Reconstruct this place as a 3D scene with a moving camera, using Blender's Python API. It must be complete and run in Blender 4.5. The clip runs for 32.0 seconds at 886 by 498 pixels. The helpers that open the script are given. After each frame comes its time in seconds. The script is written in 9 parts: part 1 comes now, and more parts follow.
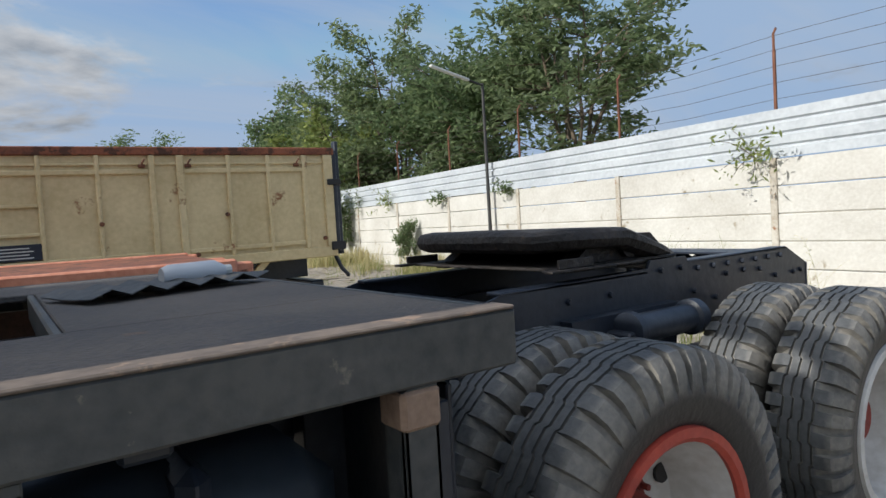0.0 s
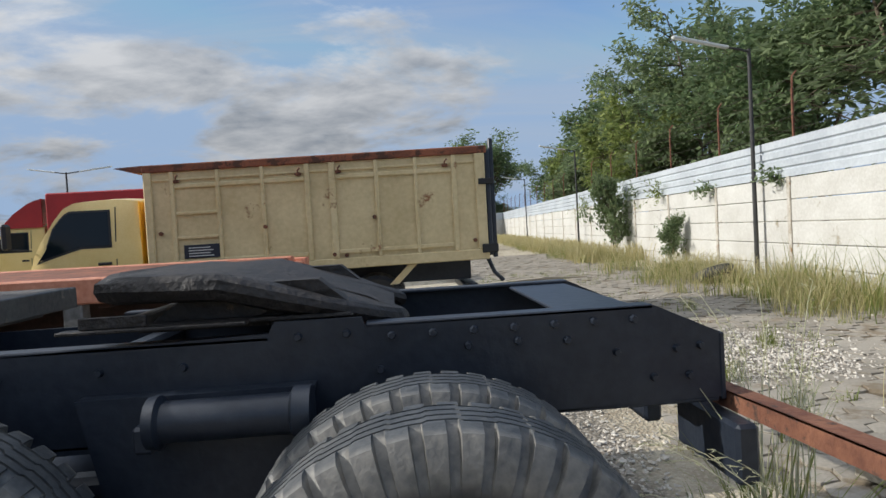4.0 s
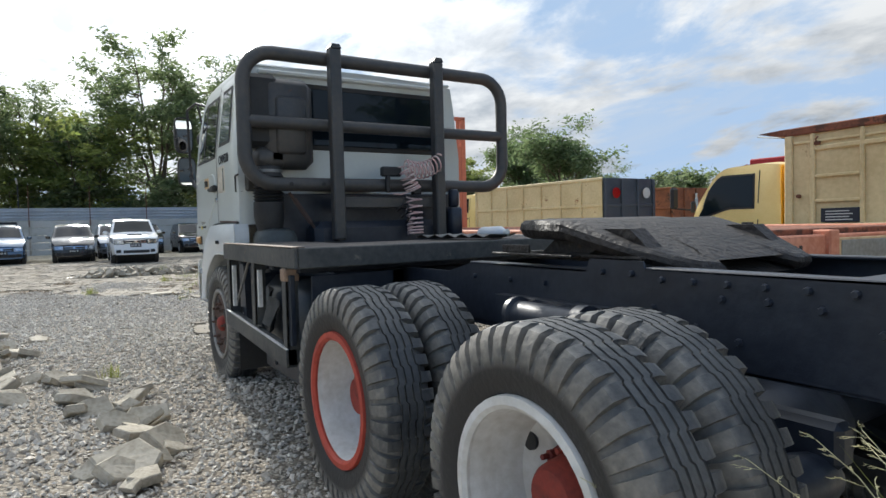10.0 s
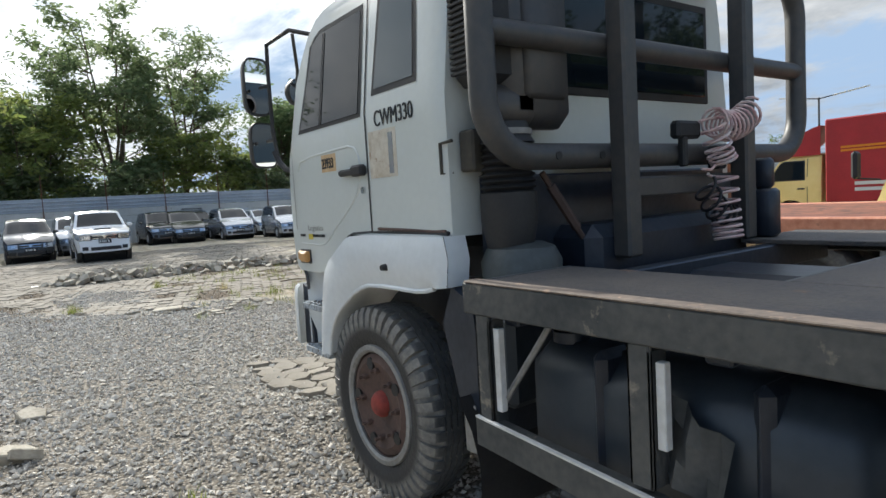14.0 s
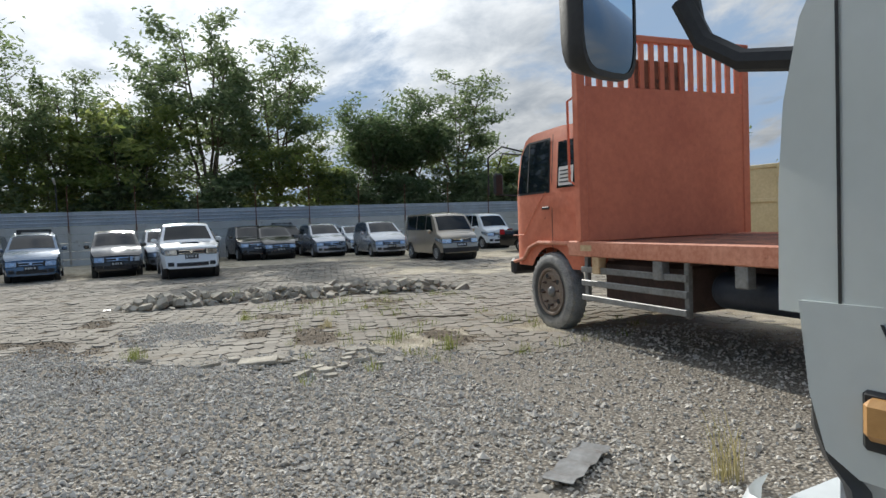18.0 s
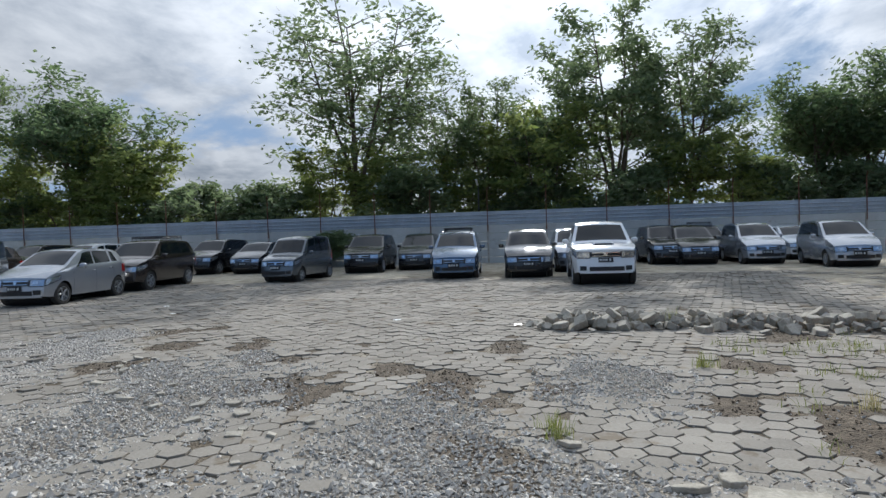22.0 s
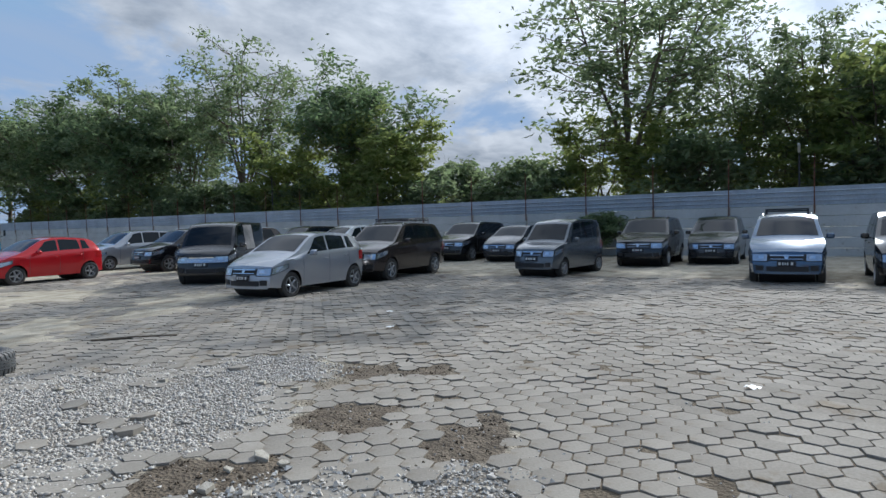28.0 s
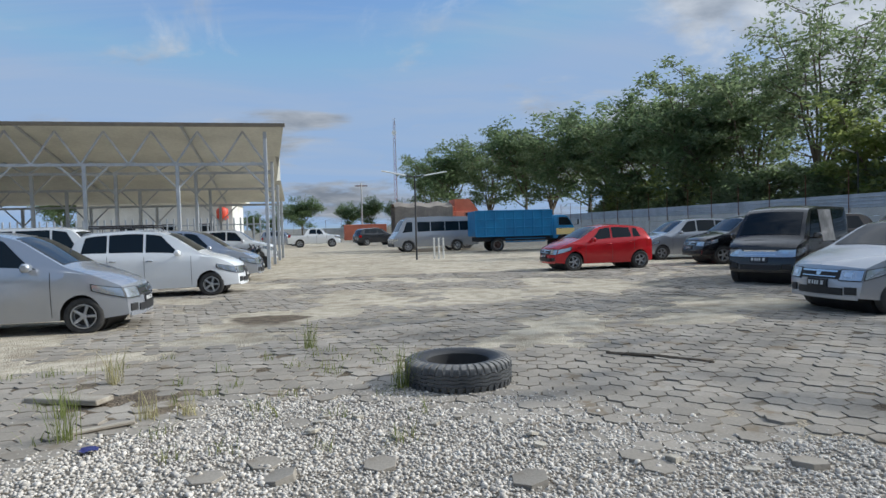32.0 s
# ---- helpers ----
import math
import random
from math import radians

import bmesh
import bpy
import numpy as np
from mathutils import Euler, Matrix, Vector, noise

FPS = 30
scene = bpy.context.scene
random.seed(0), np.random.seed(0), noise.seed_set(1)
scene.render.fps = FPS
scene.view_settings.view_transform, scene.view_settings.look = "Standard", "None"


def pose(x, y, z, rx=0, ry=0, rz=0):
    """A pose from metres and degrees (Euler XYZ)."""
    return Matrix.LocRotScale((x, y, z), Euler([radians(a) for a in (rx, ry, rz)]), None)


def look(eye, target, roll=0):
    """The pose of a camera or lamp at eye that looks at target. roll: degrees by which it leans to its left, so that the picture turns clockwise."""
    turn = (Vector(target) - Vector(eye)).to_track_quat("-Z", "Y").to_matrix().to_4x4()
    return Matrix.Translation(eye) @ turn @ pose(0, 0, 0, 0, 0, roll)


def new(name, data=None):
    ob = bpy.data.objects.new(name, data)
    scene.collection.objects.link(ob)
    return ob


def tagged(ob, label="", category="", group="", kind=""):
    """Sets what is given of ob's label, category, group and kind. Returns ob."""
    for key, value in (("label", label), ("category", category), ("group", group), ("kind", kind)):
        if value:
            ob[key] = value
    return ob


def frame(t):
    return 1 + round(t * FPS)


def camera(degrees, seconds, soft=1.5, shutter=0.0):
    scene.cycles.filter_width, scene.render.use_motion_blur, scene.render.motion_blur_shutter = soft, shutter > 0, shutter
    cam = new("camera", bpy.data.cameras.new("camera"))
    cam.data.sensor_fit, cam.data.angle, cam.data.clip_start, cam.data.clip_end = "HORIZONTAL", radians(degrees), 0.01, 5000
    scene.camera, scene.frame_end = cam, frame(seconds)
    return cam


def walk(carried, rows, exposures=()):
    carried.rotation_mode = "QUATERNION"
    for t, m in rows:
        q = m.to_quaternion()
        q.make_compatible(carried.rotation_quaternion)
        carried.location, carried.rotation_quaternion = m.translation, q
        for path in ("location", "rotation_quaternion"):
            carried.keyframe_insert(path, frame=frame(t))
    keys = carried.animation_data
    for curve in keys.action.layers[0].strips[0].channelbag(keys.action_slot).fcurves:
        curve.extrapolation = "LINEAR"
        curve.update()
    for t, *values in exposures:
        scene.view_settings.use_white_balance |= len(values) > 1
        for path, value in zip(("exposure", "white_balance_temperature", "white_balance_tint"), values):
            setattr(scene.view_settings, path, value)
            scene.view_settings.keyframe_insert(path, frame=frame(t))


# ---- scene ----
SKY_STRENGTH, SUN_STRENGTH, CLOUD_LOW = 0.15, 4.2, 0.42
EXPOSURES = [(0, 0.08, 6100, 10), (6.0, 0.04, 6100, 10), (7.5, 0.48, 6200, 9), (16.5, 0.44, 6200, 8), (18, 0.02, 6100, 8), (20, 0.02, 5950, 9), (20.5, -0.46, 5900, 9), (21.3, -0.60, 5850, 9), (21.9, -0.10, 5750, 9), (23, 0.0, 5600, 9), (28, 0.0, 5560, 9), (30, -0.22, 5500, 9), (32, 0.02, 5680, 9)]
cam = camera(70.6, 32.0)
PATH = [
    (0, (-3.563, 0.807, 1.381), (-2.406, 2.436, 1.29), -3.4),
    (0.5, (-3.266, 0.62, 1.456), (-2.322, 2.381, 1.367), -3.5),
    (1, (-2.952, 0.579, 1.451), (-2.066, 2.369, 1.362), -3.4),
    (1.5, (-2.598, 0.607, 1.424), (-1.698, 2.391, 1.327), -3.4),
    (2, (-2.214, 0.59, 1.406), (-1.309, 2.371, 1.305), -3.5),
    (2.5, (-1.861, 0.664, 1.386), (-0.998, 2.465, 1.279), -3.3),
    (3, (-1.552, 0.724, 1.379), (-0.889, 2.609, 1.292), -3.2),
    (3.5, (-1.195, 0.58, 1.421), (-0.849, 2.549, 1.354), -3.1),
    (5.5, (0.047, 0.553, 1.344), (-0.1, 2.547, 1.286), -2.7),
    (6, (0.219, 0.715, 1.437), (-0.224, 2.664, 1.363), -1.8),
    (6.5, (0.385, 0.801, 1.405), (-0.514, 2.587, 1.355), -2.1),
    (7, (0.524, 0.752, 1.307), (-0.758, 2.287, 1.278), -1.8),
    (7.5, (0.742, 0.636, 1.207), (-0.701, 2.021, 1.185), -1.6),
    (8, (0.941, 0.674, 1.1), (-0.544, 2.014, 1.067), -2.1),
    (8.5, (1.179, 0.748, 1.076), (-0.334, 2.056, 1.034), -2.2),
    (9, (1.173, 0.75, 1.135), (-0.421, 1.957, 1.076), -1.8),
    (9.5, (0.946, 0.69, 1.208), (-0.728, 1.782, 1.139), -1.4),
    (10, (0.647, 0.655, 1.31), (-1.049, 1.711, 1.228), -1.4),
    (10.5, (0.296, 0.663, 1.367), (-1.414, 1.696, 1.272), -1.5),
    (11, (-0.076, 0.619, 1.413), (-1.782, 1.659, 1.327), -1.6),
    (11.5, (-0.446, 0.477, 1.524), (-2.153, 1.515, 1.436), -1.9),
    (12, (-0.838, 0.473, 1.507), (-2.546, 1.508, 1.402), -2.1),
    (12.5, (-1.252, 0.375, 1.517), (-2.961, 1.41, 1.425), -2.1),
    (13, (-1.619, 0.238, 1.527), (-3.329, 1.269, 1.42), -3.1),
    (13.5, (-2.091, 0.333, 1.523), (-3.768, 1.412, 1.377), -3.5),
    (15.5, (-3.644, 0.397, 1.49), (-5.096, 1.767, 1.378), -2.9),
    (16, (-4.121, 0.486, 1.532), (-5.549, 1.881, 1.415), -2.9),
    (16.5, (-4.473, 0.639, 1.473), (-5.891, 2.045, 1.359), -3.0),
    (17, (-4.973, 0.872, 1.524), (-6.459, 2.205, 1.412), -3.1),
    (17.5, (-5.412, 0.95, 1.533), (-7.036, 2.115, 1.446), -2.5),
    (18, (-5.865, 1.004, 1.51), (-7.621, 1.957, 1.423), -2.3),
    (18.5, (-6.345, 1.012, 1.52), (-8.147, 1.877, 1.447), -2.4),
    (19, (-6.795, 0.996, 1.526), (-8.628, 1.793, 1.463), -2.5),
    (19.5, (-7.276, 1.004, 1.508), (-9.145, 1.712, 1.432), -2.4),
    (20, (-7.704, 0.974, 1.527), (-9.643, 1.46, 1.47), -2.3),
    (20.5, (-8.099, 1.027, 1.559), (-10.068, 1.375, 1.515), -2.6),
    (21, (-8.522, 1.115, 1.592), (-10.507, 1.352, 1.527), -2.4),
    (21.5, (-8.989, 1.048, 1.579), (-10.987, 0.964, 1.527), -1.7),
    (22, (-9.401, 1.011, 1.546), (-11.387, 0.778, 1.503), -1.8),
    (22.5, (-9.843, 0.945, 1.578), (-11.801, 0.541, 1.526), -1.6),
    (23, (-10.3, 0.797, 1.598), (-12.219, 0.234, 1.548), -1.4),
    (23.5, (-10.743, 0.723, 1.556), (-12.656, 0.143, 1.508), -1.6),
    (24, (-11.156, 0.623, 1.626), (-13.065, 0.03, 1.564), -1.6),
    (24.5, (-11.603, 0.49, 1.635), (-13.496, -0.153, 1.575), -1.6),
    (26.5, (-13.206, 0.154, 1.619), (-15.052, -0.611, 1.532), -1.9),
    (27, (-13.559, -0.133, 1.614), (-15.367, -0.985, 1.534), -1.7),
    (27.5, (-13.898, -0.39, 1.631), (-15.656, -1.341, 1.553), -1.7),
    (28, (-14.157, -0.76, 1.63), (-15.885, -1.764, 1.551), -1.4),
    (28.5, (-14.423, -1.181, 1.612), (-15.999, -2.41, 1.54), -1.4),
    (29, (-14.687, -1.448, 1.584), (-16.108, -2.853, 1.513), -1.5),
    (29.5, (-14.934, -1.77, 1.598), (-16.082, -3.406, 1.531), -1.2),
    (30, (-15.118, -2.058, 1.546), (-16.054, -3.824, 1.489), -1.0),
    (30.5, (-15.356, -2.328, 1.539), (-16.18, -4.15, 1.482), -1.2),
    (31, (-15.578, -2.609, 1.511), (-16.223, -4.501, 1.453), -1.1),
    (31.5, (-15.837, -2.861, 1.55), (-16.449, -4.764, 1.485), -1.5),
    (32, (-16.185, -3.114, 1.558), (-16.581, -5.073, 1.49), -1.5),
]
walk(cam, [(t, look(eye, target, roll)) for t, eye, target, roll in PATH], EXPOSURES)

# ---- world and sun ----
SUN_AWAY = Vector((-0.880, 0.055, 0.490)).normalized()
world = bpy.data.worlds.new("sky")
scene.world = world
world.use_nodes = True
wn, wl = world.node_tree.nodes, world.node_tree.links
wn.clear()
w_out, w_bg = wn.new("ShaderNodeOutputWorld"), wn.new("ShaderNodeBackground")
w_sky = wn.new("ShaderNodeTexSky")
w_sky.sky_type, w_sky.sun_disc = "NISHITA", False
w_sky.sun_elevation = math.asin(SUN_AWAY.z)
w_sky.sun_rotation = math.atan2(SUN_AWAY.x, SUN_AWAY.y)
w_sky.air_density, w_sky.dust_density, w_sky.ozone_density = 1.0, 0.25, 1.6
w_co = wn.new("ShaderNodeTexCoord")
w_sep = wn.new("ShaderNodeSeparateXYZ")
wl.new(w_co.outputs["Generated"], w_sep.inputs[0])
w_h = wn.new("ShaderNodeMath"); w_h.operation = "MAXIMUM"; w_h.inputs[1].default_value = 0.0
w_h2 = wn.new("ShaderNodeMath"); w_h2.operation = "ADD"; w_h2.inputs[1].default_value = 0.22
wl.new(w_sep.outputs["Z"], w_h.inputs[0]); wl.new(w_h.outputs[0], w_h2.inputs[0])
w_div = wn.new("ShaderNodeVectorMath"); w_div.operation = "DIVIDE"
w_cmb = wn.new("ShaderNodeCombineXYZ")
for n in range(3):
    wl.new(w_h2.outputs[0], w_cmb.inputs[n])
wl.new(w_co.outputs["Generated"], w_div.inputs[0]); wl.new(w_cmb.outputs[0], w_div.inputs[1])
w_map = wn.new("ShaderNodeMapping")
w_map.inputs["Scale"].default_value = (1.0, 1.25, 0.6)
w_map.inputs["Rotation"].default_value = (0, 0, 0.5)
w_map.inputs["Location"].default_value = (3.1, 0.4, 0)
wl.new(w_div.outputs[0], w_map.inputs[0])


def sky_noise(scale, detail, rough, distortion, source):
    t = wn.new("ShaderNodeTexNoise")
    for key, value in (("Scale", scale), ("Detail", detail), ("Roughness", rough), ("Distortion", distortion)):
        t.inputs[key].default_value = value
    wl.new(source, t.inputs["Vector"])
    return t.outputs["Fac"]


def sky_math(operation, a, b, c=None):
    t = wn.new("ShaderNodeMath")
    t.operation = operation
    for n, v in enumerate((a, b, c)):
        if isinstance(v, (int, float)):
            t.inputs[n].default_value = v
        elif v is not None:
            wl.new(v, t.inputs[n])
    return t.outputs[0]


# broken cloud, thicker towards the sun's side of the sky
w_dot = wn.new("ShaderNodeVectorMath"); w_dot.operation = "DOT_PRODUCT"
w_dot.inputs[1].default_value = SUN_AWAY
wl.new(w_co.outputs["Generated"], w_dot.inputs[0])
w_big = sky_noise(1.05, 10, 0.60, 0.35, w_map.outputs[0])
w_sum = sky_math("ADD", w_big, sky_math("MULTIPLY_ADD", w_dot.outputs["Value"], 0.13, -0.055))
w_ramp = wn.new("ShaderNodeMapRange"); w_ramp.interpolation_type = "SMOOTHSTEP"
w_ramp.inputs["From Min"].default_value, w_ramp.inputs["From Max"].default_value = 0.455, 0.585
wl.new(w_sum, w_ramp.inputs["Value"])
# grey bellies and bright rims; an overcast sky grows brighter towards the zenith and towards the sun
w_belly = sky_math("ADD", sky_math("MULTIPLY", sky_noise(3.4, 9, 0.58, 0.2, w_map.outputs[0]), 0.65), sky_math("MULTIPLY", w_big, 0.35))
w_cr = wn.new("ShaderNodeValToRGB")
w_cr.color_ramp.elements[0].position, w_cr.color_ramp.elements[0].color = 0.44, (5.6, 5.55, 5.45, 1)
w_cr.color_ramp.elements[1].position, w_cr.color_ramp.elements[1].color = 0.64, (2.9, 3.1, 3.35, 1)
wl.new(w_belly, w_cr.inputs[0])
w_near = sky_math("POWER", sky_math("MAXIMUM", w_dot.outputs["Value"], 0.0), 8)
w_glow = sky_math("ADD", sky_math("MULTIPLY_ADD", w_h.outputs[0], 1.25, CLOUD_LOW), sky_math("MULTIPLY", w_near, 1.1))
w_cb = wn.new("ShaderNodeVectorMath"); w_cb.operation = "SCALE"
wl.new(w_cr.outputs[0], w_cb.inputs[0]); wl.new(w_glow, w_cb.inputs["Scale"])
# thin high streaks of cloud over the blue
w_map2 = wn.new("ShaderNodeMapping")
w_map2.inputs["Scale"].default_value = (0.55, 2.2, 1)
w_map2.inputs["Rotation"].default_value = (0, 0, -0.35)
wl.new(w_div.outputs[0], w_map2.inputs[0])
w_thin = wn.new("ShaderNodeMapRange")
w_thin.inputs["From Min"].default_value, w_thin.inputs["From Max"].default_value, w_thin.inputs["To Max"].default_value = 0.44, 0.74, 0.62
wl.new(sky_noise(1.1, 10, 0.6, 0.8, w_map2.outputs[0]), w_thin.inputs["Value"])
w_cap = wn.new("ShaderNodeMix"); w_cap.data_type = "RGBA"; w_cap.blend_type = "DARKEN"
w_cap.inputs["Factor"].default_value, w_cap.inputs["B"].default_value = 1.0, (2.15, 2.85, 3.85, 1)
wl.new(w_sky.outputs[0], w_cap.inputs["A"])
w_mix2 = wn.new("ShaderNodeMix"); w_mix2.data_type = "RGBA"
wl.new(w_thin.outputs[0], w_mix2.inputs["Factor"])
wl.new(w_cap.outputs["Result"], w_mix2.inputs["A"]); w_mix2.inputs["B"].default_value = (2.9, 3.15, 3.5, 1)
w_mix = wn.new("ShaderNodeMix"); w_mix.data_type = "RGBA"
wl.new(w_ramp.outputs[0], w_mix.inputs["Factor"])
wl.new(w_mix2.outputs["Result"], w_mix.inputs["A"]); wl.new(w_cb.outputs[0], w_mix.inputs["B"])
wl.new(w_mix.outputs["Result"], w_bg.inputs["Color"])
w_bg.inputs["Strength"].default_value = SKY_STRENGTH
wl.new(w_bg.outputs[0], w_out.inputs[0])
sun_data = bpy.data.lights.new("sun", "SUN")
sun_data.energy, sun_data.angle, sun_data.color = SUN_STRENGTH, radians(0.6), (1.0, 0.93, 0.82)
sun = new("sun", sun_data)
sun.matrix_world = look(SUN_AWAY * 60, (0, 0, 0))

# ---- mesh tools ----
rng = random.Random(7)
BASE = {}


class Build:
    """Gathers vertices and faces of one part."""

    def __init__(self):
        self.v, self.f = [], []

    def add(self, verts, faces, m=None):
        o = len(self.v)
        self.v += [tuple(m @ Vector(p)) for p in verts] if m is not None else [tuple(p) for p in verts]
        self.f += [tuple(i + o for i in f) for f in faces]
        return self

    def box(self, x0, x1, y0, y1, z0, z1, b=0.0, m=None):
        if b <= 0:
            v = [(x, y, z) for x in (x0, x1) for y in (y0, y1) for z in (z0, z1)]
            return self.add(v, [(0, 1, 3, 2), (4, 6, 7, 5), (0, 4, 5, 1), (2, 3, 7, 6), (0, 2, 6, 4), (1, 5, 7, 3)], m)
        b = min(b, abs(x1 - x0) * 0.45, abs(y1 - y0) * 0.45, abs(z1 - z0) * 0.45)
        c, h = ((x0 + x1) / 2, (y0 + y1) / 2, (z0 + z1) / 2), (abs(x1 - x0) / 2, abs(y1 - y0) / 2, abs(z1 - z0) / 2)
        v, at = [], {}
        for sx in (-1, 1):
            for sy in (-1, 1):
                for sz in (-1, 1):
                    s = (sx, sy, sz)
                    for a in range(3):
                        at[s, a] = len(v)
                        v.append(tuple(c[k] + s[k] * (h[k] - (0 if k == a else b)) for k in range(3)))
        f = []
        for a in range(3):
            p, q = (a + 1) % 3, (a + 2) % 3
            for d in (-1, 1):
                ring = []
                for u, w in ((-1, -1), (1, -1), (1, 1), (-1, 1)):
                    s = [0, 0, 0]
                    s[a], s[p], s[q] = d, u, w
                    ring.append(at[tuple(s), a])
                f.append(tuple(ring if d > 0 else ring[::-1]))
            for u in (-1, 1):
                for w in (-1, 1):
                    s, t = [0, 0, 0], [0, 0, 0]
                    s[a], s[p], s[q] = -1, u, w
                    t[a], t[p], t[q] = 1, u, w
                    s, t = tuple(s), tuple(t)
                    quad = (at[s, p], at[t, p], at[t, q], at[s, q])
                    f.append(quad if u * w < 0 else quad[::-1])
        for sx in (-1, 1):
            for sy in (-1, 1):
                for sz in (-1, 1):
                    s = (sx, sy, sz)
                    tri = (at[s, 0], at[s, 1], at[s, 2])
                    f.append(tri if sx * sy * sz > 0 else tri[::-1])
        return self.add(v, f, m)

    def prism(self, pts, axis, a, b, m=None, cap=True):
        """A polygon given in the two other axes, drawn out along axis from a to b."""
        n = len(pts)
        def at(p, h):
            return (h, p[0], p[1]) if axis == "x" else (p[0], h, p[1]) if axis == "y" else (p[0], p[1], h)
        v = [at(p, a) for p in pts] + [at(p, b) for p in pts]
        f = [(i, (i + 1) % n, n + (i + 1) % n, n + i) for i in range(n)]
        if cap:
            f += [tuple(range(n))[::-1], tuple(range(n, 2 * n))]
        return self.add(v, f, m)

    def lathe(self, prof, n=24, axis="y", c=(0, 0, 0), m=None, closed=False, caps=True):
        """Turns a profile of (along, radius) about an axis through c."""
        v, f = [], []
        for h, r in prof:
            for i in range(n):
                a = 2 * math.pi * i / n
                p, q = r * math.cos(a), r * math.sin(a)
                o = (p, h, q) if axis == "y" else (h, p, q) if axis == "x" else (p, q, h)
                v.append(tuple(o[k] + c[k] for k in range(3)))
        k = len(prof)
        for j in range(k if closed else k - 1):
            for i in range(n):
                a, b = j * n + i, j * n + (i + 1) % n
                d = ((j + 1) % k) * n
                f.append((a, b, d + (i + 1) % n, d + i))
        if caps and not closed:
            if prof[0][1] > 1e-6:
                f.append(tuple(range(n))[::-1])
            if prof[-1][1] > 1e-6:
                f.append(tuple(range((k - 1) * n, k * n)))
        return self.add(v, f, m)

    def tube(self, pts, r, n=8, m=None, r1=None, closed=False):
        pts = [Vector(p) for p in pts]
        k, v, f, side = len(pts), [], [], None
        for i, p in enumerate(pts):
            a = pts[(i - 1) % k] if closed else pts[max(i - 1, 0)]
            b = pts[(i + 1) % k] if closed else pts[min(i + 1, k - 1)]
            t = (b - a).normalized()
            if side is None:
                side = t.orthogonal().normalized()
            side = (side - t * side.dot(t)).normalized()
            up = t.cross(side)
            rr = r if r1 is None else r + (r1 - r) * i / max(k - 1, 1)
            v += [tuple(p + rr * (math.cos(2 * math.pi * j / n) * side + math.sin(2 * math.pi * j / n) * up)) for j in range(n)]
        for i in range(k if closed else k - 1):
            for j in range(n):
                a, b, d = i * n + j, i * n + (j + 1) % n, ((i + 1) % k) * n
                f.append((a, b, d + (j + 1) % n, d + j))
        if not closed:
            f += [tuple(range(n))[::-1], tuple(range((k - 1) * n, k * n))]
        return self.add(v, f, m)

    def grid(self, rows, closed=False):
        """Quads between rows of points of one length."""
        n = len(rows[0])
        f = []
        for i in range(len(rows) - 1):
            for j in range(n if closed else n - 1):
                f.append((i * n + j, i * n + (j + 1) % n, (i + 1) * n + (j + 1) % n, (i + 1) * n + j))
        return self.add([p for r in rows for p in r], f)

    def mesh(self, name, smooth=35.0, off=(0, 0, 0)):
        me = bpy.data.meshes.new(name)
        me.from_pydata([(x - off[0], y - off[1], z - off[2]) for x, y, z in self.v], [], self.f)
        me.update()
        if smooth:
            me.polygons.foreach_set("use_smooth", [True] * len(me.polygons))
            me.set_sharp_from_angle(angle=radians(smooth))
        return me


def thing(name, label, category, loc=(0, 0, 0), rz=0.0, group="", kind=""):
    """An Empty at a thing's base. Parts are given in the thing's own metres, measured from its base."""
    ob = new(name)
    ob.empty_display_size = 0.1
    ob.matrix_world = pose(*loc, 0, 0, rz)
    return tagged(ob, label, category, group, kind)


def part(name, b, material, parent, label="", smooth=35.0):
    """Links one part under a thing or under a part."""
    ob = new(name, b.mesh(name, smooth, BASE.get(parent, (0, 0, 0))) if isinstance(b, Build) else b)
    ob.data.materials.clear()
    ob.data.materials.append(material)
    ob.parent = parent
    if parent in BASE:
        BASE[ob] = BASE[parent]
    return tagged(ob, label)


def solid(name, b, material, label, category, group="", kind="", smooth=35.0, loc=None):
    """A thing of one mesh."""
    ob = new(name, b.mesh(name, smooth, loc or (0, 0, 0)) if isinstance(b, Build) else b)
    if loc:
        ob.location = loc
    ob.data.materials.clear()
    ob.data.materials.append(material)
    return tagged(ob, label, category, group, kind)


def arrays(name, verts, faces, smooth=False):
    """A mesh from numpy arrays of vertices and of triangles or quads."""
    me = bpy.data.meshes.new(name)
    n, k = faces.shape
    me.vertices.add(len(verts))
    me.vertices.foreach_set("co", np.asarray(verts, np.float32).ravel())
    me.loops.add(n * k)
    me.loops.foreach_set("vertex_index", faces.astype(np.int32).ravel())
    me.polygons.add(n)
    me.polygons.foreach_set("loop_start", np.arange(0, n * k, k, dtype=np.int32))
    me.update(calc_edges=True)
    me.polygons.foreach_set("use_smooth", np.full(n, bool(smooth)))
    return me


# ---- materials ----
def srgb(r, g, b):
    return tuple(((c / 255 + 0.055) / 1.055) ** 2.4 if c > 10 else c / 255 / 12.92 for c in (r, g, b))


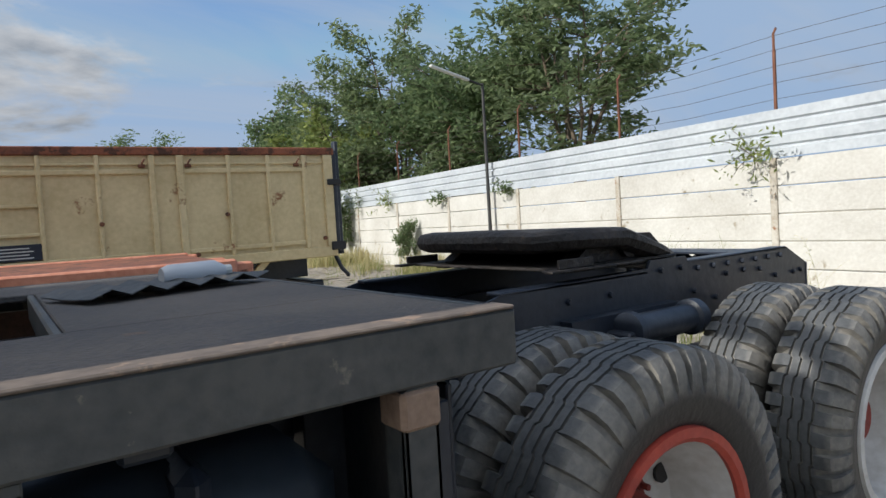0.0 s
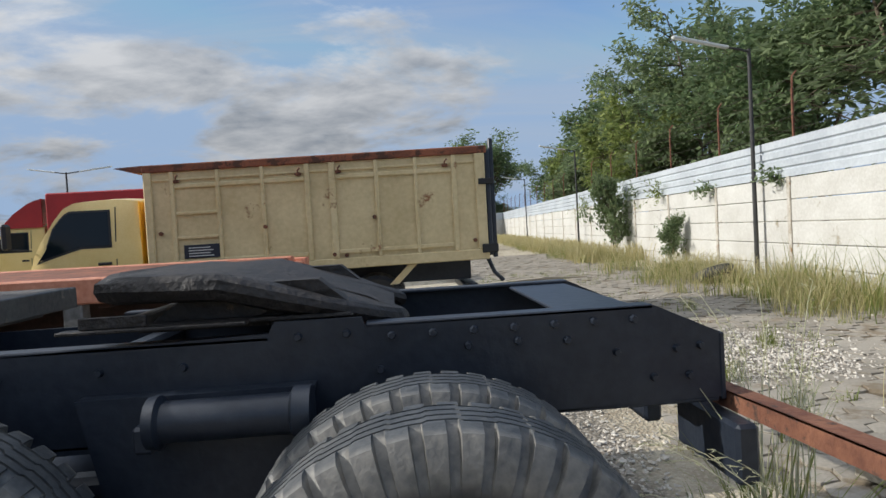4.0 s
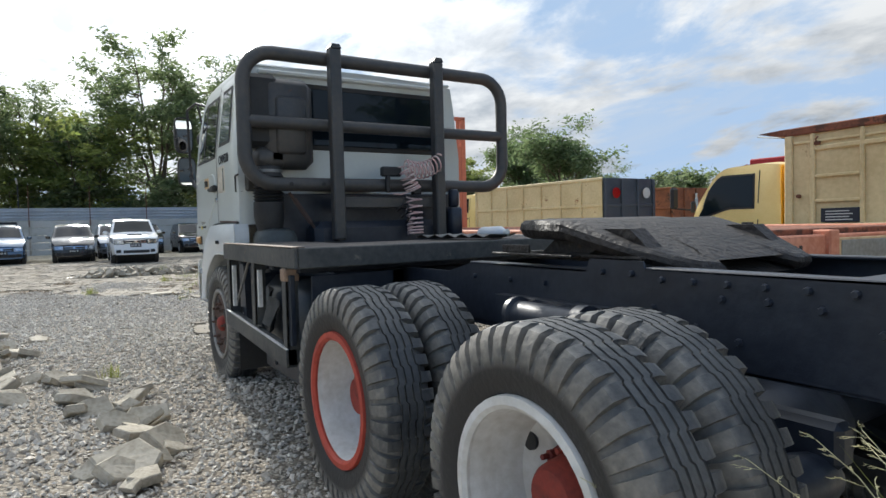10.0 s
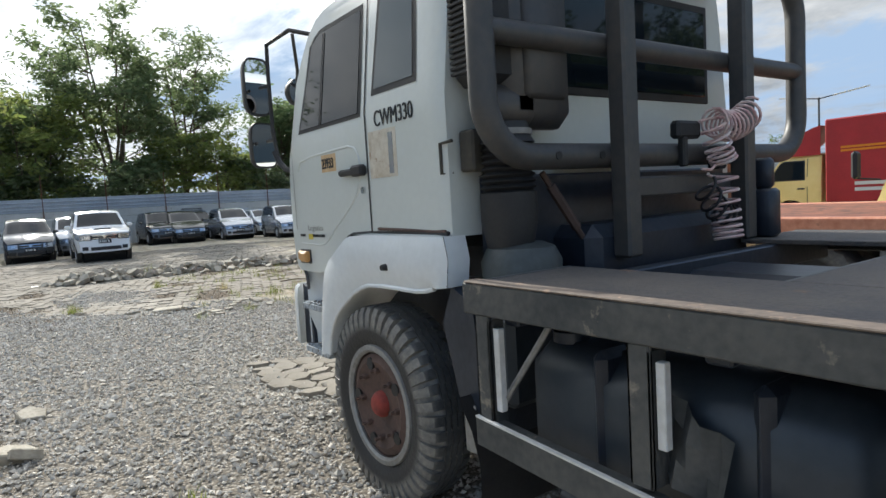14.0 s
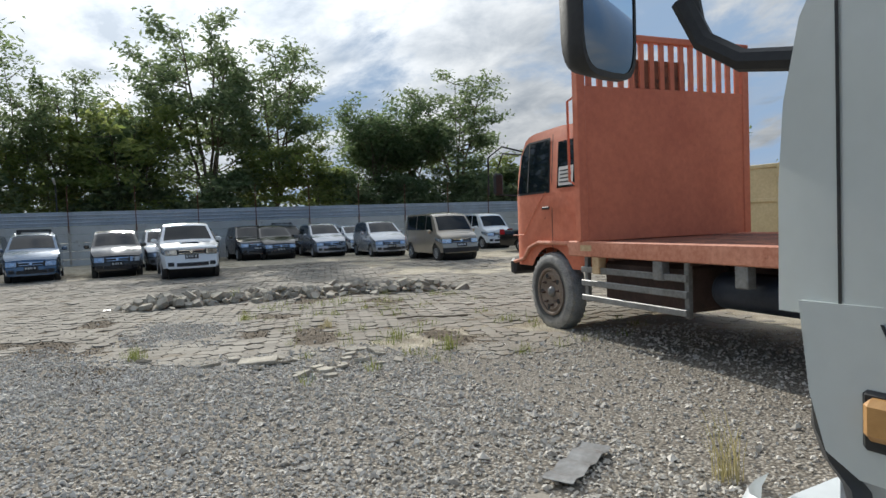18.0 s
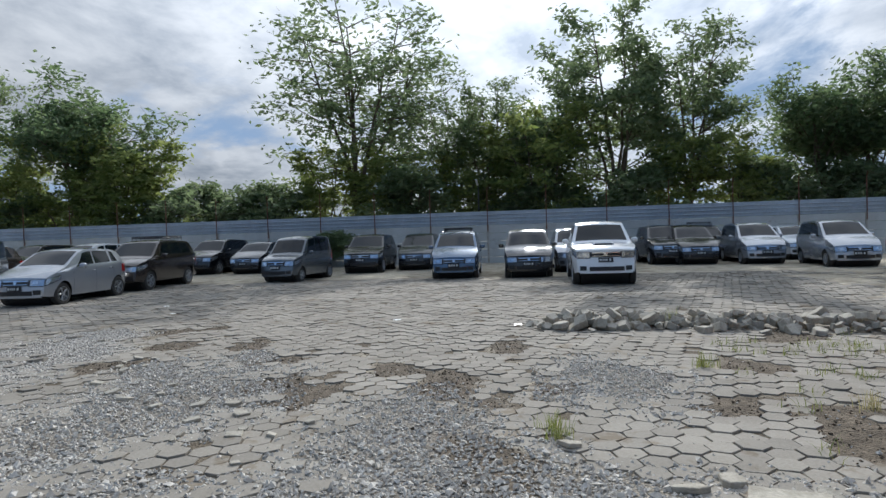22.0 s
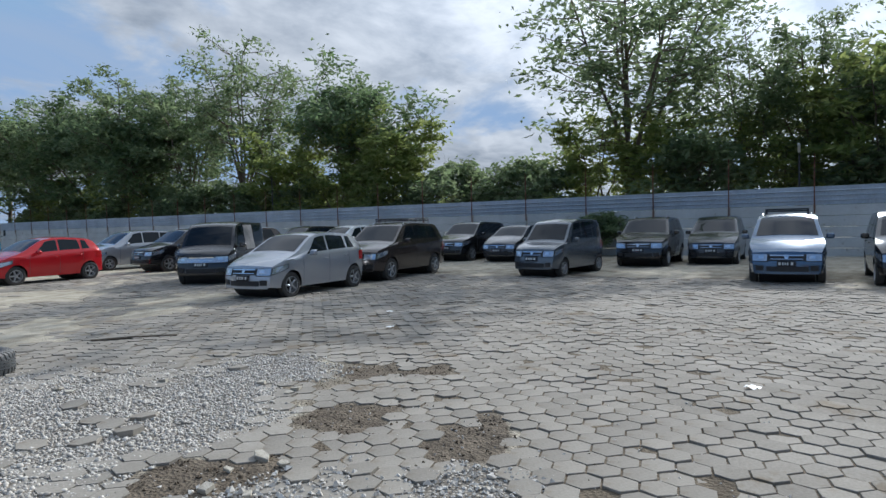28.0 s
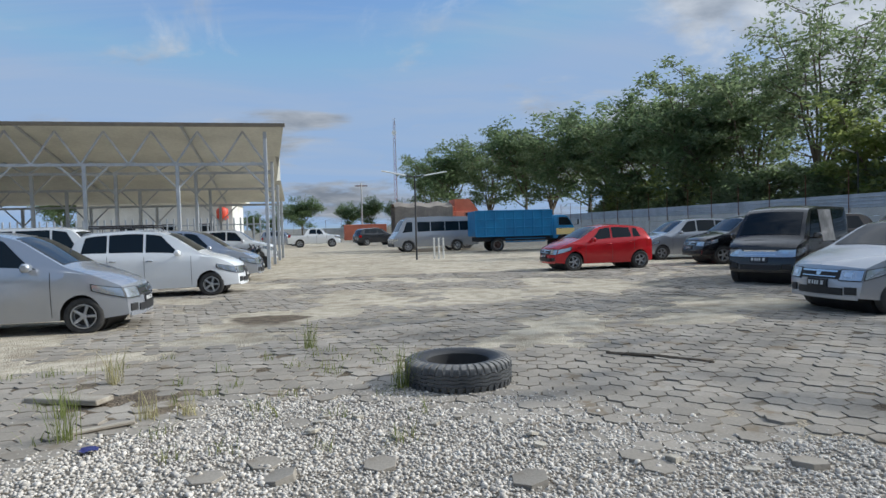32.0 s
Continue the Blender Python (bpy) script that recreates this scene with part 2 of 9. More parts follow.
def surface(name, base, second=None, rough=0.6, metal=0.0, scale=3.0, fine=40.0, mix=0.5, contrast=0.25, bump=0.15, bump_scale=None,
            third=None, third_at=0.62, third_rough=0.9, coat=0.0, space="Object", per_piece=0.0, stretch=(1, 1, 1), spec=0.5):
    """A procedural surface: base and second colour mixed by two scales of noise; third: patches of rust or dirt past third_at."""
    m = bpy.data.materials.new(name)
    m.use_nodes = True
    n, l = m.node_tree.nodes, m.node_tree.links
    p = n["Principled BSDF"]
    second = second or tuple(c * 0.72 for c in base)
    co = n.new("ShaderNodeTexCoord")
    mp = n.new("ShaderNodeMapping")
    mp.inputs["Scale"].default_value = stretch
    l.new(co.outputs[space], mp.inputs[0])
    big, small = n.new("ShaderNodeTexNoise"), n.new("ShaderNodeTexNoise")
    big.inputs["Scale"].default_value, big.inputs["Detail"].default_value, big.inputs["Roughness"].default_value = scale, 6, 0.6
    small.inputs["Scale"].default_value, small.inputs["Detail"].default_value = fine, 4
    l.new(mp.outputs[0], big.inputs["Vector"]); l.new(mp.outputs[0], small.inputs["Vector"])
    add = n.new("ShaderNodeMix"); add.data_type = "FLOAT"; add.inputs["Factor"].default_value = 0.35
    l.new(big.outputs["Fac"], add.inputs["A"]); l.new(small.outputs["Fac"], add.inputs["B"])
    rp = n.new("ShaderNodeMapRange")
    rp.inputs["From Min"].default_value, rp.inputs["From Max"].default_value = mix - contrast / 2, mix + contrast / 2
    l.new(add.outputs["Result"], rp.inputs["Value"])
    cm = n.new("ShaderNodeMix"); cm.data_type = "RGBA"
    cm.inputs["A"].default_value, cm.inputs["B"].default_value = (*base, 1), (*second, 1)
    l.new(rp.outputs[0], cm.inputs["Factor"])
    out = cm.outputs["Result"]
    p.inputs["Roughness"].default_value, p.inputs["Metallic"].default_value = rough, metal
    p.inputs["Specular IOR Level"].default_value = spec
    if third:
        pt = n.new("ShaderNodeTexNoise")
        pt.inputs["Scale"].default_value, pt.inputs["Detail"].default_value, pt.inputs["Roughness"].default_value = scale * 2.3, 9, 0.68
        l.new(mp.outputs[0], pt.inputs["Vector"])
        tr = n.new("ShaderNodeMapRange")
        tr.inputs["From Min"].default_value, tr.inputs["From Max"].default_value = third_at - 0.03, third_at + 0.03
        l.new(pt.outputs["Fac"], tr.inputs["Value"])
        c2 = n.new("ShaderNodeMix"); c2.data_type = "RGBA"
        l.new(tr.outputs[0], c2.inputs["Factor"]); l.new(out, c2.inputs["A"])
        c2.inputs["B"].default_value = (*third, 1)
        out = c2.outputs["Result"]
        rr = n.new("ShaderNodeMapRange")
        rr.inputs["To Min"].default_value, rr.inputs["To Max"].default_value = rough, third_rough
        l.new(tr.outputs[0], rr.inputs["Value"]); l.new(rr.outputs[0], p.inputs["Roughness"])
    if per_piece:
        oi = n.new("ShaderNodeObjectInfo") if per_piece > 0 else n.new("ShaderNodeNewGeometry")
        hs = n.new("ShaderNodeHueSaturation")
        vr = n.new("ShaderNodeMapRange")
        vr.inputs["To Min"].default_value, vr.inputs["To Max"].default_value = 1 - abs(per_piece), 1 + abs(per_piece)
        l.new(oi.outputs["Random" if per_piece > 0 else "Random Per Island"], vr.inputs["Value"])
        l.new(vr.outputs[0], hs.inputs["Value"]); l.new(out, hs.inputs["Color"])
        out = hs.outputs[0]
    l.new(out, p.inputs["Base Color"])
    if bump:
        bt = n.new("ShaderNodeTexNoise")
        bt.inputs["Scale"].default_value, bt.inputs["Detail"].default_value = bump_scale or fine, 5
        l.new(mp.outputs[0], bt.inputs["Vector"])
        bp = n.new("ShaderNodeBump")
        bp.inputs["Strength"].default_value, bp.inputs["Distance"].default_value = bump, 0.02
        l.new(bt.outputs["Fac"], bp.inputs["Height"]); l.new(bp.outputs[0], p.inputs["Normal"])
    if coat:
        p.inputs["Coat Weight"].default_value, p.inputs["Coat Roughness"].default_value = coat, 0.08
    return m


def plain(name, base, rough=0.5, metal=0.0, coat=0.0, spec=0.5):
    m = bpy.data.materials.new(name)
    m.use_nodes = True
    p = m.node_tree.nodes["Principled BSDF"]
    p.inputs["Base Color"].default_value, p.inputs["Roughness"].default_value, p.inputs["Metallic"].default_value = (*base, 1), rough, metal
    p.inputs["Coat Weight"].default_value = coat
    p.inputs["Specular IOR Level"].default_value = spec
    return m


def glass(name, tint=(0.007, 0.012, 0.017), rough=0.03):
    """Dark tinted car glass with a clear reflection."""
    m = plain(name, tint, rough, 0.0, 0.0, 0.28)
    return m


RUST = srgb(120, 72, 48)
"""Colours are real base colours."""
M_CONCRETE = surface("precast_concrete", srgb(206, 205, 199), srgb(178, 175, 167), 0.9, scale=0.9, fine=22, contrast=0.35, bump=0.3, third=srgb(146, 136, 116), third_at=0.64)
M_SHEET = surface("white_zinc_sheet", srgb(192, 198, 202), srgb(168, 174, 180), 0.5, scale=0.7, fine=14, bump=0.05, third=srgb(170, 150, 120), third_at=0.72)
# a darker grey version of the zinc sheet, for the west wall
M_SHEETGREY = surface("weathered_grey_zinc_sheet", srgb(178, 184, 190), srgb(150, 156, 162), 0.5, scale=0.7, fine=14, bump=0.08, third=srgb(150, 138, 118), third_at=0.70)
M_POST = surface("weathered_post", srgb(192, 188, 178), srgb(158, 148, 132), 0.88, scale=4, fine=30, third=srgb(140, 104, 78), third_at=0.62)
M_RUSTSTEEL = surface("rusty_steel", srgb(126, 84, 62), srgb(92, 56, 42), 0.85, scale=6, fine=50, bump=0.25, third=srgb(70, 52, 44), third_at=0.6)
M_WIRE = plain("barbed_wire_steel", srgb(90, 84, 78), 0.6, 0.6)
M_BLACKPOLE = surface("black_painted_pole", srgb(40, 42, 44), srgb(60, 58, 56), 0.6, scale=5)
M_LAMPGREY = plain("lamp_housing_grey", srgb(205, 208, 205), 0.5)

# ---- ground ----
def patchy(x, y, s, seed=0.0):
    return noise.noise(Vector((x * s + seed, y * s - seed, seed * 1.7)))


def gh(x, y):
    """The ground's height."""
    dip = -0.06 * math.exp(-(max(abs(x + 2.7) - 3.2, 0) ** 2 + max(abs(y - 3.05) - 1.4, 0) ** 2) / 0.8)
    near = max(0.0, 1.0 - (max(abs(x + 10) - 22, 0) + max(abs(y - 2) - 18, 0)) / 10)
    return dip + near * (0.018 * patchy(x, y, 0.7) + 0.008 * patchy(x, y, 2.1, 5))


def blob(x, y, cx, cy, rx, ry):
    return 1.0 - math.hypot((x - cx) / rx, (y - cy) / ry)


def gravelly(x, y):
    """Over 0 where loose gravel lies, by about how much."""
    a = min(x + 13.3 - 0.22 * max(0.0, y - 1.0), 0.75 - x, y + 3.3 - 0.25 * max(0.0, x + 4), 8.2 - y) / 1.6
    for cx, cy, rx, ry, k in GRAVEL_BEDS:
        a = max(a, blob(x, y, cx, cy, rx, ry) * k)
    for (x0, y0), (x1, y1), half in RUTS:
        t = max(0.0, min(1.0, ((x - x0) * (x1 - x0) + (y - y0) * (y1 - y0)) / ((x1 - x0) ** 2 + (y1 - y0) ** 2)))
        a -= 1.6 * max(0.0, 1.0 - math.hypot(x - x0 - t * (x1 - x0), y - y0 - t * (y1 - y0)) / half)
    return min(a, 1.0) + 0.42 * patchy(x, y, 0.55, 3) + 0.28 * patchy(x, y, 1.6, 9)


# sandy wheel ruts through the gravel
RUTS = (((-9.0, 0.42), (-4.6, 0.58), 0.30), ((-7.0, 1.0), (-5.2, 1.0), 0.34))
# beds of gravel on the pavers: middle, half widths, depth
GRAVEL_BEDS = ((-16.45, -7.3, 2.0, 2.0, 1.3), (-17.5, -5.7, 1.5, 0.9, 1.1), (-14.6, -7.0, 1.2, 1.0, 0.9), (-18.9, -6.1, 1.0, 0.8, 0.9), (-15.0, -2.7, 1.9, 1.5, 1.1), (-14.2, 0.2, 1.3, 1.0, 0.8), (-16.1, 1.9, 1.3, 0.85, 0.9), (-16.5, -3.5, 0.8, 0.5, 0.8),
               (-17.45, -2.6, 0.5, 0.4, 0.9), (-15.4, -5.5, 1.5, 1.2, 1.0), (-13.6, -5.2, 1.8, 1.8, 1.0), (-19.4, -6.3, 0.7, 0.5, 0.8), (2.2, 6.7, 1.6, 1.2, 1.0), (1.5, 13.5, 1.6, 2.6, 0.6))
# damp dark soil where the pavers are gone: middle, reach
SOIL_SPOTS = ((-18.0, 0.8, 0.6), (-13.9, 0.6, 0.7), (-13.2, 1.1, 0.5), (-15.6, 1.3, 0.5), (-16.7, 3.6, 0.7), (-14.4, 3.3, 0.9), (-16.7, -0.5, 0.6), (-15.8, 0.3, 0.7), (-14.9, 2.9, 0.6), (-17.2, -1.9, 0.7), (-15.7, -1.3, 0.8),
              (-17.6, 0.7, 0.5), (-15.3, 0.9, 0.5), (-20.2, -4.4, 0.7), (-18.4, -4.2, 0.9), (-18.1, -2.9, 0.6), (-16.7, -4.2, 0.7), (-19.7, -5.0, 0.7), (-15.3, -14.6, 1.0), (-14.1, -9.3, 0.8), (-19.9, -4.9, 0.6), (-18.6, 4.6, 0.8), (-12.9, 4.9, 0.7), (-17.0, 5.6, 0.8))


def soily(x, y):
    """Over 0 where bare damp soil lies."""
    return max(1.0 - math.hypot(x - cx, (y - cy) * 1.5) / (r * 1.25) for cx, cy, r in SOIL_SPOTS) - 0.30 + 0.95 * patchy(x, y, 1.5, 17) + 0.45 * patchy(x, y, 4.2, 23)


def paved(x, y):
    """Over 0 where the six-sided pavers show through the dirt."""
    a = max(min(x + 32.0, -12.3 - x, y + 12, 10 - y) / 3.0, min(x - 0.9, 6.0 - x, y - 1.0, 30 - y) / 1.5, min((x + 30.0) / 3, (-11.5 - x) / 3, (y + 24) / 3, 0.10), blob(x, y, -12.0, 5.2, 2.2, 1.2))
    return min(a, 0.62) + 0.02 + 0.62 * patchy(x, y, 0.45, 12) + 0.35 * patchy(x, y, 1.3, 4) - max(0.0, gravelly(x, y)) * 1.6 - max(0.0, soily(x, y) if x < -11 else 0.0) * 2.2


def spread(lo, hi, step, far):
    return [-far[2], -far[1], -far[0], lo - 14, lo - 5, lo - 2] + list(np.arange(lo, hi, step)) + [hi, hi + 2, hi + 5, hi + 14, far[0], far[1], far[2]]


gx, gy = spread(-46, 9, 0.25, (90, 400, 3000)), spread(-26, 26, 0.25, (90, 400, 3000))
gv = np.array([(x, y, gh(x, y)) for y in gy for x in gx])
nx = len(gx)
gi = np.array([(j * nx + i, j * nx + i + 1, (j + 1) * nx + i + 1, (j + 1) * nx + i) for j in range(len(gy) - 1) for i in range(nx - 1)])
g_me = arrays("ground", gv, gi, True)
for key, fn in (("gravel", gravelly), ("paving", paved), ("soil", soily)):
    at = g_me.attributes.new(key, "FLOAT", "POINT")
    at.data.foreach_set("value", np.array([fn(x, y) for x, y, z in gv], np.float32))


def ground_material():
    m = bpy.data.materials.new("sandy_yard_ground")
    m.use_nodes = True
    n, l = m.node_tree.nodes, m.node_tree.links
    p = n["Principled BSDF"]
    p.inputs["Roughness"].default_value, p.inputs["Specular IOR Level"].default_value = 0.95, 0.2
    co = n.new("ShaderNodeTexCoord")
    def tex(scale, detail=8, rough=0.6):
        t = n.new("ShaderNodeTexNoise")
        t.inputs["Scale"].default_value, t.inputs["Detail"].default_value, t.inputs["Roughness"].default_value = scale, detail, rough
        l.new(co.outputs["Object"], t.inputs["Vector"])
        return t.outputs["Fac"]
    def ramp(src, a, b):
        r = n.new("ShaderNodeMapRange")
        r.inputs["From Min"].default_value, r.inputs["From Max"].default_value = a, b
        l.new(src, r.inputs["Value"])
        return r.outputs[0]
    def mixed(f, a, b):
        c = n.new("ShaderNodeMix"); c.data_type = "RGBA"
        l.new(f, c.inputs["Factor"])
        for k, v in (("A", a), ("B", b)):
            if isinstance(v, tuple):
                c.inputs[k].default_value = (*v, 1)
            else:
                l.new(v, c.inputs[k])
        return c.outputs["Result"]
    sand = mixed(ramp(tex(0.35), 0.35, 0.65), srgb(204, 194, 172), srgb(172, 162, 142))
    sand = mixed(ramp(tex(1.1), 0.50, 0.68), sand, srgb(128, 116, 97))
    sand = mixed(ramp(tex(3.0), 0.42, 0.7), sand, srgb(146, 134, 114))
    sand = mixed(ramp(tex(40, 4), 0.5, 0.75), sand, srgb(196, 188, 168))
    soil = mixed(ramp(tex(2.2), 0.35, 0.65), srgb(124, 112, 94), srgb(86, 76, 62))
    vor = n.new("ShaderNodeTexVoronoi"); vor.inputs["Scale"].default_value = 38
    l.new(co.outputs["Object"], vor.inputs["Vector"])
    stone = mixed(ramp(vor.outputs["Distance"], 0.1, 0.55), srgb(182, 175, 163), srgb(118, 111, 100))
    at = n.new("ShaderNodeAttribute"); at.attribute_name = "gravel"
    pv = n.new("ShaderNodeAttribute"); pv.attribute_name = "paving"
    sl = n.new("ShaderNodeAttribute"); sl.attribute_name = "soil"
    out = mixed(ramp(pv.outputs["Fac"], 0.0, 0.35), sand, soil)
    damp = mixed(ramp(tex(6.0), 0.35, 0.65), srgb(118, 106, 90), srgb(82, 73, 61))
    out = mixed(ramp(at.outputs["Fac"], -0.05, 0.2), out, stone)
    out = mixed(ramp(sl.outputs["Fac"], -0.05, 0.25), out, damp)
    l.new(out, p.inputs["Base Color"])
    bp = n.new("ShaderNodeBump")
    bp.inputs["Strength"].default_value, bp.inputs["Distance"].default_value = 0.6, 0.03
    sm = n.new("ShaderNodeMath"); sm.operation = "ADD"
    l.new(tex(18, 8), sm.inputs[0]); l.new(vor.outputs["Distance"], sm.inputs[1])
    l.new(sm.outputs[0], bp.inputs["Height"]); l.new(bp.outputs[0], p.inputs["Normal"])
    return m


ground = solid("ground", g_me, ground_material(), "pale sandy yard ground with gravel and old pavers", "ground", kind="structure")


# ---- precast walls ----
def precast_wall(name, label, ax, ay, bx, by, sheets, arm=True, near=0.0, tin=None):
    """A wall of precast panels between posts, with zinc sheets above and barbed wire on its posts."""
    a, b = Vector((ax, ay, 0)), Vector((bx, by, 0))
    run = (b - a).length
    d = (b - a).normalized()
    bays = max(1, round(run / 3.1))
    step = run / bays
    root = thing(name, label, "wall", (ax, ay, 0), math.degrees(math.atan2(d.y, d.x)), kind="structure")
    for i in range(bays):
        x0, x1 = i * step, (i + 1) * step
        if near and x0 < near:
            for k in range(5):
                part("panel", Build().box(x0 + 0.055, x1 - 0.055, -0.03, 0.03, -0.1 + k * 0.426 + 0.006, -0.1 + (k + 1) * 0.426 - 0.006, 0.012), M_CONCRETE, root)
        else:
            bd = Build()
            for k in range(5):
                bd.box(x0 + 0.055, x1 - 0.055, -0.03, 0.03, -0.1 + k * 0.426 + 0.006, -0.1 + (k + 1) * 0.426 - 0.006, 0.01)
            part("panels", bd, M_CONCRETE, root)
        if sheets:
            rows = []
            prof = [(0.0, 2.04), (0.0, 2.18), (0.04, 2.19), (0.045, 2.215), (0.004, 2.245), (0.0, 2.37), (0.04, 2.38), (0.045, 2.405), (0.004, 2.435), (0.0, 2.56), (0.04, 2.57), (0.045, 2.595), (0.004, 2.625), (0.0, 2.77)]
            bow = rng.uniform(-0.015, 0.015)
            bd = Build()
            for x in (x0 - 0.02, (x0 + x1) / 2, x1 + 0.02):
                mid = 1 if x == (x0 + x1) / 2 else 0
                rows.append([(x, 0.045 - q + mid * bow, z) for q, z in prof])
            bd.grid(rows)
            rows = [[(x, y + 0.012, z) for x, y, z in r] for r in rows]
            bd.grid(rows)
            part("zinc_sheet", bd, tin or M_SHEET, root, "", 20)
    for i in range(bays + 1):
        x = i * step
        post = part("post", Build().box(x - 0.055, x + 0.055, -0.075, 0.055, -0.2, 2.06, 0.012), M_POST, root)
        bd = Build().box(x - 0.022, x + 0.022, -0.115, -0.078, 1.7, 3.7, 0.005)
        if arm:
            bd.tube([(x, -0.095, 3.68), (x + 0.01, -0.11, 3.95), (x + 0.02, -0.2, 4.05)], 0.02, 5)
        part("stake", bd, M_RUSTSTEEL, post)
    bd = Build()
    for z in (2.95, 3.2, 3.45, 3.7, 3.92):
        pts = []
        for i in range(bays * 2 + 1):
            x = i * step / 2
            pts.append((x, -0.1, z - (0.04 if i % 2 else 0)))
        bd.tube(pts, 0.004, 3)
    part("barbed_wire", bd, M_WIRE, root)
    return root


precast_wall("wall_east", "white precast concrete wall topped with zinc sheets", 5.85, -0.6, 10.6, 65.8, True, near=26)
precast_wall("wall_west", "pale precast concrete wall topped with zinc sheets", -45.6, -75.0, -41.6, 43.0, True, tin=M_SHEETGREY)
precast_wall("wall_north", "distant pale precast wall closing the yard", -41.6, 43.0, 10.6, 65.8, True)

# ---- trees ----
def leaf_material(name, a, b, back=0.55):
    m = bpy.data.materials.new(name)
    m.use_nodes = True
    n, l = m.node_tree.nodes, m.node_tree.links
    p = n["Principled BSDF"]
    p.inputs["Roughness"].default_value, p.inputs["Specular IOR Level"].default_value = 0.55, 0.3
    g = n.new("ShaderNodeNewGeometry")
    c = n.new("ShaderNodeMix"); c.data_type = "RGBA"
    c.inputs["A"].default_value, c.inputs["B"].default_value = (*a, 1), (*b, 1)
    l.new(g.outputs["Random Per Island"], c.inputs["Factor"])
    l.new(c.outputs["Result"], p.inputs["Base Color"])
    t = n.new("ShaderNodeBsdfTranslucent")
    hs = n.new("ShaderNodeHueSaturation"); hs.inputs["Value"].default_value, hs.inputs["Hue"].default_value = 2.1, 0.485
    l.new(c.outputs["Result"], hs.inputs["Color"]); l.new(hs.outputs[0], t.inputs["Color"])
    mx = n.new("ShaderNodeMixShader"); mx.inputs[0].default_value = back
    l.new(p.outputs[0], mx.inputs[1]); l.new(t.outputs[0], mx.inputs[2])
    l.new(mx.outputs[0], n["Material Output"].inputs[0])
    return m


M_BARK = surface("grey_bark", srgb(120, 108, 92), srgb(80, 70, 58), 0.95, scale=4, fine=26, bump=0.5, stretch=(1, 1, 0.3))
M_LEAF = leaf_material("green_leaves", (0.074, 0.112, 0.048), (0.142, 0.178, 0.094))
M_LEAF2 = leaf_material("yellow_green_leaves", (0.100, 0.142, 0.036), (0.175, 0.205, 0.072))
M_LEAF3 = leaf_material("dark_leaves", (0.062, 0.102, 0.044), (0.118, 0.158, 0.076))


def leaf_cloud(npr, cen, size):
    """One folded leaf at each of the given places."""
    n = len(cen)
    ax = npr.normal(0, 1, (n, 3)); ax[:, 2] = ax[:, 2] * 0.5 - 0.25
    ax /= np.linalg.norm(ax, axis=1)[:, None]
    sd = np.cross(ax, npr.normal(0, 1, (n, 3))); sd /= np.linalg.norm(sd, axis=1)[:, None]
    up = np.cross(ax, sd)
    ln = size * npr.uniform(0.6, 1.35, n)[:, None]
    wd = ln * 0.40
    v = np.stack([cen - ax * ln * 0.5, cen + sd * wd * 0.5 + up * ln * 0.06, cen + ax * ln * 0.5, cen - sd * wd * 0.5 + up * ln * 0.06], 1).reshape(-1, 3)
    return arrays("crown", v, np.arange(n * 4).reshape(-1, 4))


def tree_meshes(seed, height, spread_r, bare, leaves, size, dense, full=0.5):
    """Trunk with limbs, and a crown of separate leaves gathered round the twigs. Returns two meshes."""
    r = random.Random(seed)
    wood, tips = Build(), []
    def branch(p, d, length, rad, level):
        pts, q, dd = [p], p.copy(), d.copy()
        k = 4
        for i in range(k):
            dd = (dd + Vector((r.uniform(-1, 1), r.uniform(-1, 1), r.uniform(-0.3, 0.6))) * (0.16 + 0.07 * level)).normalized()
            q = q + dd * (length / k)
            pts.append(q.copy())
            if level >= 2 or (level == 1 and i >= 1):
                tips.append((q.copy(), level))
        wood.tube(pts if level < 3 else pts[::2], rad, 6 if level < 2 else 3, r1=rad * 0.45)
        if level >= 3:
            return
        count = (5, 4, 3)[level] if level else dense
        for i in range(count):
            t = r.uniform(0.35, 1.0) if level else r.uniform(bare, 1.0)
            j = min(int(t * k), k - 1)
            base = pts[j].lerp(pts[j + 1], t * k - j)
            az = 2 * math.pi * (i + r.uniform(-0.3, 0.3)) / count + seed
            lift = r.uniform(0.35, 1.0) if level == 0 else r.uniform(-0.1, 0.8)
            nd = (Vector((math.cos(az), math.sin(az), lift)) + dd * 0.3).normalized()
            ln = length * r.uniform(0.45, 0.7) if level else spread_r * r.uniform(0.75, 1.2) * (1.25 - 0.5 * t)
            branch(base, nd, ln, rad * 0.45, level + 1)
    branch(Vector((0, 0, -0.3)), Vector((r.uniform(-0.1, 0.1), r.uniform(-0.1, 0.1), 1)), height * 0.86, height * 0.017, 0)
    npr = np.random.RandomState(seed)
    tp = np.array([tuple(q) for q, _ in tips])
    kept = npr.permutation(len(tp))[:int(len(tp) * full)]
    pick = kept[npr.randint(0, len(kept), leaves)]
    cen = tp[pick] + npr.normal(0, 1, (leaves, 3)) * np.array([0.33, 0.33, 0.26]) * (spread_r / 3.2)
    return wood.mesh("trunk", 60), leaf_cloud(npr, cen, size)


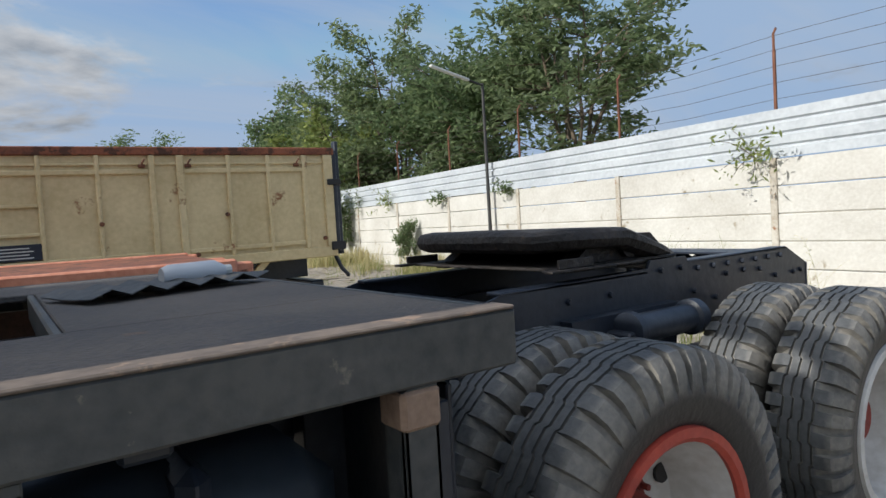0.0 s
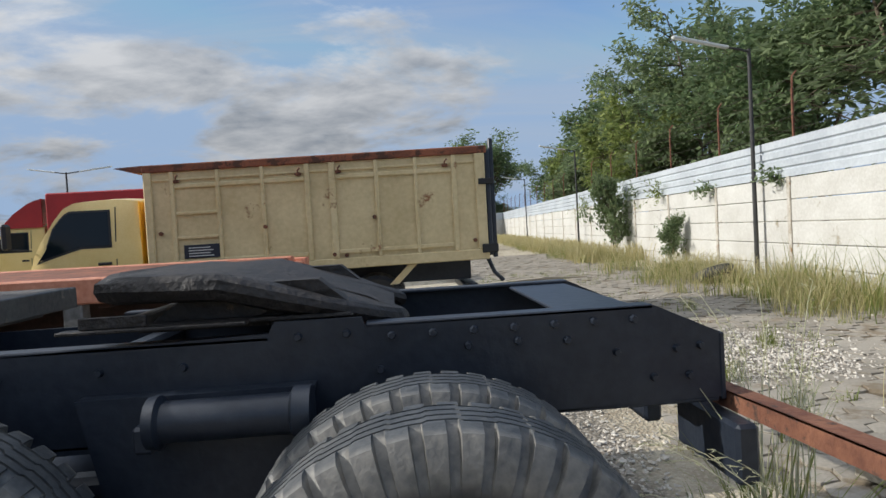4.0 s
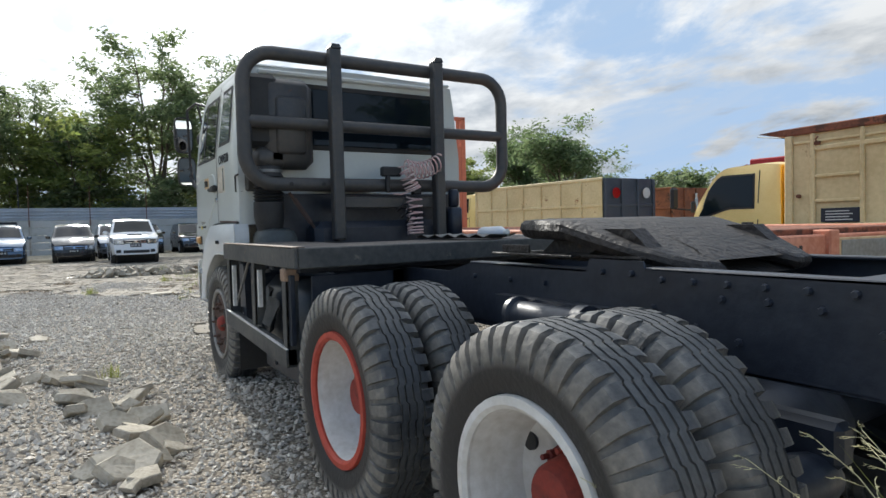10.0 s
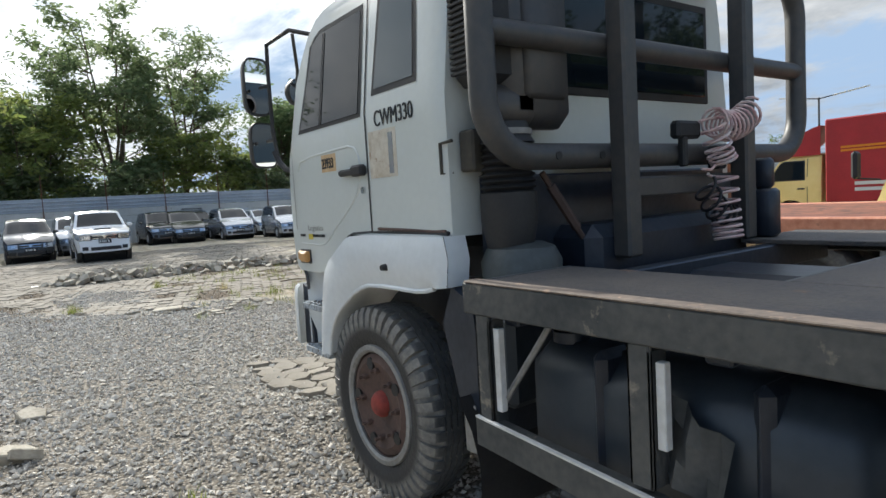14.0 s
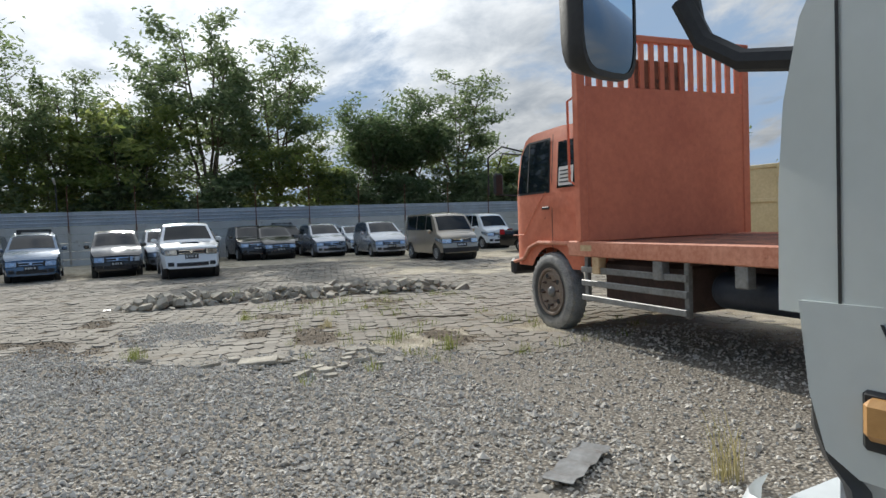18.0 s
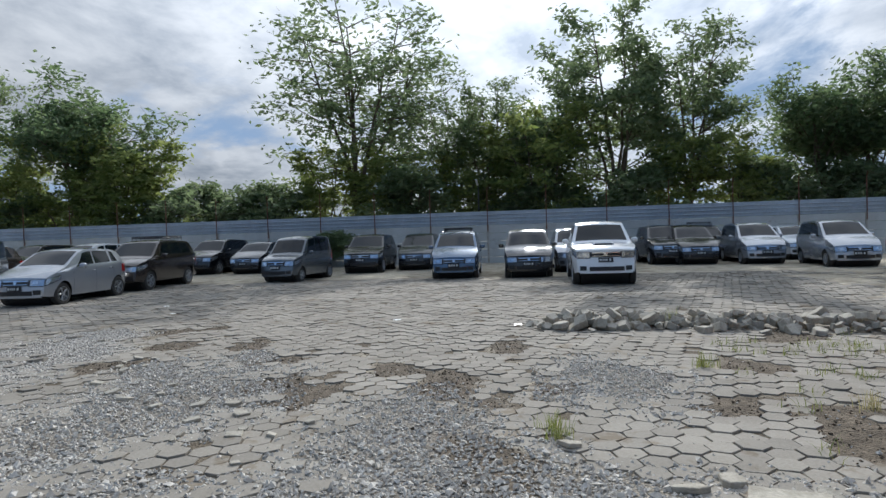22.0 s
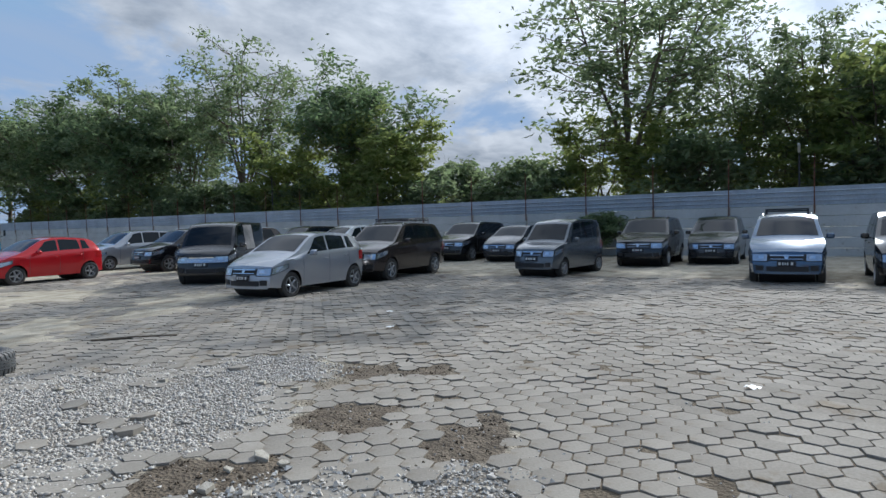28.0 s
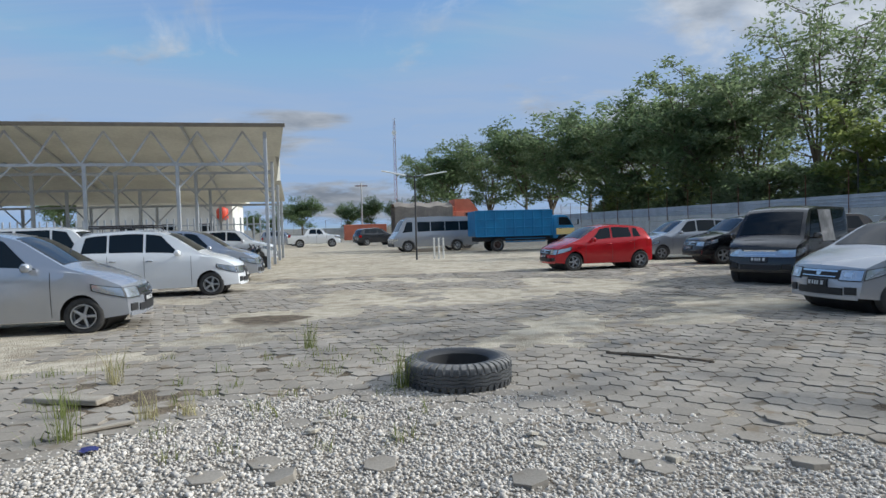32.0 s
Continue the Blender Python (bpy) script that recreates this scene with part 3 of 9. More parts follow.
def vase_meshes(seed, height, reach, stems, fork, leaves, size):
    """A tree that forks low into several rising stems, with leaves in loose clumps at the ends of its twigs."""
    r = random.Random(seed)
    wood, clumps = Build(), []
    wood.tube([(0, 0, -0.3), (0.03, 0.02, fork * 0.6), (0, 0, fork + 0.2)], height * 0.016, 8, r1=height * 0.012)
    for i in range(stems):
        az = 2 * math.pi * (i + r.uniform(-0.3, 0.3)) / stems + seed
        out, top = reach * r.uniform(0.35, 0.85), height * r.uniform(0.74, 1.0)
        if i == 0:
            out, top = reach * 0.15, height
        d = Vector((math.cos(az), math.sin(az), 0))
        pts = []
        for k in range(9):
            t = k / 8
            pts.append(Vector((0, 0, fork)) + d * (out * t ** 1.3) + Vector((r.uniform(-0.12, 0.12), r.uniform(-0.12, 0.12), (top - fork) * t)))
        rad = height * 0.0085
        wood.tube(pts, rad, 6, r1=rad * 0.25)
        clumps.append((pts[-1], 1.0))
        for k in range(2, 9):
            for j in range(3 if k < 7 else 2):
                if k < 4 and r.random() < 0.45:
                    continue
                a2 = az + r.uniform(-1.9, 1.9)
                ln = reach * r.uniform(0.34, 0.74) * (1.15 - 0.06 * k)
                e = Vector((math.cos(a2), math.sin(a2), r.uniform(0.0, 0.65))).normalized()
                p = pts[k]
                mid = p + e * ln * 0.55 + Vector((0, 0, -0.05 * ln))
                end = p + e * ln + Vector((0, 0, r.uniform(-0.12, 0.1) * ln))
                wood.tube([p, mid, end], rad * 0.38, 3, r1=rad * 0.12)
                clumps.append((end, 1.0))
                clumps.append((mid.lerp(end, 0.4), 0.75))
                for q in range(2):
                    tip = end.lerp(mid, 0.3) + Vector((r.uniform(-1, 1), r.uniform(-1, 1), r.uniform(-0.4, 0.7))) * ln * 0.42
                    clumps.append((tip, 0.8))
    npr = np.random.RandomState(seed)
    cp, cr = np.array([tuple(q) for q, _ in clumps]), np.array([w for _, w in clumps])
    pick = npr.randint(0, len(cp), leaves)
    cen = cp[pick] + npr.normal(0, 1, (leaves, 3)) * np.array([0.34, 0.34, 0.19]) * (cr[pick] * reach / 3.4)[:, None]
    return wood.mesh("trunk", 60), leaf_cloud(npr, cen, size)


TREES = {
    "tall": (vase_meshes(3, 11.5, 3.6, 6, 1.6, 9500, 0.31), M_LEAF),
    "airy": (vase_meshes(8, 11.0, 3.9, 7, 2.0, 7000, 0.28), M_LEAF),
    "round": (tree_meshes(15, 8.5, 3.3, 0.30, 9500, 0.33, 12, 0.42), M_LEAF3),
    "young": (vase_meshes(21, 6.5, 2.5, 5, 0.5, 5000, 0.30), M_LEAF2),
    "bushy": (tree_meshes(34, 4.6, 2.2, 0.06, 3800, 0.36, 12, 0.5), M_LEAF),
}


def tree(kind, x, y, scale, turn, label="leafy green tree standing behind the yard wall", wide=1.0, leaf=None):
    (wood, crown), m = TREES[kind]
    root = thing("tree", label, "tree", (x, y, -0.02), turn)
    t = part("trunk", wood if not wood.users else wood, M_BARK, root)
    c = part("crown", crown, leaf or m, root)
    root.scale = (scale * wide, scale * wide, scale)
    return root
tr = random.Random(5)
BEHIND = "leafy green tree standing behind the yard wall"
# named trees behind the west wall: kind, x, y, scale, width
for kind, x, y, s, w in (
        ("airy", -50.5, -9.4, 1.46, 1.15), ("airy", -52.0, -3.4, 1.00, 0.95), ("tall", -51.5, -0.4, 0.96, 0.95), ("round", -53.5, 3.2, 1.12, 0.9), ("tall", -50.5, 7.6, 1.30, 1.0), ("tall", -51.0, 12.2, 1.20, 0.95), ("young", -49.5, 2.6, 1.35, 1.1),
        ("round", -50.5, 19.5, 1.12, 1.0), ("tall", -50.0, 26.5, 1.10, 1.05), ("round", -50.8, 23.2, 1.1, 1.0), ("young", -49.5, 33.0, 1.05, 1.2), ("round", -50, 41.0, 1.05, 1.1), ("tall", -52, 45.5, 0.9, 1.2),
        ("round", -51, -30.2, 1.36, 1.05), ("airy", -51, -41.0, 1.45, 0.95), ("young", -49.6, -25.6, 1.4, 1.1), ("young", -50.2, -35.0, 1.35, 1.15), ("tall", -51.5, -48.5, 1.22, 1.05),
        ("tall", -50.5, -56.4, 1.36, 1.15), ("round", -51, -52.0, 1.40, 1.1), ("round", -50.5, -62.5, 1.55, 1.1), ("tall", -50, -70.0, 1.25, 1.2), ("round", -49.5, -76.0, 1.6, 1.1), ("tall", -48, -84.0, 1.35, 1.15), ("round", -46, -92.0, 1.75, 1.1), ("tall", -44, -101.0, 1.4, 1.1), ("round", -41, -111.0, 1.7, 1.1), ("tall", -38, -122.0, 1.35, 1.1)):
    tree(kind, x, y, s, tr.uniform(0, 360), BEHIND, w)
# lower growth between them
for i in range(40):
    y = -76 + i * 3.1 + tr.uniform(-0.8, 0.8)
    low = -23 < y < -12
    tree(tr.choice(("bushy", "young", "bushy")) if not low else "bushy", -48.2 - tr.uniform(0, 2.2) + 0.03 * y, y, tr.uniform(0.95, 1.25), tr.uniform(0, 360), "bushy young tree growing behind the yard wall", 1.15)
# behind the east wall
for kind, x, y, s, w in (("tall", 12.8, 15.6, 0.88, 1.2), ("round", 13.2, 19.6, 0.92, 1.0), ("tall", 13.4, 27.6, 0.95, 1.05), ("round", 13.8, 24.2, 0.90, 1.0), ("young", 12.5, 31.0, 1.15, 1.0), ("tall", 14.5, 37.0, 0.94, 1.0), ("round", 14.5, 45.0, 1.12, 1.0), ("tall", 15.5, 53.0, 0.72, 1.1), ("round", 16.5, 61.0, 0.95, 1.1), ("round", 10.0, 74.0, 1.25, 1.2), ("bushy", 12.0, 22.0, 0.95, 1.0), ("bushy", 12.6, 28.5, 1.1, 1.0), ("young", 13.8, 41.0, 1.2, 1.0), ("bushy", 14.2, 49.0, 1.3, 1.0), ("young", 15.2, 57.0, 1.2, 1.0)):
    tree(kind, x, y, s, tr.uniform(0, 360), BEHIND, w)
# beyond the north wall
for i in range(13):
    x = -44 + i * 4.6 + tr.uniform(-1, 1)
    y = 48 + (x + 42) * 0.43 + tr.uniform(0, 5)
    tree(tr.choice(("round", "bushy", "round", "young")), x, y, tr.uniform(0.45, 0.6) * (0.9 if -30 < x < 2 else 1.1), tr.uniform(0, 360), "green tree beyond the far wall", 1.2)
for kind, x, y, s, w in (("round", -34.0, 31.8, 0.86, 1.15), ("bushy", -27.5, 35.5, 0.92, 1.1), ("bushy", -25.0, 34.5, 0.85, 1.1)):
    tree(kind, x, y, s, tr.uniform(0, 360), "round green tree beside the parked trucks", w)
# shrubs inside the east wall
tree("bushy", 6.9, 22.3, 0.62, 40, "young broad-leaved shrub against the white wall", 0.55)
tree("bushy", 6.75, 17.2, 0.30, 140, "small shrub against the white wall", 0.55)

# ---- vehicles: shared materials ----
def car_paint(name, c, metal=0.4):
    return surface(name, c, tuple(v * 0.9 for v in c), 0.25, metal, scale=2, fine=120, contrast=0.5, bump=0.0, coat=0.8, spec=0.4)


PAINT = {
    "white": car_paint("white_car_paint", srgb(228, 230, 230), 0.0), "silver": car_paint("silver_car_paint", srgb(172, 176, 182), 0.55),
    "grey": car_paint("grey_car_paint", srgb(96, 102, 108), 0.5), "black": car_paint("black_car_paint", srgb(24, 25, 28), 0.2),
    "dark": car_paint("charcoal_car_paint", srgb(52, 54, 58), 0.4), "bronze": car_paint("dark_bronze_paint", srgb(66, 58, 54), 0.45),
    "red": car_paint("red_car_paint", srgb(186, 26, 34), 0.15), "blue": car_paint("slate_blue_paint", srgb(74, 98, 124), 0.45),
    "beige": car_paint("champagne_beige_paint", srgb(168, 158, 142), 0.4), "maroon": car_paint("maroon_paint", srgb(70, 30, 34), 0.3),
}
M_GLASS = glass("tinted_glass")
M_CLEAR = glass("light_glass", (0.10, 0.12, 0.13))
M_TYRE = surface("tyre_rubber", srgb(44, 44, 44), srgb(70, 68, 64), 0.9, scale=4, fine=60, bump=0.3)
M_ALLOY = plain("alloy_rim", srgb(178, 180, 182), 0.35, 0.8)
M_BLACK = surface("black_plastic", srgb(28, 28, 30), srgb(44, 44, 44), 0.6, scale=6, fine=80, bump=0.05)
M_CHROME = plain("chrome", srgb(210, 212, 214), 0.15, 1.0)
M_LENS = plain("headlamp_lens", srgb(186, 192, 198), 0.12, 0.75, 0.2)
M_REDLENS = plain("red_lamp_lens", srgb(150, 14, 14), 0.2)
M_DULLAMBER = surface("faded_amber_lens", srgb(196, 150, 92), srgb(178, 132, 76), 0.35, scale=8, fine=40)
M_AMBER = plain("amber_lamp_lens", srgb(214, 132, 34), 0.3)
M_PLATE = plain("black_number_plate", srgb(22, 22, 24), 0.5)
M_PLATETEXT = plain("plate_characters", srgb(200, 200, 196), 0.6)


def interp(x, pts):
    for (a, p), (b, q) in zip(pts, pts[1:]):
        if x <= b and b > a:
            t = max(0.0, min(1.0, (x - a) / (b - a)))
            return p + (q - p) * t
    return pts[-1][1]


class Shell:
    """The body of a car. u runs from the nose to the tail; local x points ahead, so x = mid - u."""

    def __init__(self, length, width, top, belt, wheelbase, nose, wheel, sill=0.24, tumble=0.2, end=0.13, crown=0.035, bed=None):
        self.L, self.W, self.top, self.beltline, self.wb, self.nose, self.wr, self.sill = length, width, top, belt, wheelbase, nose, wheel, sill
        self.tumble, self.end, self.crown = tumble, end, crown
        self.H = max(z for _, z in top)

    def x(self, u):
        return self.L / 2 - u

    def upper(self, u):
        e = 0.10
        return (interp(u - e, self.top) + 2 * interp(u, self.top) + interp(u + e, self.top)) / 4

    def lower(self, u):
        z = self.sill + 0.05 * max(0, 1 - min(u, self.L - u) / 0.5)
        for c in (self.nose, self.nose + self.wb):
            d, r = abs(u - c), self.wr + 0.055
            if d < r:
                z = max(z, self.wr + math.sqrt(r * r - d * d))
        return z

    def belt(self, u):
        return min(interp(u, self.beltline), self.upper(u))

    def half(self, u, z):
        d = min(u, self.L - u)
        plan = 1 - self.end * max(0.0, 1 - d / 0.75) ** 2.0
        zb = interp(u, self.beltline)
        if z <= zb:
            t = (z - self.sill) / max(zb - self.sill, 0.1)
            k = 0.945 + 0.055 * math.sin(min(max(t, 0), 1) * 2.4) ** 0.8
        else:
            k = 0.965 - self.tumble * (z - zb) / max(self.H - zb, 0.3)
        return self.W / 2 * plan * k

    def rounded(self, b):
        """Bows the nose and the tail round in plan and rakes them back above the bumper."""
        out = []
        for x, y, z in b.v:
            q = min(abs(y) / (self.W / 2), 1.1)
            f, r = max(0.0, 1 - (self.L / 2 - x) / 0.8), max(0.0, 1 - (self.L / 2 + x) / 0.6)
            up = max(0.0, z - 0.52)
            x = x - f * (0.20 * q ** 2.6 + min(0.35 * up, 0.10) - 0.02) + r * (0.14 * q ** 2.6)
            out.append((x, y, z))
        b.v = out
        return b

    def nose_patch(self, y0, y1, z0, z1, out):
        """A patch on the nose between two heights, standing proud of it."""
        ys = [(y0, -0.01)] + [(y0 + (y1 - y0) * j / 10, out) for j in range(11)] + [(y1, -0.01)]
        zs = [(z0, -0.01), (z0, out), ((z0 + z1) / 2, out), (z1, out), (z1, -0.01)]
        return Build().grid([[(self.L / 2 + min(a, c), y, z) for y, a in ys] for z, c in zs])

    def stations(self):
        s = set(np.linspace(0, self.L, 30).round(3)) | {0.02, 0.06, self.L - 0.02}
        for c in (self.nose, self.nose + self.wb):
            r = self.wr + 0.055
            s |= {round(c + r * math.cos(math.pi * k / 10), 3) for k in range(11)}
            s |= {round(c - r - 0.004, 3), round(c + r + 0.004, 3)}
        s |= {round(u, 3) for u, _ in self.top}
        return sorted(u for u in s if 0 <= u <= self.L)

    def body(self):
        b, us = Build(), self.stations()
        for side in (1, -1):
            rows = []
            for u in us:
                lo, zb, up = self.lower(u), self.belt(u), self.upper(u)
                zb = max(zb, lo + 0.02)
                up = max(up, zb)
                zs = [lo + (zb - lo) * k / 5 for k in range(6)] + [zb + (up - zb) * k / 4 for k in range(1, 5)]
                rows.append([(self.x(u), side * self.half(u, z), z) for z in zs])
            b.grid(rows if side > 0 else rows[::-1])
        rows = []
        for u in us:
            z = max(self.upper(u), self.lower(u) + 0.03)
            w = self.half(u, z)
            rows.append([(self.x(u), w * k / 4, z + self.crown * (1 - (k / 4) ** 2)) for k in range(4, -5, -1)])
        b.grid(rows)
        for u in (0.0, self.L):
            lo, up = self.lower(u), self.upper(u)
            zs = [lo + (up - lo) * k / 4 for k in range(5)]
            rows = [[(self.x(u), self.half(u, z) * k / 4, z + (self.crown * (1 - (k / 4) ** 2) if z == zs[-1] else 0)) for k in range(-4, 5)] for z in zs]
            b.grid(rows if u == 0 else rows[::-1])
        return b

    def side_patch(self, u0, u1, z0, z1, side, out=0.006, n=10, lean0=0.0, lean1=0.0):
        """A patch on the flank between two stations; z0 and z1 may be functions of u. lean: how far the ends slant."""
        b, rows = Build(), []
        f0 = z0 if callable(z0) else (lambda u: z0)
        f1 = z1 if callable(z1) else (lambda u: z1)
        for i in range(n + 1):
            t = i / n
            row = []
            for k in range(4):
                s = k / 3
                u = (u0 + lean0 * s) * (1 - t) + (u1 - lean1 * s) * t
                a, c = f0(u), f1(u)
                z = a + max(c - a, 0.0) * s
                row.append((self.x(u), side * (self.half(u, z) + out), z))
            rows.append(row)
        return b.grid(rows if side > 0 else rows[::-1])

    def top_patch(self, u0, u1, k=0.88, out=0.008, n=6):
        rows = []
        for i in range(n + 1):
            u = u0 + (u1 - u0) * i / n
            z = self.upper(u)
            sl = (self.upper(u + 0.03) - self.upper(u - 0.03)) / 0.06
            nv = Vector((sl, 0, 1)).normalized()
            w = self.half(u, z) * k
            rows.append([(self.x(u) + nv.x * out, w * j / 3, z + self.crown * (1 - (k * j / 3) ** 2) + nv.z * out) for j in range(3, -4, -1)])
        return Build().grid(rows)

    def wrap(self, y0, u1, za, zb, side, out=0.01, lift=0.06, n=7):
        """A patch that wraps from the nose round to the flank."""
        w0 = self.half(0, (za + zb) / 2)
        pts = [(0.0, w0 * (y0 + (1 - y0) * i / 3)) for i in range(4)] + [(u1 * i / 4, None) for i in range(1, 5)]
        rows = []
        for i, (u, y) in enumerate(pts):
            t = i / (len(pts) - 1)
            row = []
            for k in range(4):
                s = k / 3
                z = (za + lift * t) * (1 - s) + (zb + lift * t * 1.4 - (zb - za) * 0.5 * max(0, t - 0.6)) * s
                yy = y if y is not None else self.half(u, z) + out
                if y is not None and i == 3:
                    yy = y + out * 0.5
                row.append((self.x(u) + (out if y is not None else 0), side * yy, z))
            rows.append(row)
        return Build().grid(rows if side > 0 else rows[::-1])


def tyre_build(r, w, rim):
    a = w / 2
    prof = [(-a * 0.8, rim), (-a, rim + (r - rim) * 0.35), (-a * 0.96, r * 0.93), (-a * 0.75, r), (a * 0.75, r), (a * 0.96, r * 0.93), (a, rim + (r - rim) * 0.35), (a * 0.8, rim)]
    return Build().lathe(prof, 28, closed=True)


def rim_build(rim, w, spokes, side, steel=False):
    b, s = Build(), -side
    y = side * w * 0.36
    b.lathe([(y + side * 0.03, rim), (y + side * 0.03, rim * 0.92), (y - side * 0.05, rim * 0.86), (y - side * 0.06, rim * 0.80)][::side], 28, caps=False)
    for i in range(spokes):
        a = 2 * math.pi * i / spokes
        m = Matrix.Translation((0, y, 0)) @ Matrix.Rotation(a, 4, "Y")
        b.box(0.03, rim * 0.93, -0.02, 0.02, -rim * 0.12, rim * 0.12, 0.012, m)
    b.lathe([(y - 0.03, rim * 0.26), (y + 0.03, rim * 0.24), (y + 0.034, 0.001)] if side > 0 else [(y - 0.034, 0.001), (y - 0.03, rim * 0.24), (y + 0.03, rim * 0.26)], 16)
    return b


CARS = {
    # length, width, roofline from nose to tail, beltline, wheelbase, nose to axle, wheel radius, windscreen, side windows, tail glass
    "hatch": dict(s=Shell(3.75, 1.68, [(0, 0.74), (0.10, 0.82), (0.5, 0.93), (0.80, 1.00), (0.95, 1.05), (1.58, 1.42), (1.90, 1.49), (2.3, 1.51), (3.05, 1.46), (3.40, 1.37), (3.66, 1.05), (3.75, 0.88)], [(0, 0.86), (0.95, 0.93), (3.75, 1.06)], 2.45, 0.72, 0.305),
                  ws=(0.98, 1.64), wins=[(1.26, 2.08, 0.46, 0.0), (2.14, 2.86, 0.0, 0.06), (2.91, 3.22, 0.0, 0.16)], doors=(1.14, 2.11, 2.92), rails=False),
    "mpv": dict(s=Shell(4.25, 1.68, [(0, 0.74), (0.10, 0.83), (0.5, 0.96), (0.85, 1.04), (1.00, 1.09), (1.72, 1.56), (2.1, 1.65), (2.6, 1.68), (3.5, 1.64), (3.88, 1.54), (4.16, 1.06), (4.25, 0.88)], [(0, 0.90), (1.0, 1.02), (4.25, 1.08)], 2.66, 0.76, 0.30),
                ws=(1.06, 1.78), wins=[(1.40, 2.28, 0.52, 0.0), (2.34, 3.12, 0.0, 0.0), (3.17, 3.80, 0.0, 0.14)], doors=(1.22, 2.31, 3.15), rails=False),
    "suv": dict(s=Shell(4.45, 1.75, [(0, 0.84), (0.10, 0.93), (0.95, 1.09), (1.10, 1.13), (1.80, 1.64), (2.4, 1.70), (3.7, 1.66), (4.0, 1.56), (4.32, 1.10), (4.45, 0.92)], [(0, 0.96), (1.1, 1.07), (4.45, 1.14)], 2.66, 0.86, 0.335, sill=0.30),
                ws=(1.14, 1.74), wins=[(1.45, 2.32, 0.46, 0.0), (2.38, 3.14, 0.0, 0.0), (3.19, 3.82, 0.0, 0.20)], doors=(1.25, 2.35, 3.17), rails=True),
    "kei": dict(s=Shell(3.60, 1.48, [(0, 0.80), (0.08, 0.88), (0.70, 0.99), (0.82, 1.02), (1.36, 1.60), (1.9, 1.68), (3.2, 1.66), (3.42, 1.60), (3.55, 1.06), (3.60, 0.9)], [(0, 0.90), (0.8, 0.99), (3.6, 1.02)], 2.4, 0.68, 0.27, tumble=0.13),
                ws=(0.86, 1.30), wins=[(1.08, 1.88, 0.36, 0.0), (1.94, 2.66, 0.0, 0.0), (2.72, 3.28, 0.0, 0.05)], doors=(1.0, 1.9, 2.7), rails=False),
    "van": dict(s=Shell(4.20, 1.68, [(0, 0.86), (0.06, 0.96), (0.42, 1.07), (0.50, 1.10), (1.12, 1.78), (1.7, 1.86), (3.9, 1.84), (4.08, 1.76), (4.17, 1.10), (4.20, 0.9)], [(0, 0.94), (0.5, 1.06), (4.2, 1.10)], 2.62, 0.66, 0.32, tumble=0.14, end=0.10, sill=0.3),
                ws=(0.55, 1.06), wins=[(0.86, 1.66, 0.42, 0.0), (1.72, 2.62, 0.0, 0.0), (2.70, 3.84, 0.0, 0.05)], doors=(0.62, 1.69, 2.66), rails=False),
    "minitruck": dict(s=Shell(3.90, 1.56, [(0, 0.86), (0.06, 0.96), (0.30, 1.08), (0.38, 1.12), (0.86, 1.70), (1.1, 1.78), (1.72, 1.78), (1.80, 1.70), (1.84, 1.02), (1.95, 0.98), (3.80, 0.98), (3.90, 0.94)], [(0, 0.94), (0.5, 1.06), (1.8, 1.08), (1.9, 0.96), (3.9, 0.94)], 2.1, 0.66, 0.29, tumble=0.12, end=0.10, sill=0.3),
                      ws=(0.42, 0.80), wins=[(0.72, 1.52, 0.36, 0.02)], doors=(0.52, 1.60, 2.7), rails=False),
    "pickup": dict(s=Shell(5.20, 1.80, [(0, 0.98), (0.10, 1.06), (1.10, 1.18), (1.28, 1.21), (1.92, 1.76), (2.3, 1.81), (3.1, 1.79), (3.26, 1.70), (3.52, 1.20), (3.6, 1.16), (5.12, 1.14), (5.20, 1.10)], [(0, 1.06), (1.2, 1.17), (3.5, 1.20), (5.2, 1.14)], 3.08, 0.9, 0.385, sill=0.36),
                   ws=(1.32, 1.86), wins=[(1.60, 2.34, 0.42, 0.0), (2.40, 3.14, 0.0, 0.16)], doors=(1.42, 2.37, 3.2), rails=False),
}


def head_lamp(s, side, g=0.0):
    """A lamp that runs from the nose round onto the flank and rises backwards; g widens it for its dark seat."""
    w, z = s.half(0, s.top[0][1] - 0.08), s.top[0][1]
    b = s.nose_patch(*sorted((side * w * (0.56 - g * 1.6), side * w * 0.99)), z - 0.17 - g, z - 0.01 + g * 0.5, 0.024 - g * 0.4)
    b2 = s.side_patch(0.0, 0.52 + g * 2, lambda u: z - 0.16 - g + 0.26 * u, lambda u: z - 0.01 + g * 0.5 + 0.15 * u, side, 0.016 - g * 0.4, 6)
    return b.add(b2.v, b2.f)


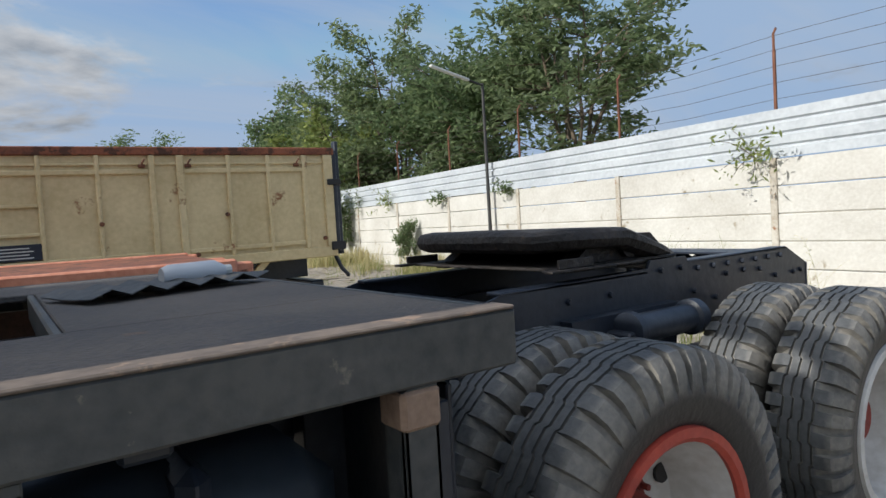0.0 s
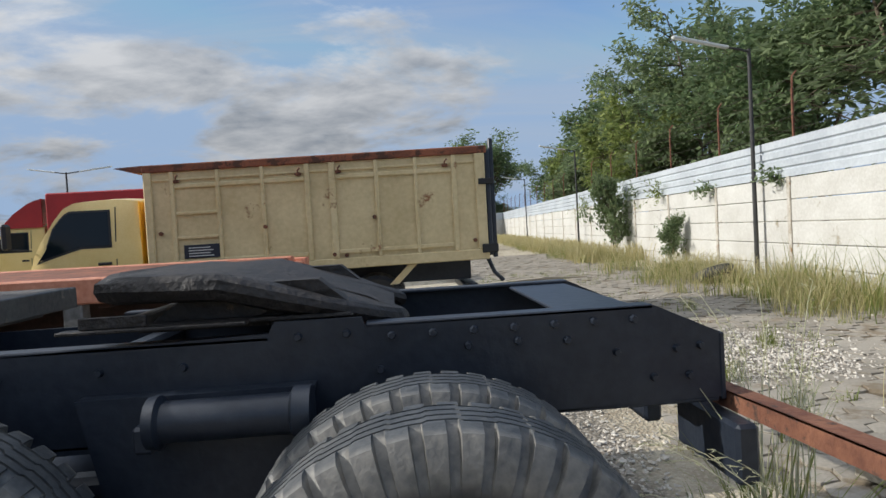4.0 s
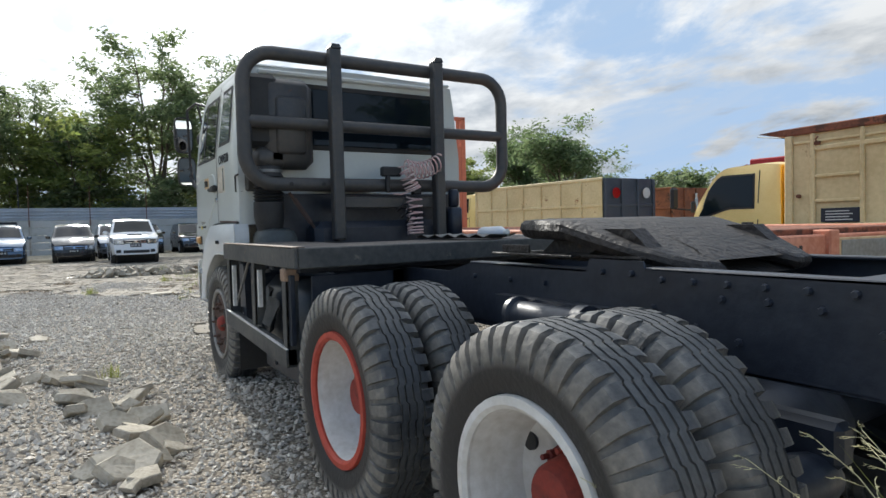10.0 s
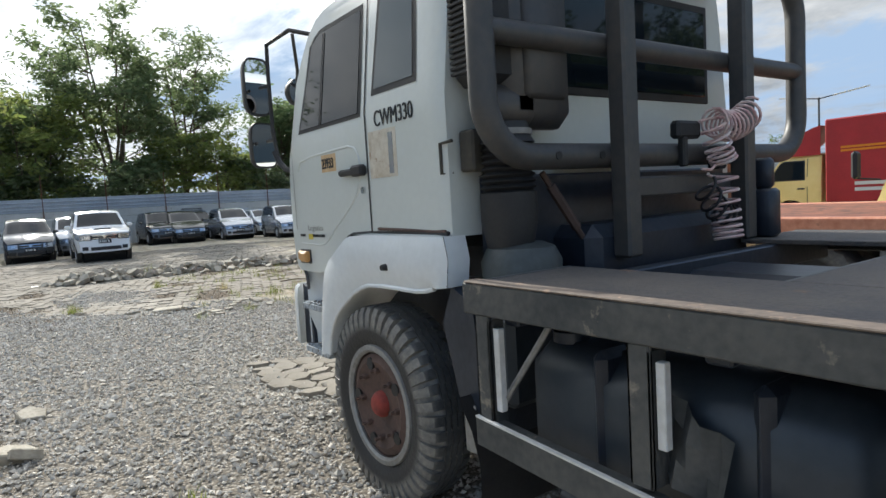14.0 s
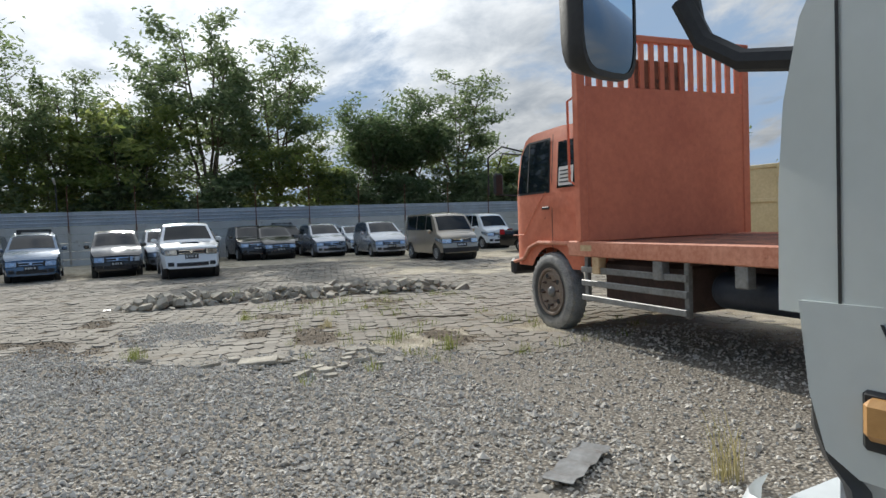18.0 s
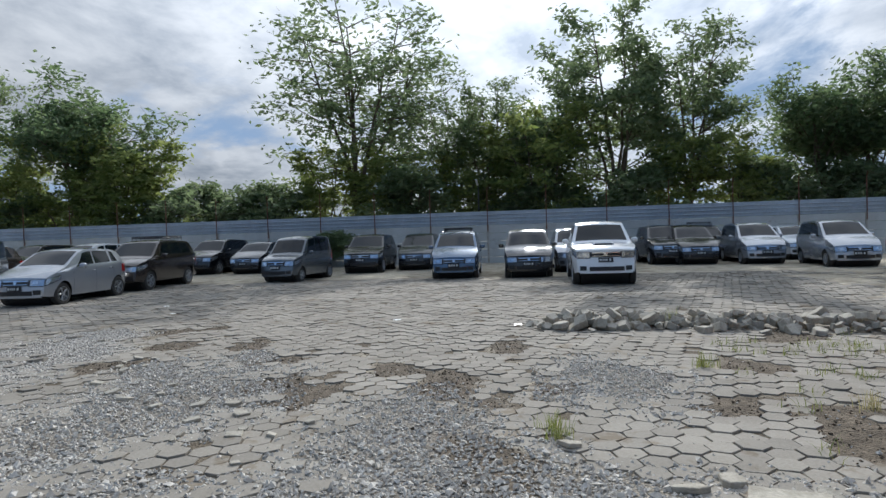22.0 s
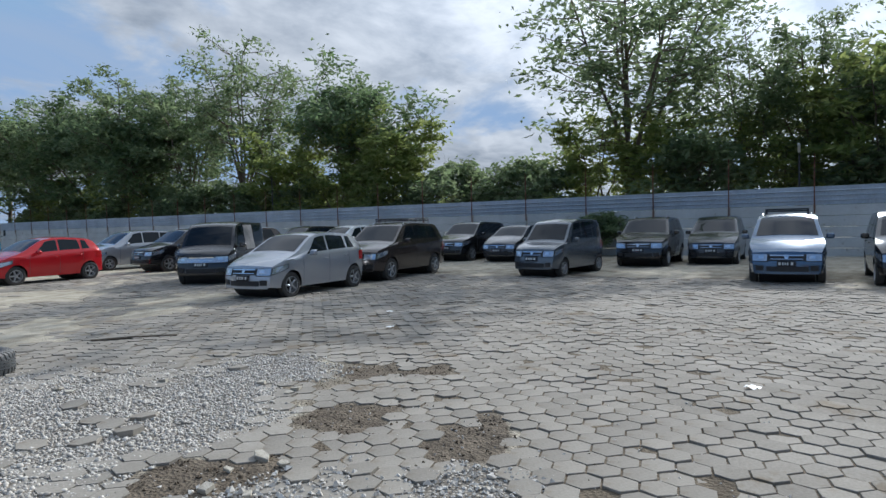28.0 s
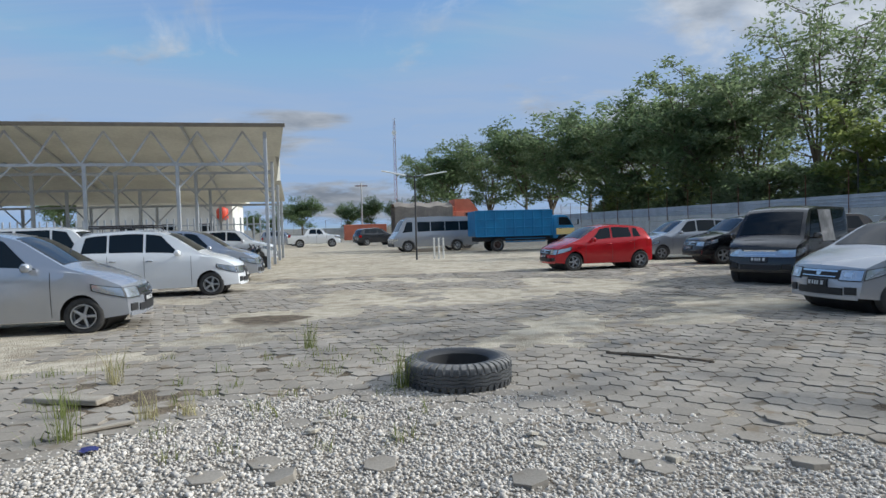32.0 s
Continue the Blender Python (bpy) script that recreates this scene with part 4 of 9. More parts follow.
def car(style, colour, x, y, heading, label, category="car", extra=(), group="parked cars", lamps=None, rack=False, trim=None):
    """A parked car whose middle stands at x, y; heading in degrees from +x."""
    d = CARS[style]
    s = d["s"]
    root = thing("car" if category != "van" else "van", label, category, (x, y, gh(x, y) - 0.01), heading, group)
    if "made" not in d:
        d["made"] = {}
    made = d["made"]
    warped = set()

    def put(name, key, fn, m, parent=root, note=""):
        k = (key, m.name)
        if k not in made:
            b = fn()
            if name != "tyre" and (parent is root or parent in warped):
                s.rounded(b)
            made[k] = b.mesh(name, 40)
        o = part(name, made[k], m, parent, note)
        if name in ("grille", "number_plate"):
            warped.add(o)
        return o

    body = put("body", "body", s.body, PAINT[colour])
    put("underbody", "under", lambda: Build().box(-s.L / 2 + 0.35, s.L / 2 - 0.5, -s.W / 2 + 0.25, s.W / 2 - 0.25, s.sill - 0.02, s.sill + 0.35, 0.03), M_BLACK)
    put("windscreen", "ws", lambda: s.top_patch(*d["ws"]), M_GLASS)
    tail = [u for u, z in s.top if z > s.H - 0.16][-1]
    if style not in ("pickup", "minitruck"):
        put("tail_glass", "tg", lambda: s.top_patch(tail + 0.03, tail + 0.03 + (s.L - tail) * 0.62, 0.82), M_GLASS)
    for i, (u0, u1, l0, l1) in enumerate(d["wins"]):
        for side in (1, -1):
            put("side_window", ("w", i, side), lambda: s.side_patch(u0, u1, lambda u: interp(u, s.beltline) + 0.035, lambda u: s.upper(u) - 0.065, side, 0.006, 8, l0, l1), M_GLASS)
    zg = s.top[0][1] - 0.10
    w0 = s.half(0, zg) * 0.5
    for side in (1, -1):
        for i, u in enumerate(d["doors"]):
            put("door_seam", ("seam", i, side), lambda: s.side_patch(u, u + 0.010, s.sill + 0.06 if i != 2 else s.sill + 0.42, lambda q: interp(q, s.beltline), side, 0.003, 1), M_BLACK)
        for i, u in enumerate(d["doors"][1:]):
            put("door_handle", ("hnd", i, side), lambda: Build().box(s.x(u) + 0.04, s.x(u) + 0.20, side * (s.half(u, 0.9) + 0.012) - 0.012, side * (s.half(u, 0.9) + 0.012) + 0.012, interp(u, s.beltline) - 0.13, interp(u, s.beltline) - 0.10, 0.008), PAINT[colour] if colour != "white" else M_CHROME)
        uw = d["wins"][0][0] + 0.1
        my, mz = s.half(uw, interp(uw, s.beltline)), interp(uw, s.beltline) + 0.08
        put("wing_mirror", ("mir", side), lambda: Build().box(s.x(uw) - 0.08, s.x(uw) + 0.06, side * (my + 0.13) - 0.09, side * (my + 0.13) + 0.09, mz - 0.06, mz + 0.08, 0.035).box(s.x(uw) - 0.03, s.x(uw) + 0.01, side * (my + 0.03) - 0.04, side * (my + 0.03) + 0.04, mz - 0.05, mz - 0.02), PAINT[colour])
        put("headlamp", ("hl", side), lambda: head_lamp(s, side), lamps or M_LENS)
        put("lamp_seat", ("hs", side), lambda: head_lamp(s, side, 0.018), M_BLACK)
        put("lamp_bowl", ("hb", side), lambda: s.nose_patch(*sorted((side * w0 * 1.30, side * w0 * 1.62)), s.top[0][1] - 0.115, s.top[0][1] - 0.045, 0.034), M_CHROME)
        put("fog_lamp", ("fog", side), lambda: Build().lathe([(s.L / 2 - 0.02, 0.06), (s.L / 2 + 0.012, 0.055), (s.L / 2 + 0.016, 0.0)], 12, "x", (0, side * s.W * 0.34, s.sill + 0.17)), M_LENS)
        put("tail_lamp", ("tl", side), lambda: s.side_patch(s.L - 0.3, s.L - 0.01, s.top[-1][1] - 0.12, s.top[-1][1] + 0.12, side, 0.008, 4), M_REDLENS)
    gr = put("grille", "gr", lambda: s.nose_patch(-w0 * 1.08, w0 * 1.08, zg - 0.06, zg + 0.085, 0.016), M_BLACK)
    put("grille_bar", "gb", lambda: s.nose_patch(-w0 * 0.97, w0 * 0.97, zg + 0.050, zg + 0.080, 0.030), M_CHROME, gr)
    put("grille_bar", "gb2", lambda: s.nose_patch(-w0 * 0.93, w0 * 0.93, zg - 0.030, zg - 0.014, 0.026), M_CHROME, gr)
    put("badge", "bdg", lambda: Build().lathe([(s.L / 2, 0.055), (s.L / 2 + 0.022, 0.05), (s.L / 2 + 0.026, 0.0)], 16, "x", (0, 0, zg + 0.035)), M_CHROME, gr)
    put("bumper_intake", "bi", lambda: s.nose_patch(-w0 * 1.15, w0 * 1.25, s.sill + 0.085, s.sill + 0.20, 0.016), M_BLACK)
    for side in (1, -1):
        put("fog_recess", ("fr", side), lambda: s.nose_patch(*sorted((side * w0 * 1.35, side * w0 * 1.80)), s.sill + 0.10, s.sill + 0.22, 0.016), M_BLACK)
    put("bumper_lip", "bl", lambda: s.nose_patch(-s.half(0, s.sill) * 0.97, s.half(0, s.sill) * 0.97, s.sill + 0.02, s.sill + 0.075, 0.02), trim or PAINT[colour])
    pl = put("number_plate", "np", lambda: s.nose_patch(-0.2, 0.2, zg - 0.20, zg - 0.07, 0.024), M_PLATE)
    for i, (yy, ww) in enumerate(((-0.17, 0.05), (-0.09, 0.03), (-0.04, 0.03), (0.01, 0.03), (0.09, 0.05))):
        put("plate_mark", ("npt", i), lambda: Build().box(s.L / 2 + 0.020, s.L / 2 + 0.029, yy, yy + ww, zg - 0.165, zg - 0.10), M_PLATETEXT, pl)
    for u in (s.nose, s.nose + s.wb):
        for side in (1, -1):
            ty = put("tyre", ("ty", side), lambda: tyre_build(s.wr, 0.19, s.wr * 0.66), M_TYRE, root)
            ty.location = (s.x(u), side * (s.W / 2 - 0.115), s.wr)
            put("rim", ("rm", side), lambda: rim_build(s.wr * 0.66, 0.19, 5 if style != "van" else 7, side), M_ALLOY, ty)
            put("brake_disc", ("bd", side), lambda: Build().lathe([(side * 0.005, s.wr * 0.60), (side * 0.010, 0.0)][::side], 24, caps=False), M_BLACK, ty)
        put("wheel_well", ("well", round(u, 2)), lambda: Build().lathe([(-s.W / 2 + 0.24, s.wr + 0.05), (s.W / 2 - 0.24, s.wr + 0.05)], 20, "y", (s.x(u), 0, s.wr)), M_BLACK)
    if d["rails"] or rack:
        for side in (1, -1):
            ur0, ur1 = d["ws"][1] + 0.25, tail - 0.1
            put("roof_rail", ("rail", side), lambda: Build().tube([(s.x(ur0), side * 0.56, s.upper(ur0) + 0.01), (s.x(ur0 + 0.1), side * 0.56, s.upper(ur0) + 0.07), (s.x(ur1 - 0.1), side * 0.56, s.upper(ur1) + 0.07), (s.x(ur1), side * 0.56, s.upper(ur1) + 0.01)], 0.018, 6), M_ALLOY)
    if rack:
        b = Build()
        u0, u1, z = d["ws"][1] + 0.35, tail - 0.25, s.H + 0.09
        b.tube([(s.x(u0), -0.5, z), (s.x(u0), 0.5, z), (s.x(u1), 0.5, z), (s.x(u1), -0.5, z)], 0.018, 6, closed=True)
        b.tube([(s.x(u0), -0.5, z + 0.05), (s.x(u0), 0.5, z + 0.05), (s.x(u1), 0.5, z + 0.05), (s.x(u1), -0.5, z + 0.05)], 0.014, 6, closed=True)
        for k in range(7):
            q = u0 + (u1 - u0) * k / 6
            b.tube([(s.x(q), -0.5, z), (s.x(q), 0.5, z)], 0.012, 5)
            for side in (1, -1):
                b.tube([(s.x(q), side * 0.5, z - 0.09), (s.x(q), side * 0.5, z + 0.05)], 0.01, 5)
        part("roof_rack", b, M_BLACK, root)
    for e in extra:
        e(root, s)
    return root


def hood_scoop(root, s):
    part("hood_scoop", Build().box(s.L / 2 - 1.0, s.L / 2 - 0.62, -0.3, 0.3, 1.13, 1.21, 0.03), PAINT["white"], root)
    part("scoop_mouth", Build().box(s.L / 2 - 0.63, s.L / 2 - 0.612, -0.25, 0.25, 1.145, 1.195, 0.01), M_BLACK, root)


def lid_marks(root, s):
    part("sill_strip", s.side_patch(1.3, 3.2, 0.5, 0.62, 1, 0.008, 6), M_AMBER, root, "yellow advertising sticker on the flank")


def sheet_window(root, s):
    b = s.side_patch(1.7, 2.6, 1.0, 1.78, 1, 0.012, 8)
    part("plastic_sheet", b, surface("grey_plastic_sheet", srgb(70, 72, 74), srgb(120, 120, 122), 0.4, scale=3, fine=9, bump=0.6), root, "crumpled grey plastic sheet taped over a window")


def bull_bar(root, s):
    part("bull_bar", s.rounded(s.nose_patch(-s.W * 0.45, s.W * 0.45, 0.34, 0.52, 0.03)), M_BLACK, root)


def van_strip(root, s):
    part("lamp_band", s.rounded(s.nose_patch(-0.70, 0.70, 0.68, 0.82, 0.026)), M_LENS, root, "chrome and clear headlamp band")


# cars along the west wall and in the yard
WHERE = [
    ("pickup", "white", -29.65, 3.55, -2, "white double-cab pickup truck with a hood scoop, parked facing the yard", "pickup truck", (hood_scoop,), {}),
    ("mpv", "blue", -33.1, -1.2, 1, "slate blue minivan with a black roof rack", "car", (), dict(rack=True)),
    ("mpv", "black", -32.9, 1.42, 0, "black minivan with a chrome grille", "car", (), {}),
    ("mpv", "silver", -35.5, 3.3, 0, "silver minivan half hidden behind the pickup", "car", (), {}),
    ("kei", "grey", -33.0, -7.45, -8, "grey tall wagon with yellowed headlamps", "car", (), {}),
    ("suv", "black", -38.0, -5.7, 0, "black crossover parked near the wall", "car", (), {}),
    ("mpv", "dark", -39.5, -3.6, 0, "charcoal minivan parked near the wall", "car", (), {}),
    ("mpv", "dark", -38.8, -9.3, -4, "dark minivan parked near the wall", "car", (), {}),
    ("hatch", "dark", -39.5, -11.7, -4, "dark hatchback parked near the wall", "car", (), {}),
    ("suv", "black", -40.0, -14.2, -4, "black crossover parked near the wall", "car", (), {}),
    ("hatch", "silver", -26.25, -12.12, 1, "silver hatchback parked at a slant on the pavers", "car", (), {}),
    ("suv", "bronze", -30.75, -12.30, 2, "dark bronze crossover with silver roof rails", "car", (), dict(rack=True)),
    ("van", "black", -28.22, -17.15, 30, "dusty black van with a plastic-covered side window", "van", (sheet_window, van_strip), {}),
    ("suv", "bronze", -31.9, -21.0, -10, "dark brown sport utility car with a broad chrome grille", "car", (), {}),
    ("suv", "black", -31.8, -23.6, -6, "black sport utility car parked beside another", "car", (), {}),
    ("mpv", "silver", -31.5, -27.2, -4, "pale silver minivan with black trim", "car", (), {}),
    ("hatch", "red", -25.75, -23.55, 1, "bright red hatchback with alloy wheels", "car", (), {}),
    ("mpv", "white", -37.5, -19.5, -8, "white car parked behind the van", "car", (), {}),
    ("suv", "black", -38.5, -23.0, -8, "black car parked by the wall", "car", (), {}),
    ("mpv", "dark", -37.5, -16.5, -8, "dark car parked behind the crossover", "car", (), {}),
    ("suv", "dark", -39.0, 7.6, 0, "dark sport utility car by the wall", "car", (), {}),
    ("mpv", "black", -38.4, 8.6, 0, "black minivan with yellow flashes on its nose", "car", (), {}),
    ("mpv", "silver", -37.6, 11.0, -3, "silver minivan parked by the wall", "car", (), {}),
    ("hatch", "white", -40.0, 13.6, 0, "small white car behind the minivans", "car", (), {}),
    ("mpv", "silver", -34.4, 12.9, -6, "silver minivan with a yellow sticker", "car", (lid_marks,), {}),
    ("van", "beige", -28.6, 13.2, -4, "champagne beige minibus with black front bumper", "van", (bull_bar,), {}),
    ("van", "white", -35.2, 19.3, 0, "white van behind the minibus", "van", (), {}),
    ("minitruck", "black", -29.3, 19.0, 40, "small black cab-over pickup with an open bed", "pickup truck", (), {}),
    ("suv", "black", -40.0, 5.2, 0, "black car behind the white pickup", "car", (), {}),
    ("mpv", "dark", -42.0, 10.2, 0, "dark car with a roof rack by the wall", "car", (), dict(rack=True)),
    ("mpv", "silver", -11.1, -14.95, 180, "silver minivan parked by the shed", "car", (), {}),
    ("mpv", "white", -12.2, -20.5, 180, "white minivan with a roof rack parked by the shed", "car", (), dict(rack=True)),
    ("van", "white", -8.2, -24.0, 180, "white van parked under the shed", "van", (), {}),
    ("mpv", "silver", -12.3, -24.6, 180, "silver minivan under the shed", "car", (), {}),
    ("suv", "white", -12.0, -36.0, 180, "white jeep beyond the shed", "car", (), {}),
    ("hatch", "white", -8.6, -11.4, 180, "white hatchback at the yard's edge", "car", (), {}),
    ("pickup", "white", -16.0, -66.0, 180, "white double-cab pickup far down the yard", "pickup truck", (), {}),
    ("suv", "dark", -22.0, -66.0, 200, "dark car far down the yard", "car", (), {}),
    ("mpv", "silver", -12.5, -72.0, 180, "silver car far down the yard", "car", (), {}),
    ("hatch", "blue", -12.0, -78.0, 180, "dark blue car far down the yard", "car", (), {}),
    ("pickup", "white", 2.5, 37.5, 174, "white pickup parked by the far wall", "pickup truck", (), {}),
]
for style, colour, x, y, heading, label, category, extra, more in WHERE:
    car(style, colour, x, y, heading, label, category, extra, **more)

# ---- truck kit ----
M_CREAM = surface("cream_body_paint", srgb(222, 203, 158), srgb(198, 178, 132), 0.6, scale=1.0, fine=18, third=srgb(134, 84, 54), third_at=0.665, bump=0.12)
M_RUSTCAP = surface("rusted_cap_rail", srgb(150, 92, 66), srgb(104, 64, 48), 0.85, scale=2.2, fine=30, third=srgb(84, 58, 46), third_at=0.55)
M_YELLOW = surface("pale_yellow_cab_paint", srgb(238, 214, 146), srgb(226, 198, 122), 0.45, scale=1.4, fine=60, third=srgb(150, 120, 70), third_at=0.72, coat=0.2)
M_ORANGE = surface("faded_orange_paint", srgb(212, 124, 92), srgb(190, 104, 76), 0.62, scale=1.1, fine=14, third=srgb(116, 64, 48), third_at=0.71, bump=0.1)
M_PINK = surface("worn_pale_orange_paint", srgb(214, 150, 122), srgb(186, 116, 88), 0.7, scale=2.5, fine=20, third=srgb(120, 76, 58), third_at=0.66)
M_WHITE = surface("white_cab_paint", srgb(202, 207, 203), srgb(192, 197, 193), 0.34, scale=0.8, fine=30, contrast=0.45, third=srgb(140, 124, 104), third_at=0.755, bump=0.0, coat=0.45)
M_FENDER = surface("white_fender_paint", srgb(216, 220, 221), srgb(204, 208, 209), 0.32, scale=1.6, fine=25, third=srgb(120, 112, 104), third_at=0.755, bump=0.03, coat=0.25)
M_DARK = surface("black_chassis_paint", srgb(26, 33, 45), srgb(44, 50, 60), 0.42, scale=2.4, fine=26, third=srgb(86, 82, 76), third_at=0.72, bump=0.12)
M_GUARD = surface("dark_grey_pipe_paint", srgb(58, 60, 62), srgb(78, 74, 70), 0.5, scale=2.0, fine=24, third=srgb(110, 78, 58), third_at=0.70, bump=0.1)
M_DECK = surface("worn_checker_deck", srgb(74, 72, 72), srgb(104, 96, 88), 0.75, scale=1.6, fine=60, third=srgb(132, 104, 84), third_at=0.66, bump=0.5, bump_scale=90)
M_DECKEDGE = surface("scraped_deck_edge", srgb(50, 54, 56), srgb(82, 82, 80), 0.55, scale=2.6, fine=30, third=srgb(134, 126, 114), third_at=0.64)


def tyre_rubber(name, tread, dust, wall, dusty, inner, worn):
    """Rubber with a smooth dark side wall, dust on the shoulders and in the grooves from radius inner outwards, and a
    darker worn crown with the sky's bluish sheen tinted in.
    """
    m = surface(name, tread, dust, 0.56, scale=5.0, fine=45, mix=dusty, contrast=0.3, bump=0.22)
    n, l = m.node_tree.nodes, m.node_tree.links
    p = n["Principled BSDF"]
    co, sep, cm = n.new("ShaderNodeTexCoord"), n.new("ShaderNodeSeparateXYZ"), n.new("ShaderNodeCombineXYZ")
    l.new(co.outputs["Object"], sep.inputs[0])
    l.new(sep.outputs["X"], cm.inputs["X"]); l.new(sep.outputs["Z"], cm.inputs["Z"])
    ln = n.new("ShaderNodeVectorMath"); ln.operation = "LENGTH"
    l.new(cm.outputs[0], ln.inputs[0])
    rg = n.new("ShaderNodeMapRange")
    rg.inputs["From Min"].default_value, rg.inputs["From Max"].default_value = inner - 0.02, inner + 0.02
    l.new(ln.outputs["Value"], rg.inputs["Value"])
    old = p.inputs["Base Color"].links[0].from_socket
    side = n.new("ShaderNodeMix"); side.data_type = "RGBA"
    side.inputs["A"].default_value = (*wall, 1)
    l.new(rg.outputs[0], side.inputs["Factor"]); l.new(old, side.inputs["B"])
    crown, top = n.new("ShaderNodeMix"), n.new("ShaderNodeMapRange")
    crown.data_type, crown.blend_type = "RGBA", "MULTIPLY"
    top.inputs["From Min"].default_value, top.inputs["From Max"].default_value = 0.528, 0.536
    l.new(ln.outputs["Value"], top.inputs["Value"])
    l.new(top.outputs[0], crown.inputs["Factor"]); l.new(side.outputs["Result"], crown.inputs["A"])
    # wear darkens the crown; the extra green and blue paint in sky sheen
    crown.inputs["B"].default_value = (worn, worn * 1.1, worn * 1.25, 1)
    l.new(crown.outputs["Result"], p.inputs["Base Color"])
    return m


M_TREAD = tyre_rubber("dusty_truck_tyre", srgb(84, 84, 83), srgb(138, 134, 126), srgb(42, 42, 43), 0.52, 0.425, 0.40)
M_TREADDUST = tyre_rubber("dust_caked_truck_tyre", srgb(92, 93, 94), srgb(160, 157, 150), srgb(66, 65, 63), 0.47, 0.40, 0.86)
M_RIMWHITE = surface("white_rim_paint", srgb(214, 214, 212), srgb(186, 184, 178), 0.5, scale=4, fine=30, third=srgb(70, 60, 52), third_at=0.72)
M_RIMRED = surface("red_rim_paint", srgb(186, 74, 56), srgb(150, 56, 44), 0.6, scale=5, fine=30, third=srgb(96, 56, 46), third_at=0.7)
M_HUBRED = surface("dusty_red_hub", srgb(150, 60, 48), srgb(112, 46, 40), 0.75, scale=6, fine=40, third=srgb(80, 56, 48), third_at=0.62)
M_HUBRUST = surface("rusty_brown_hub", srgb(94, 74, 66), srgb(70, 56, 50), 0.8, scale=6, fine=40)
M_DUSTRIM = surface("dusty_brown_rim", srgb(140, 124, 108), srgb(108, 94, 82), 0.8, scale=6, fine=40)
M_TANK = surface("dark_blue_black_tank", srgb(40, 48, 56), srgb(58, 64, 70), 0.4, scale=2.0, fine=18, third=srgb(86, 82, 76), third_at=0.72, bump=0.05)
M_GREASE = surface("greasy_coupling_steel", srgb(24, 22, 22), srgb(48, 42, 38), 0.62, scale=5, fine=30, third=srgb(88, 74, 62), third_at=0.67, bump=0.8)
M_TANSTICKER = surface("tan_sticker", srgb(206, 180, 140), srgb(184, 150, 110), 0.7, scale=12, fine=60)
M_INK = plain("dark_lettering", srgb(46, 48, 50), 0.7)
M_GREYINK = plain("grey_lettering", srgb(120, 118, 112), 0.7)
M_MIRROR = plain("mirror_glass", (0.9, 0.9, 0.9), 0.02, 1.0)
M_COIL = surface("dusty_red_and_white_hose", srgb(196, 150, 146), srgb(216, 204, 198), 0.6, scale=9, fine=60)
M_COILDARK = plain("black_hose", srgb(36, 34, 36), 0.6)
M_STEPSTEEL = surface("worn_blue_grey_step_paint", srgb(176, 184, 190), srgb(128, 132, 134), 0.6, scale=14, fine=60, bump=0.15, third=srgb(92, 86, 80), third_at=0.55)
M_STEELGREY = surface("grey_galvanised_steel", srgb(150, 150, 148), srgb(116, 114, 110), 0.5, 0.3, scale=3, fine=30, third=srgb(120, 90, 70), third_at=0.68)


def shifted(b, xc, yc, turned=True, z=0.0):
    """The same shape set down at xc, yc; turned: facing the other way."""
    b.v = [((xc - x, yc - y, q + z) if turned else (xc + x, yc + y, q + z)) for x, y, q in b.v]
    return b


class Cab(Shell):
    """A forward-control truck cab: flat tail, slanted screen."""

    arch = None

    def lower(self, u):
        z = self.sill
        if self.arch:
            c, r, zc = self.arch
            d = abs(u - c)
            if d < r:
                z = max(z, zc + math.sqrt(r * r - d * d))
        return z

    def half(self, u, z):
        plan = 1 - self.end * max(0.0, 1 - u / 0.35) ** 2.2 - 0.02 * max(0.0, 1 - (self.L - u) / 0.06) ** 2
        zb = self.beltline[0][1]
        k = 1.0 if z <= zb else 1.0 - self.tumble * (z - zb) / max(self.H - zb, 0.3)
        edge = max(0.0, 1 - (self.H - z) / 0.08)
        return self.W / 2 * plan * k * (1 - 0.03 * edge * edge)

    def stations(self):
        s = set(np.linspace(0, self.L, 20).round(3)) | {0.02, 0.05, self.L - 0.03}
        if self.arch:
            c, r, zc = self.arch
            s |= {round(c + r * math.cos(math.pi * k / 12), 3) for k in range(13)}
        s |= {round(u, 3) for u, _ in self.top}
        return sorted(u for u in s if 0 <= u <= self.L)


def cab_shape(length, width, top, belt, floor, arch=None, tumble=0.1):
    c = Cab(length, width, top, [(0, belt), (length, belt)], 50.0, -30.0, 0.3, floor, tumble, 0.12, 0.05)
    c.arch = arch
    return c


def lettering(name, text, size, m, parent, at, turn, label="", squash=1.0, thick=0.002):
    """Raised characters: at the text's lower left, laid out by the turn matrix."""
    cu = bpy.data.curves.new(name, "FONT")
    cu.body, cu.size, cu.extrude = text, size, thick
    tmp = bpy.data.objects.new(name, cu)
    scene.collection.objects.link(tmp)
    bpy.context.view_layer.update()
    me = bpy.data.meshes.new_from_object(tmp.evaluated_get(bpy.context.evaluated_depsgraph_get()))
    bpy.data.objects.remove(tmp)
    me.transform(turn @ Matrix.Diagonal((squash, 1, 1, 1)))
    off = BASE.get(parent, (0, 0, 0))
    me.transform(Matrix.Translation((at[0] - off[0], at[1] - off[1], at[2] - off[2])))
    return part(name, me, m, parent, label)


FACE_SOUTH = Matrix.Rotation(radians(90), 4, "X")  # reads along +x for someone looking along +y


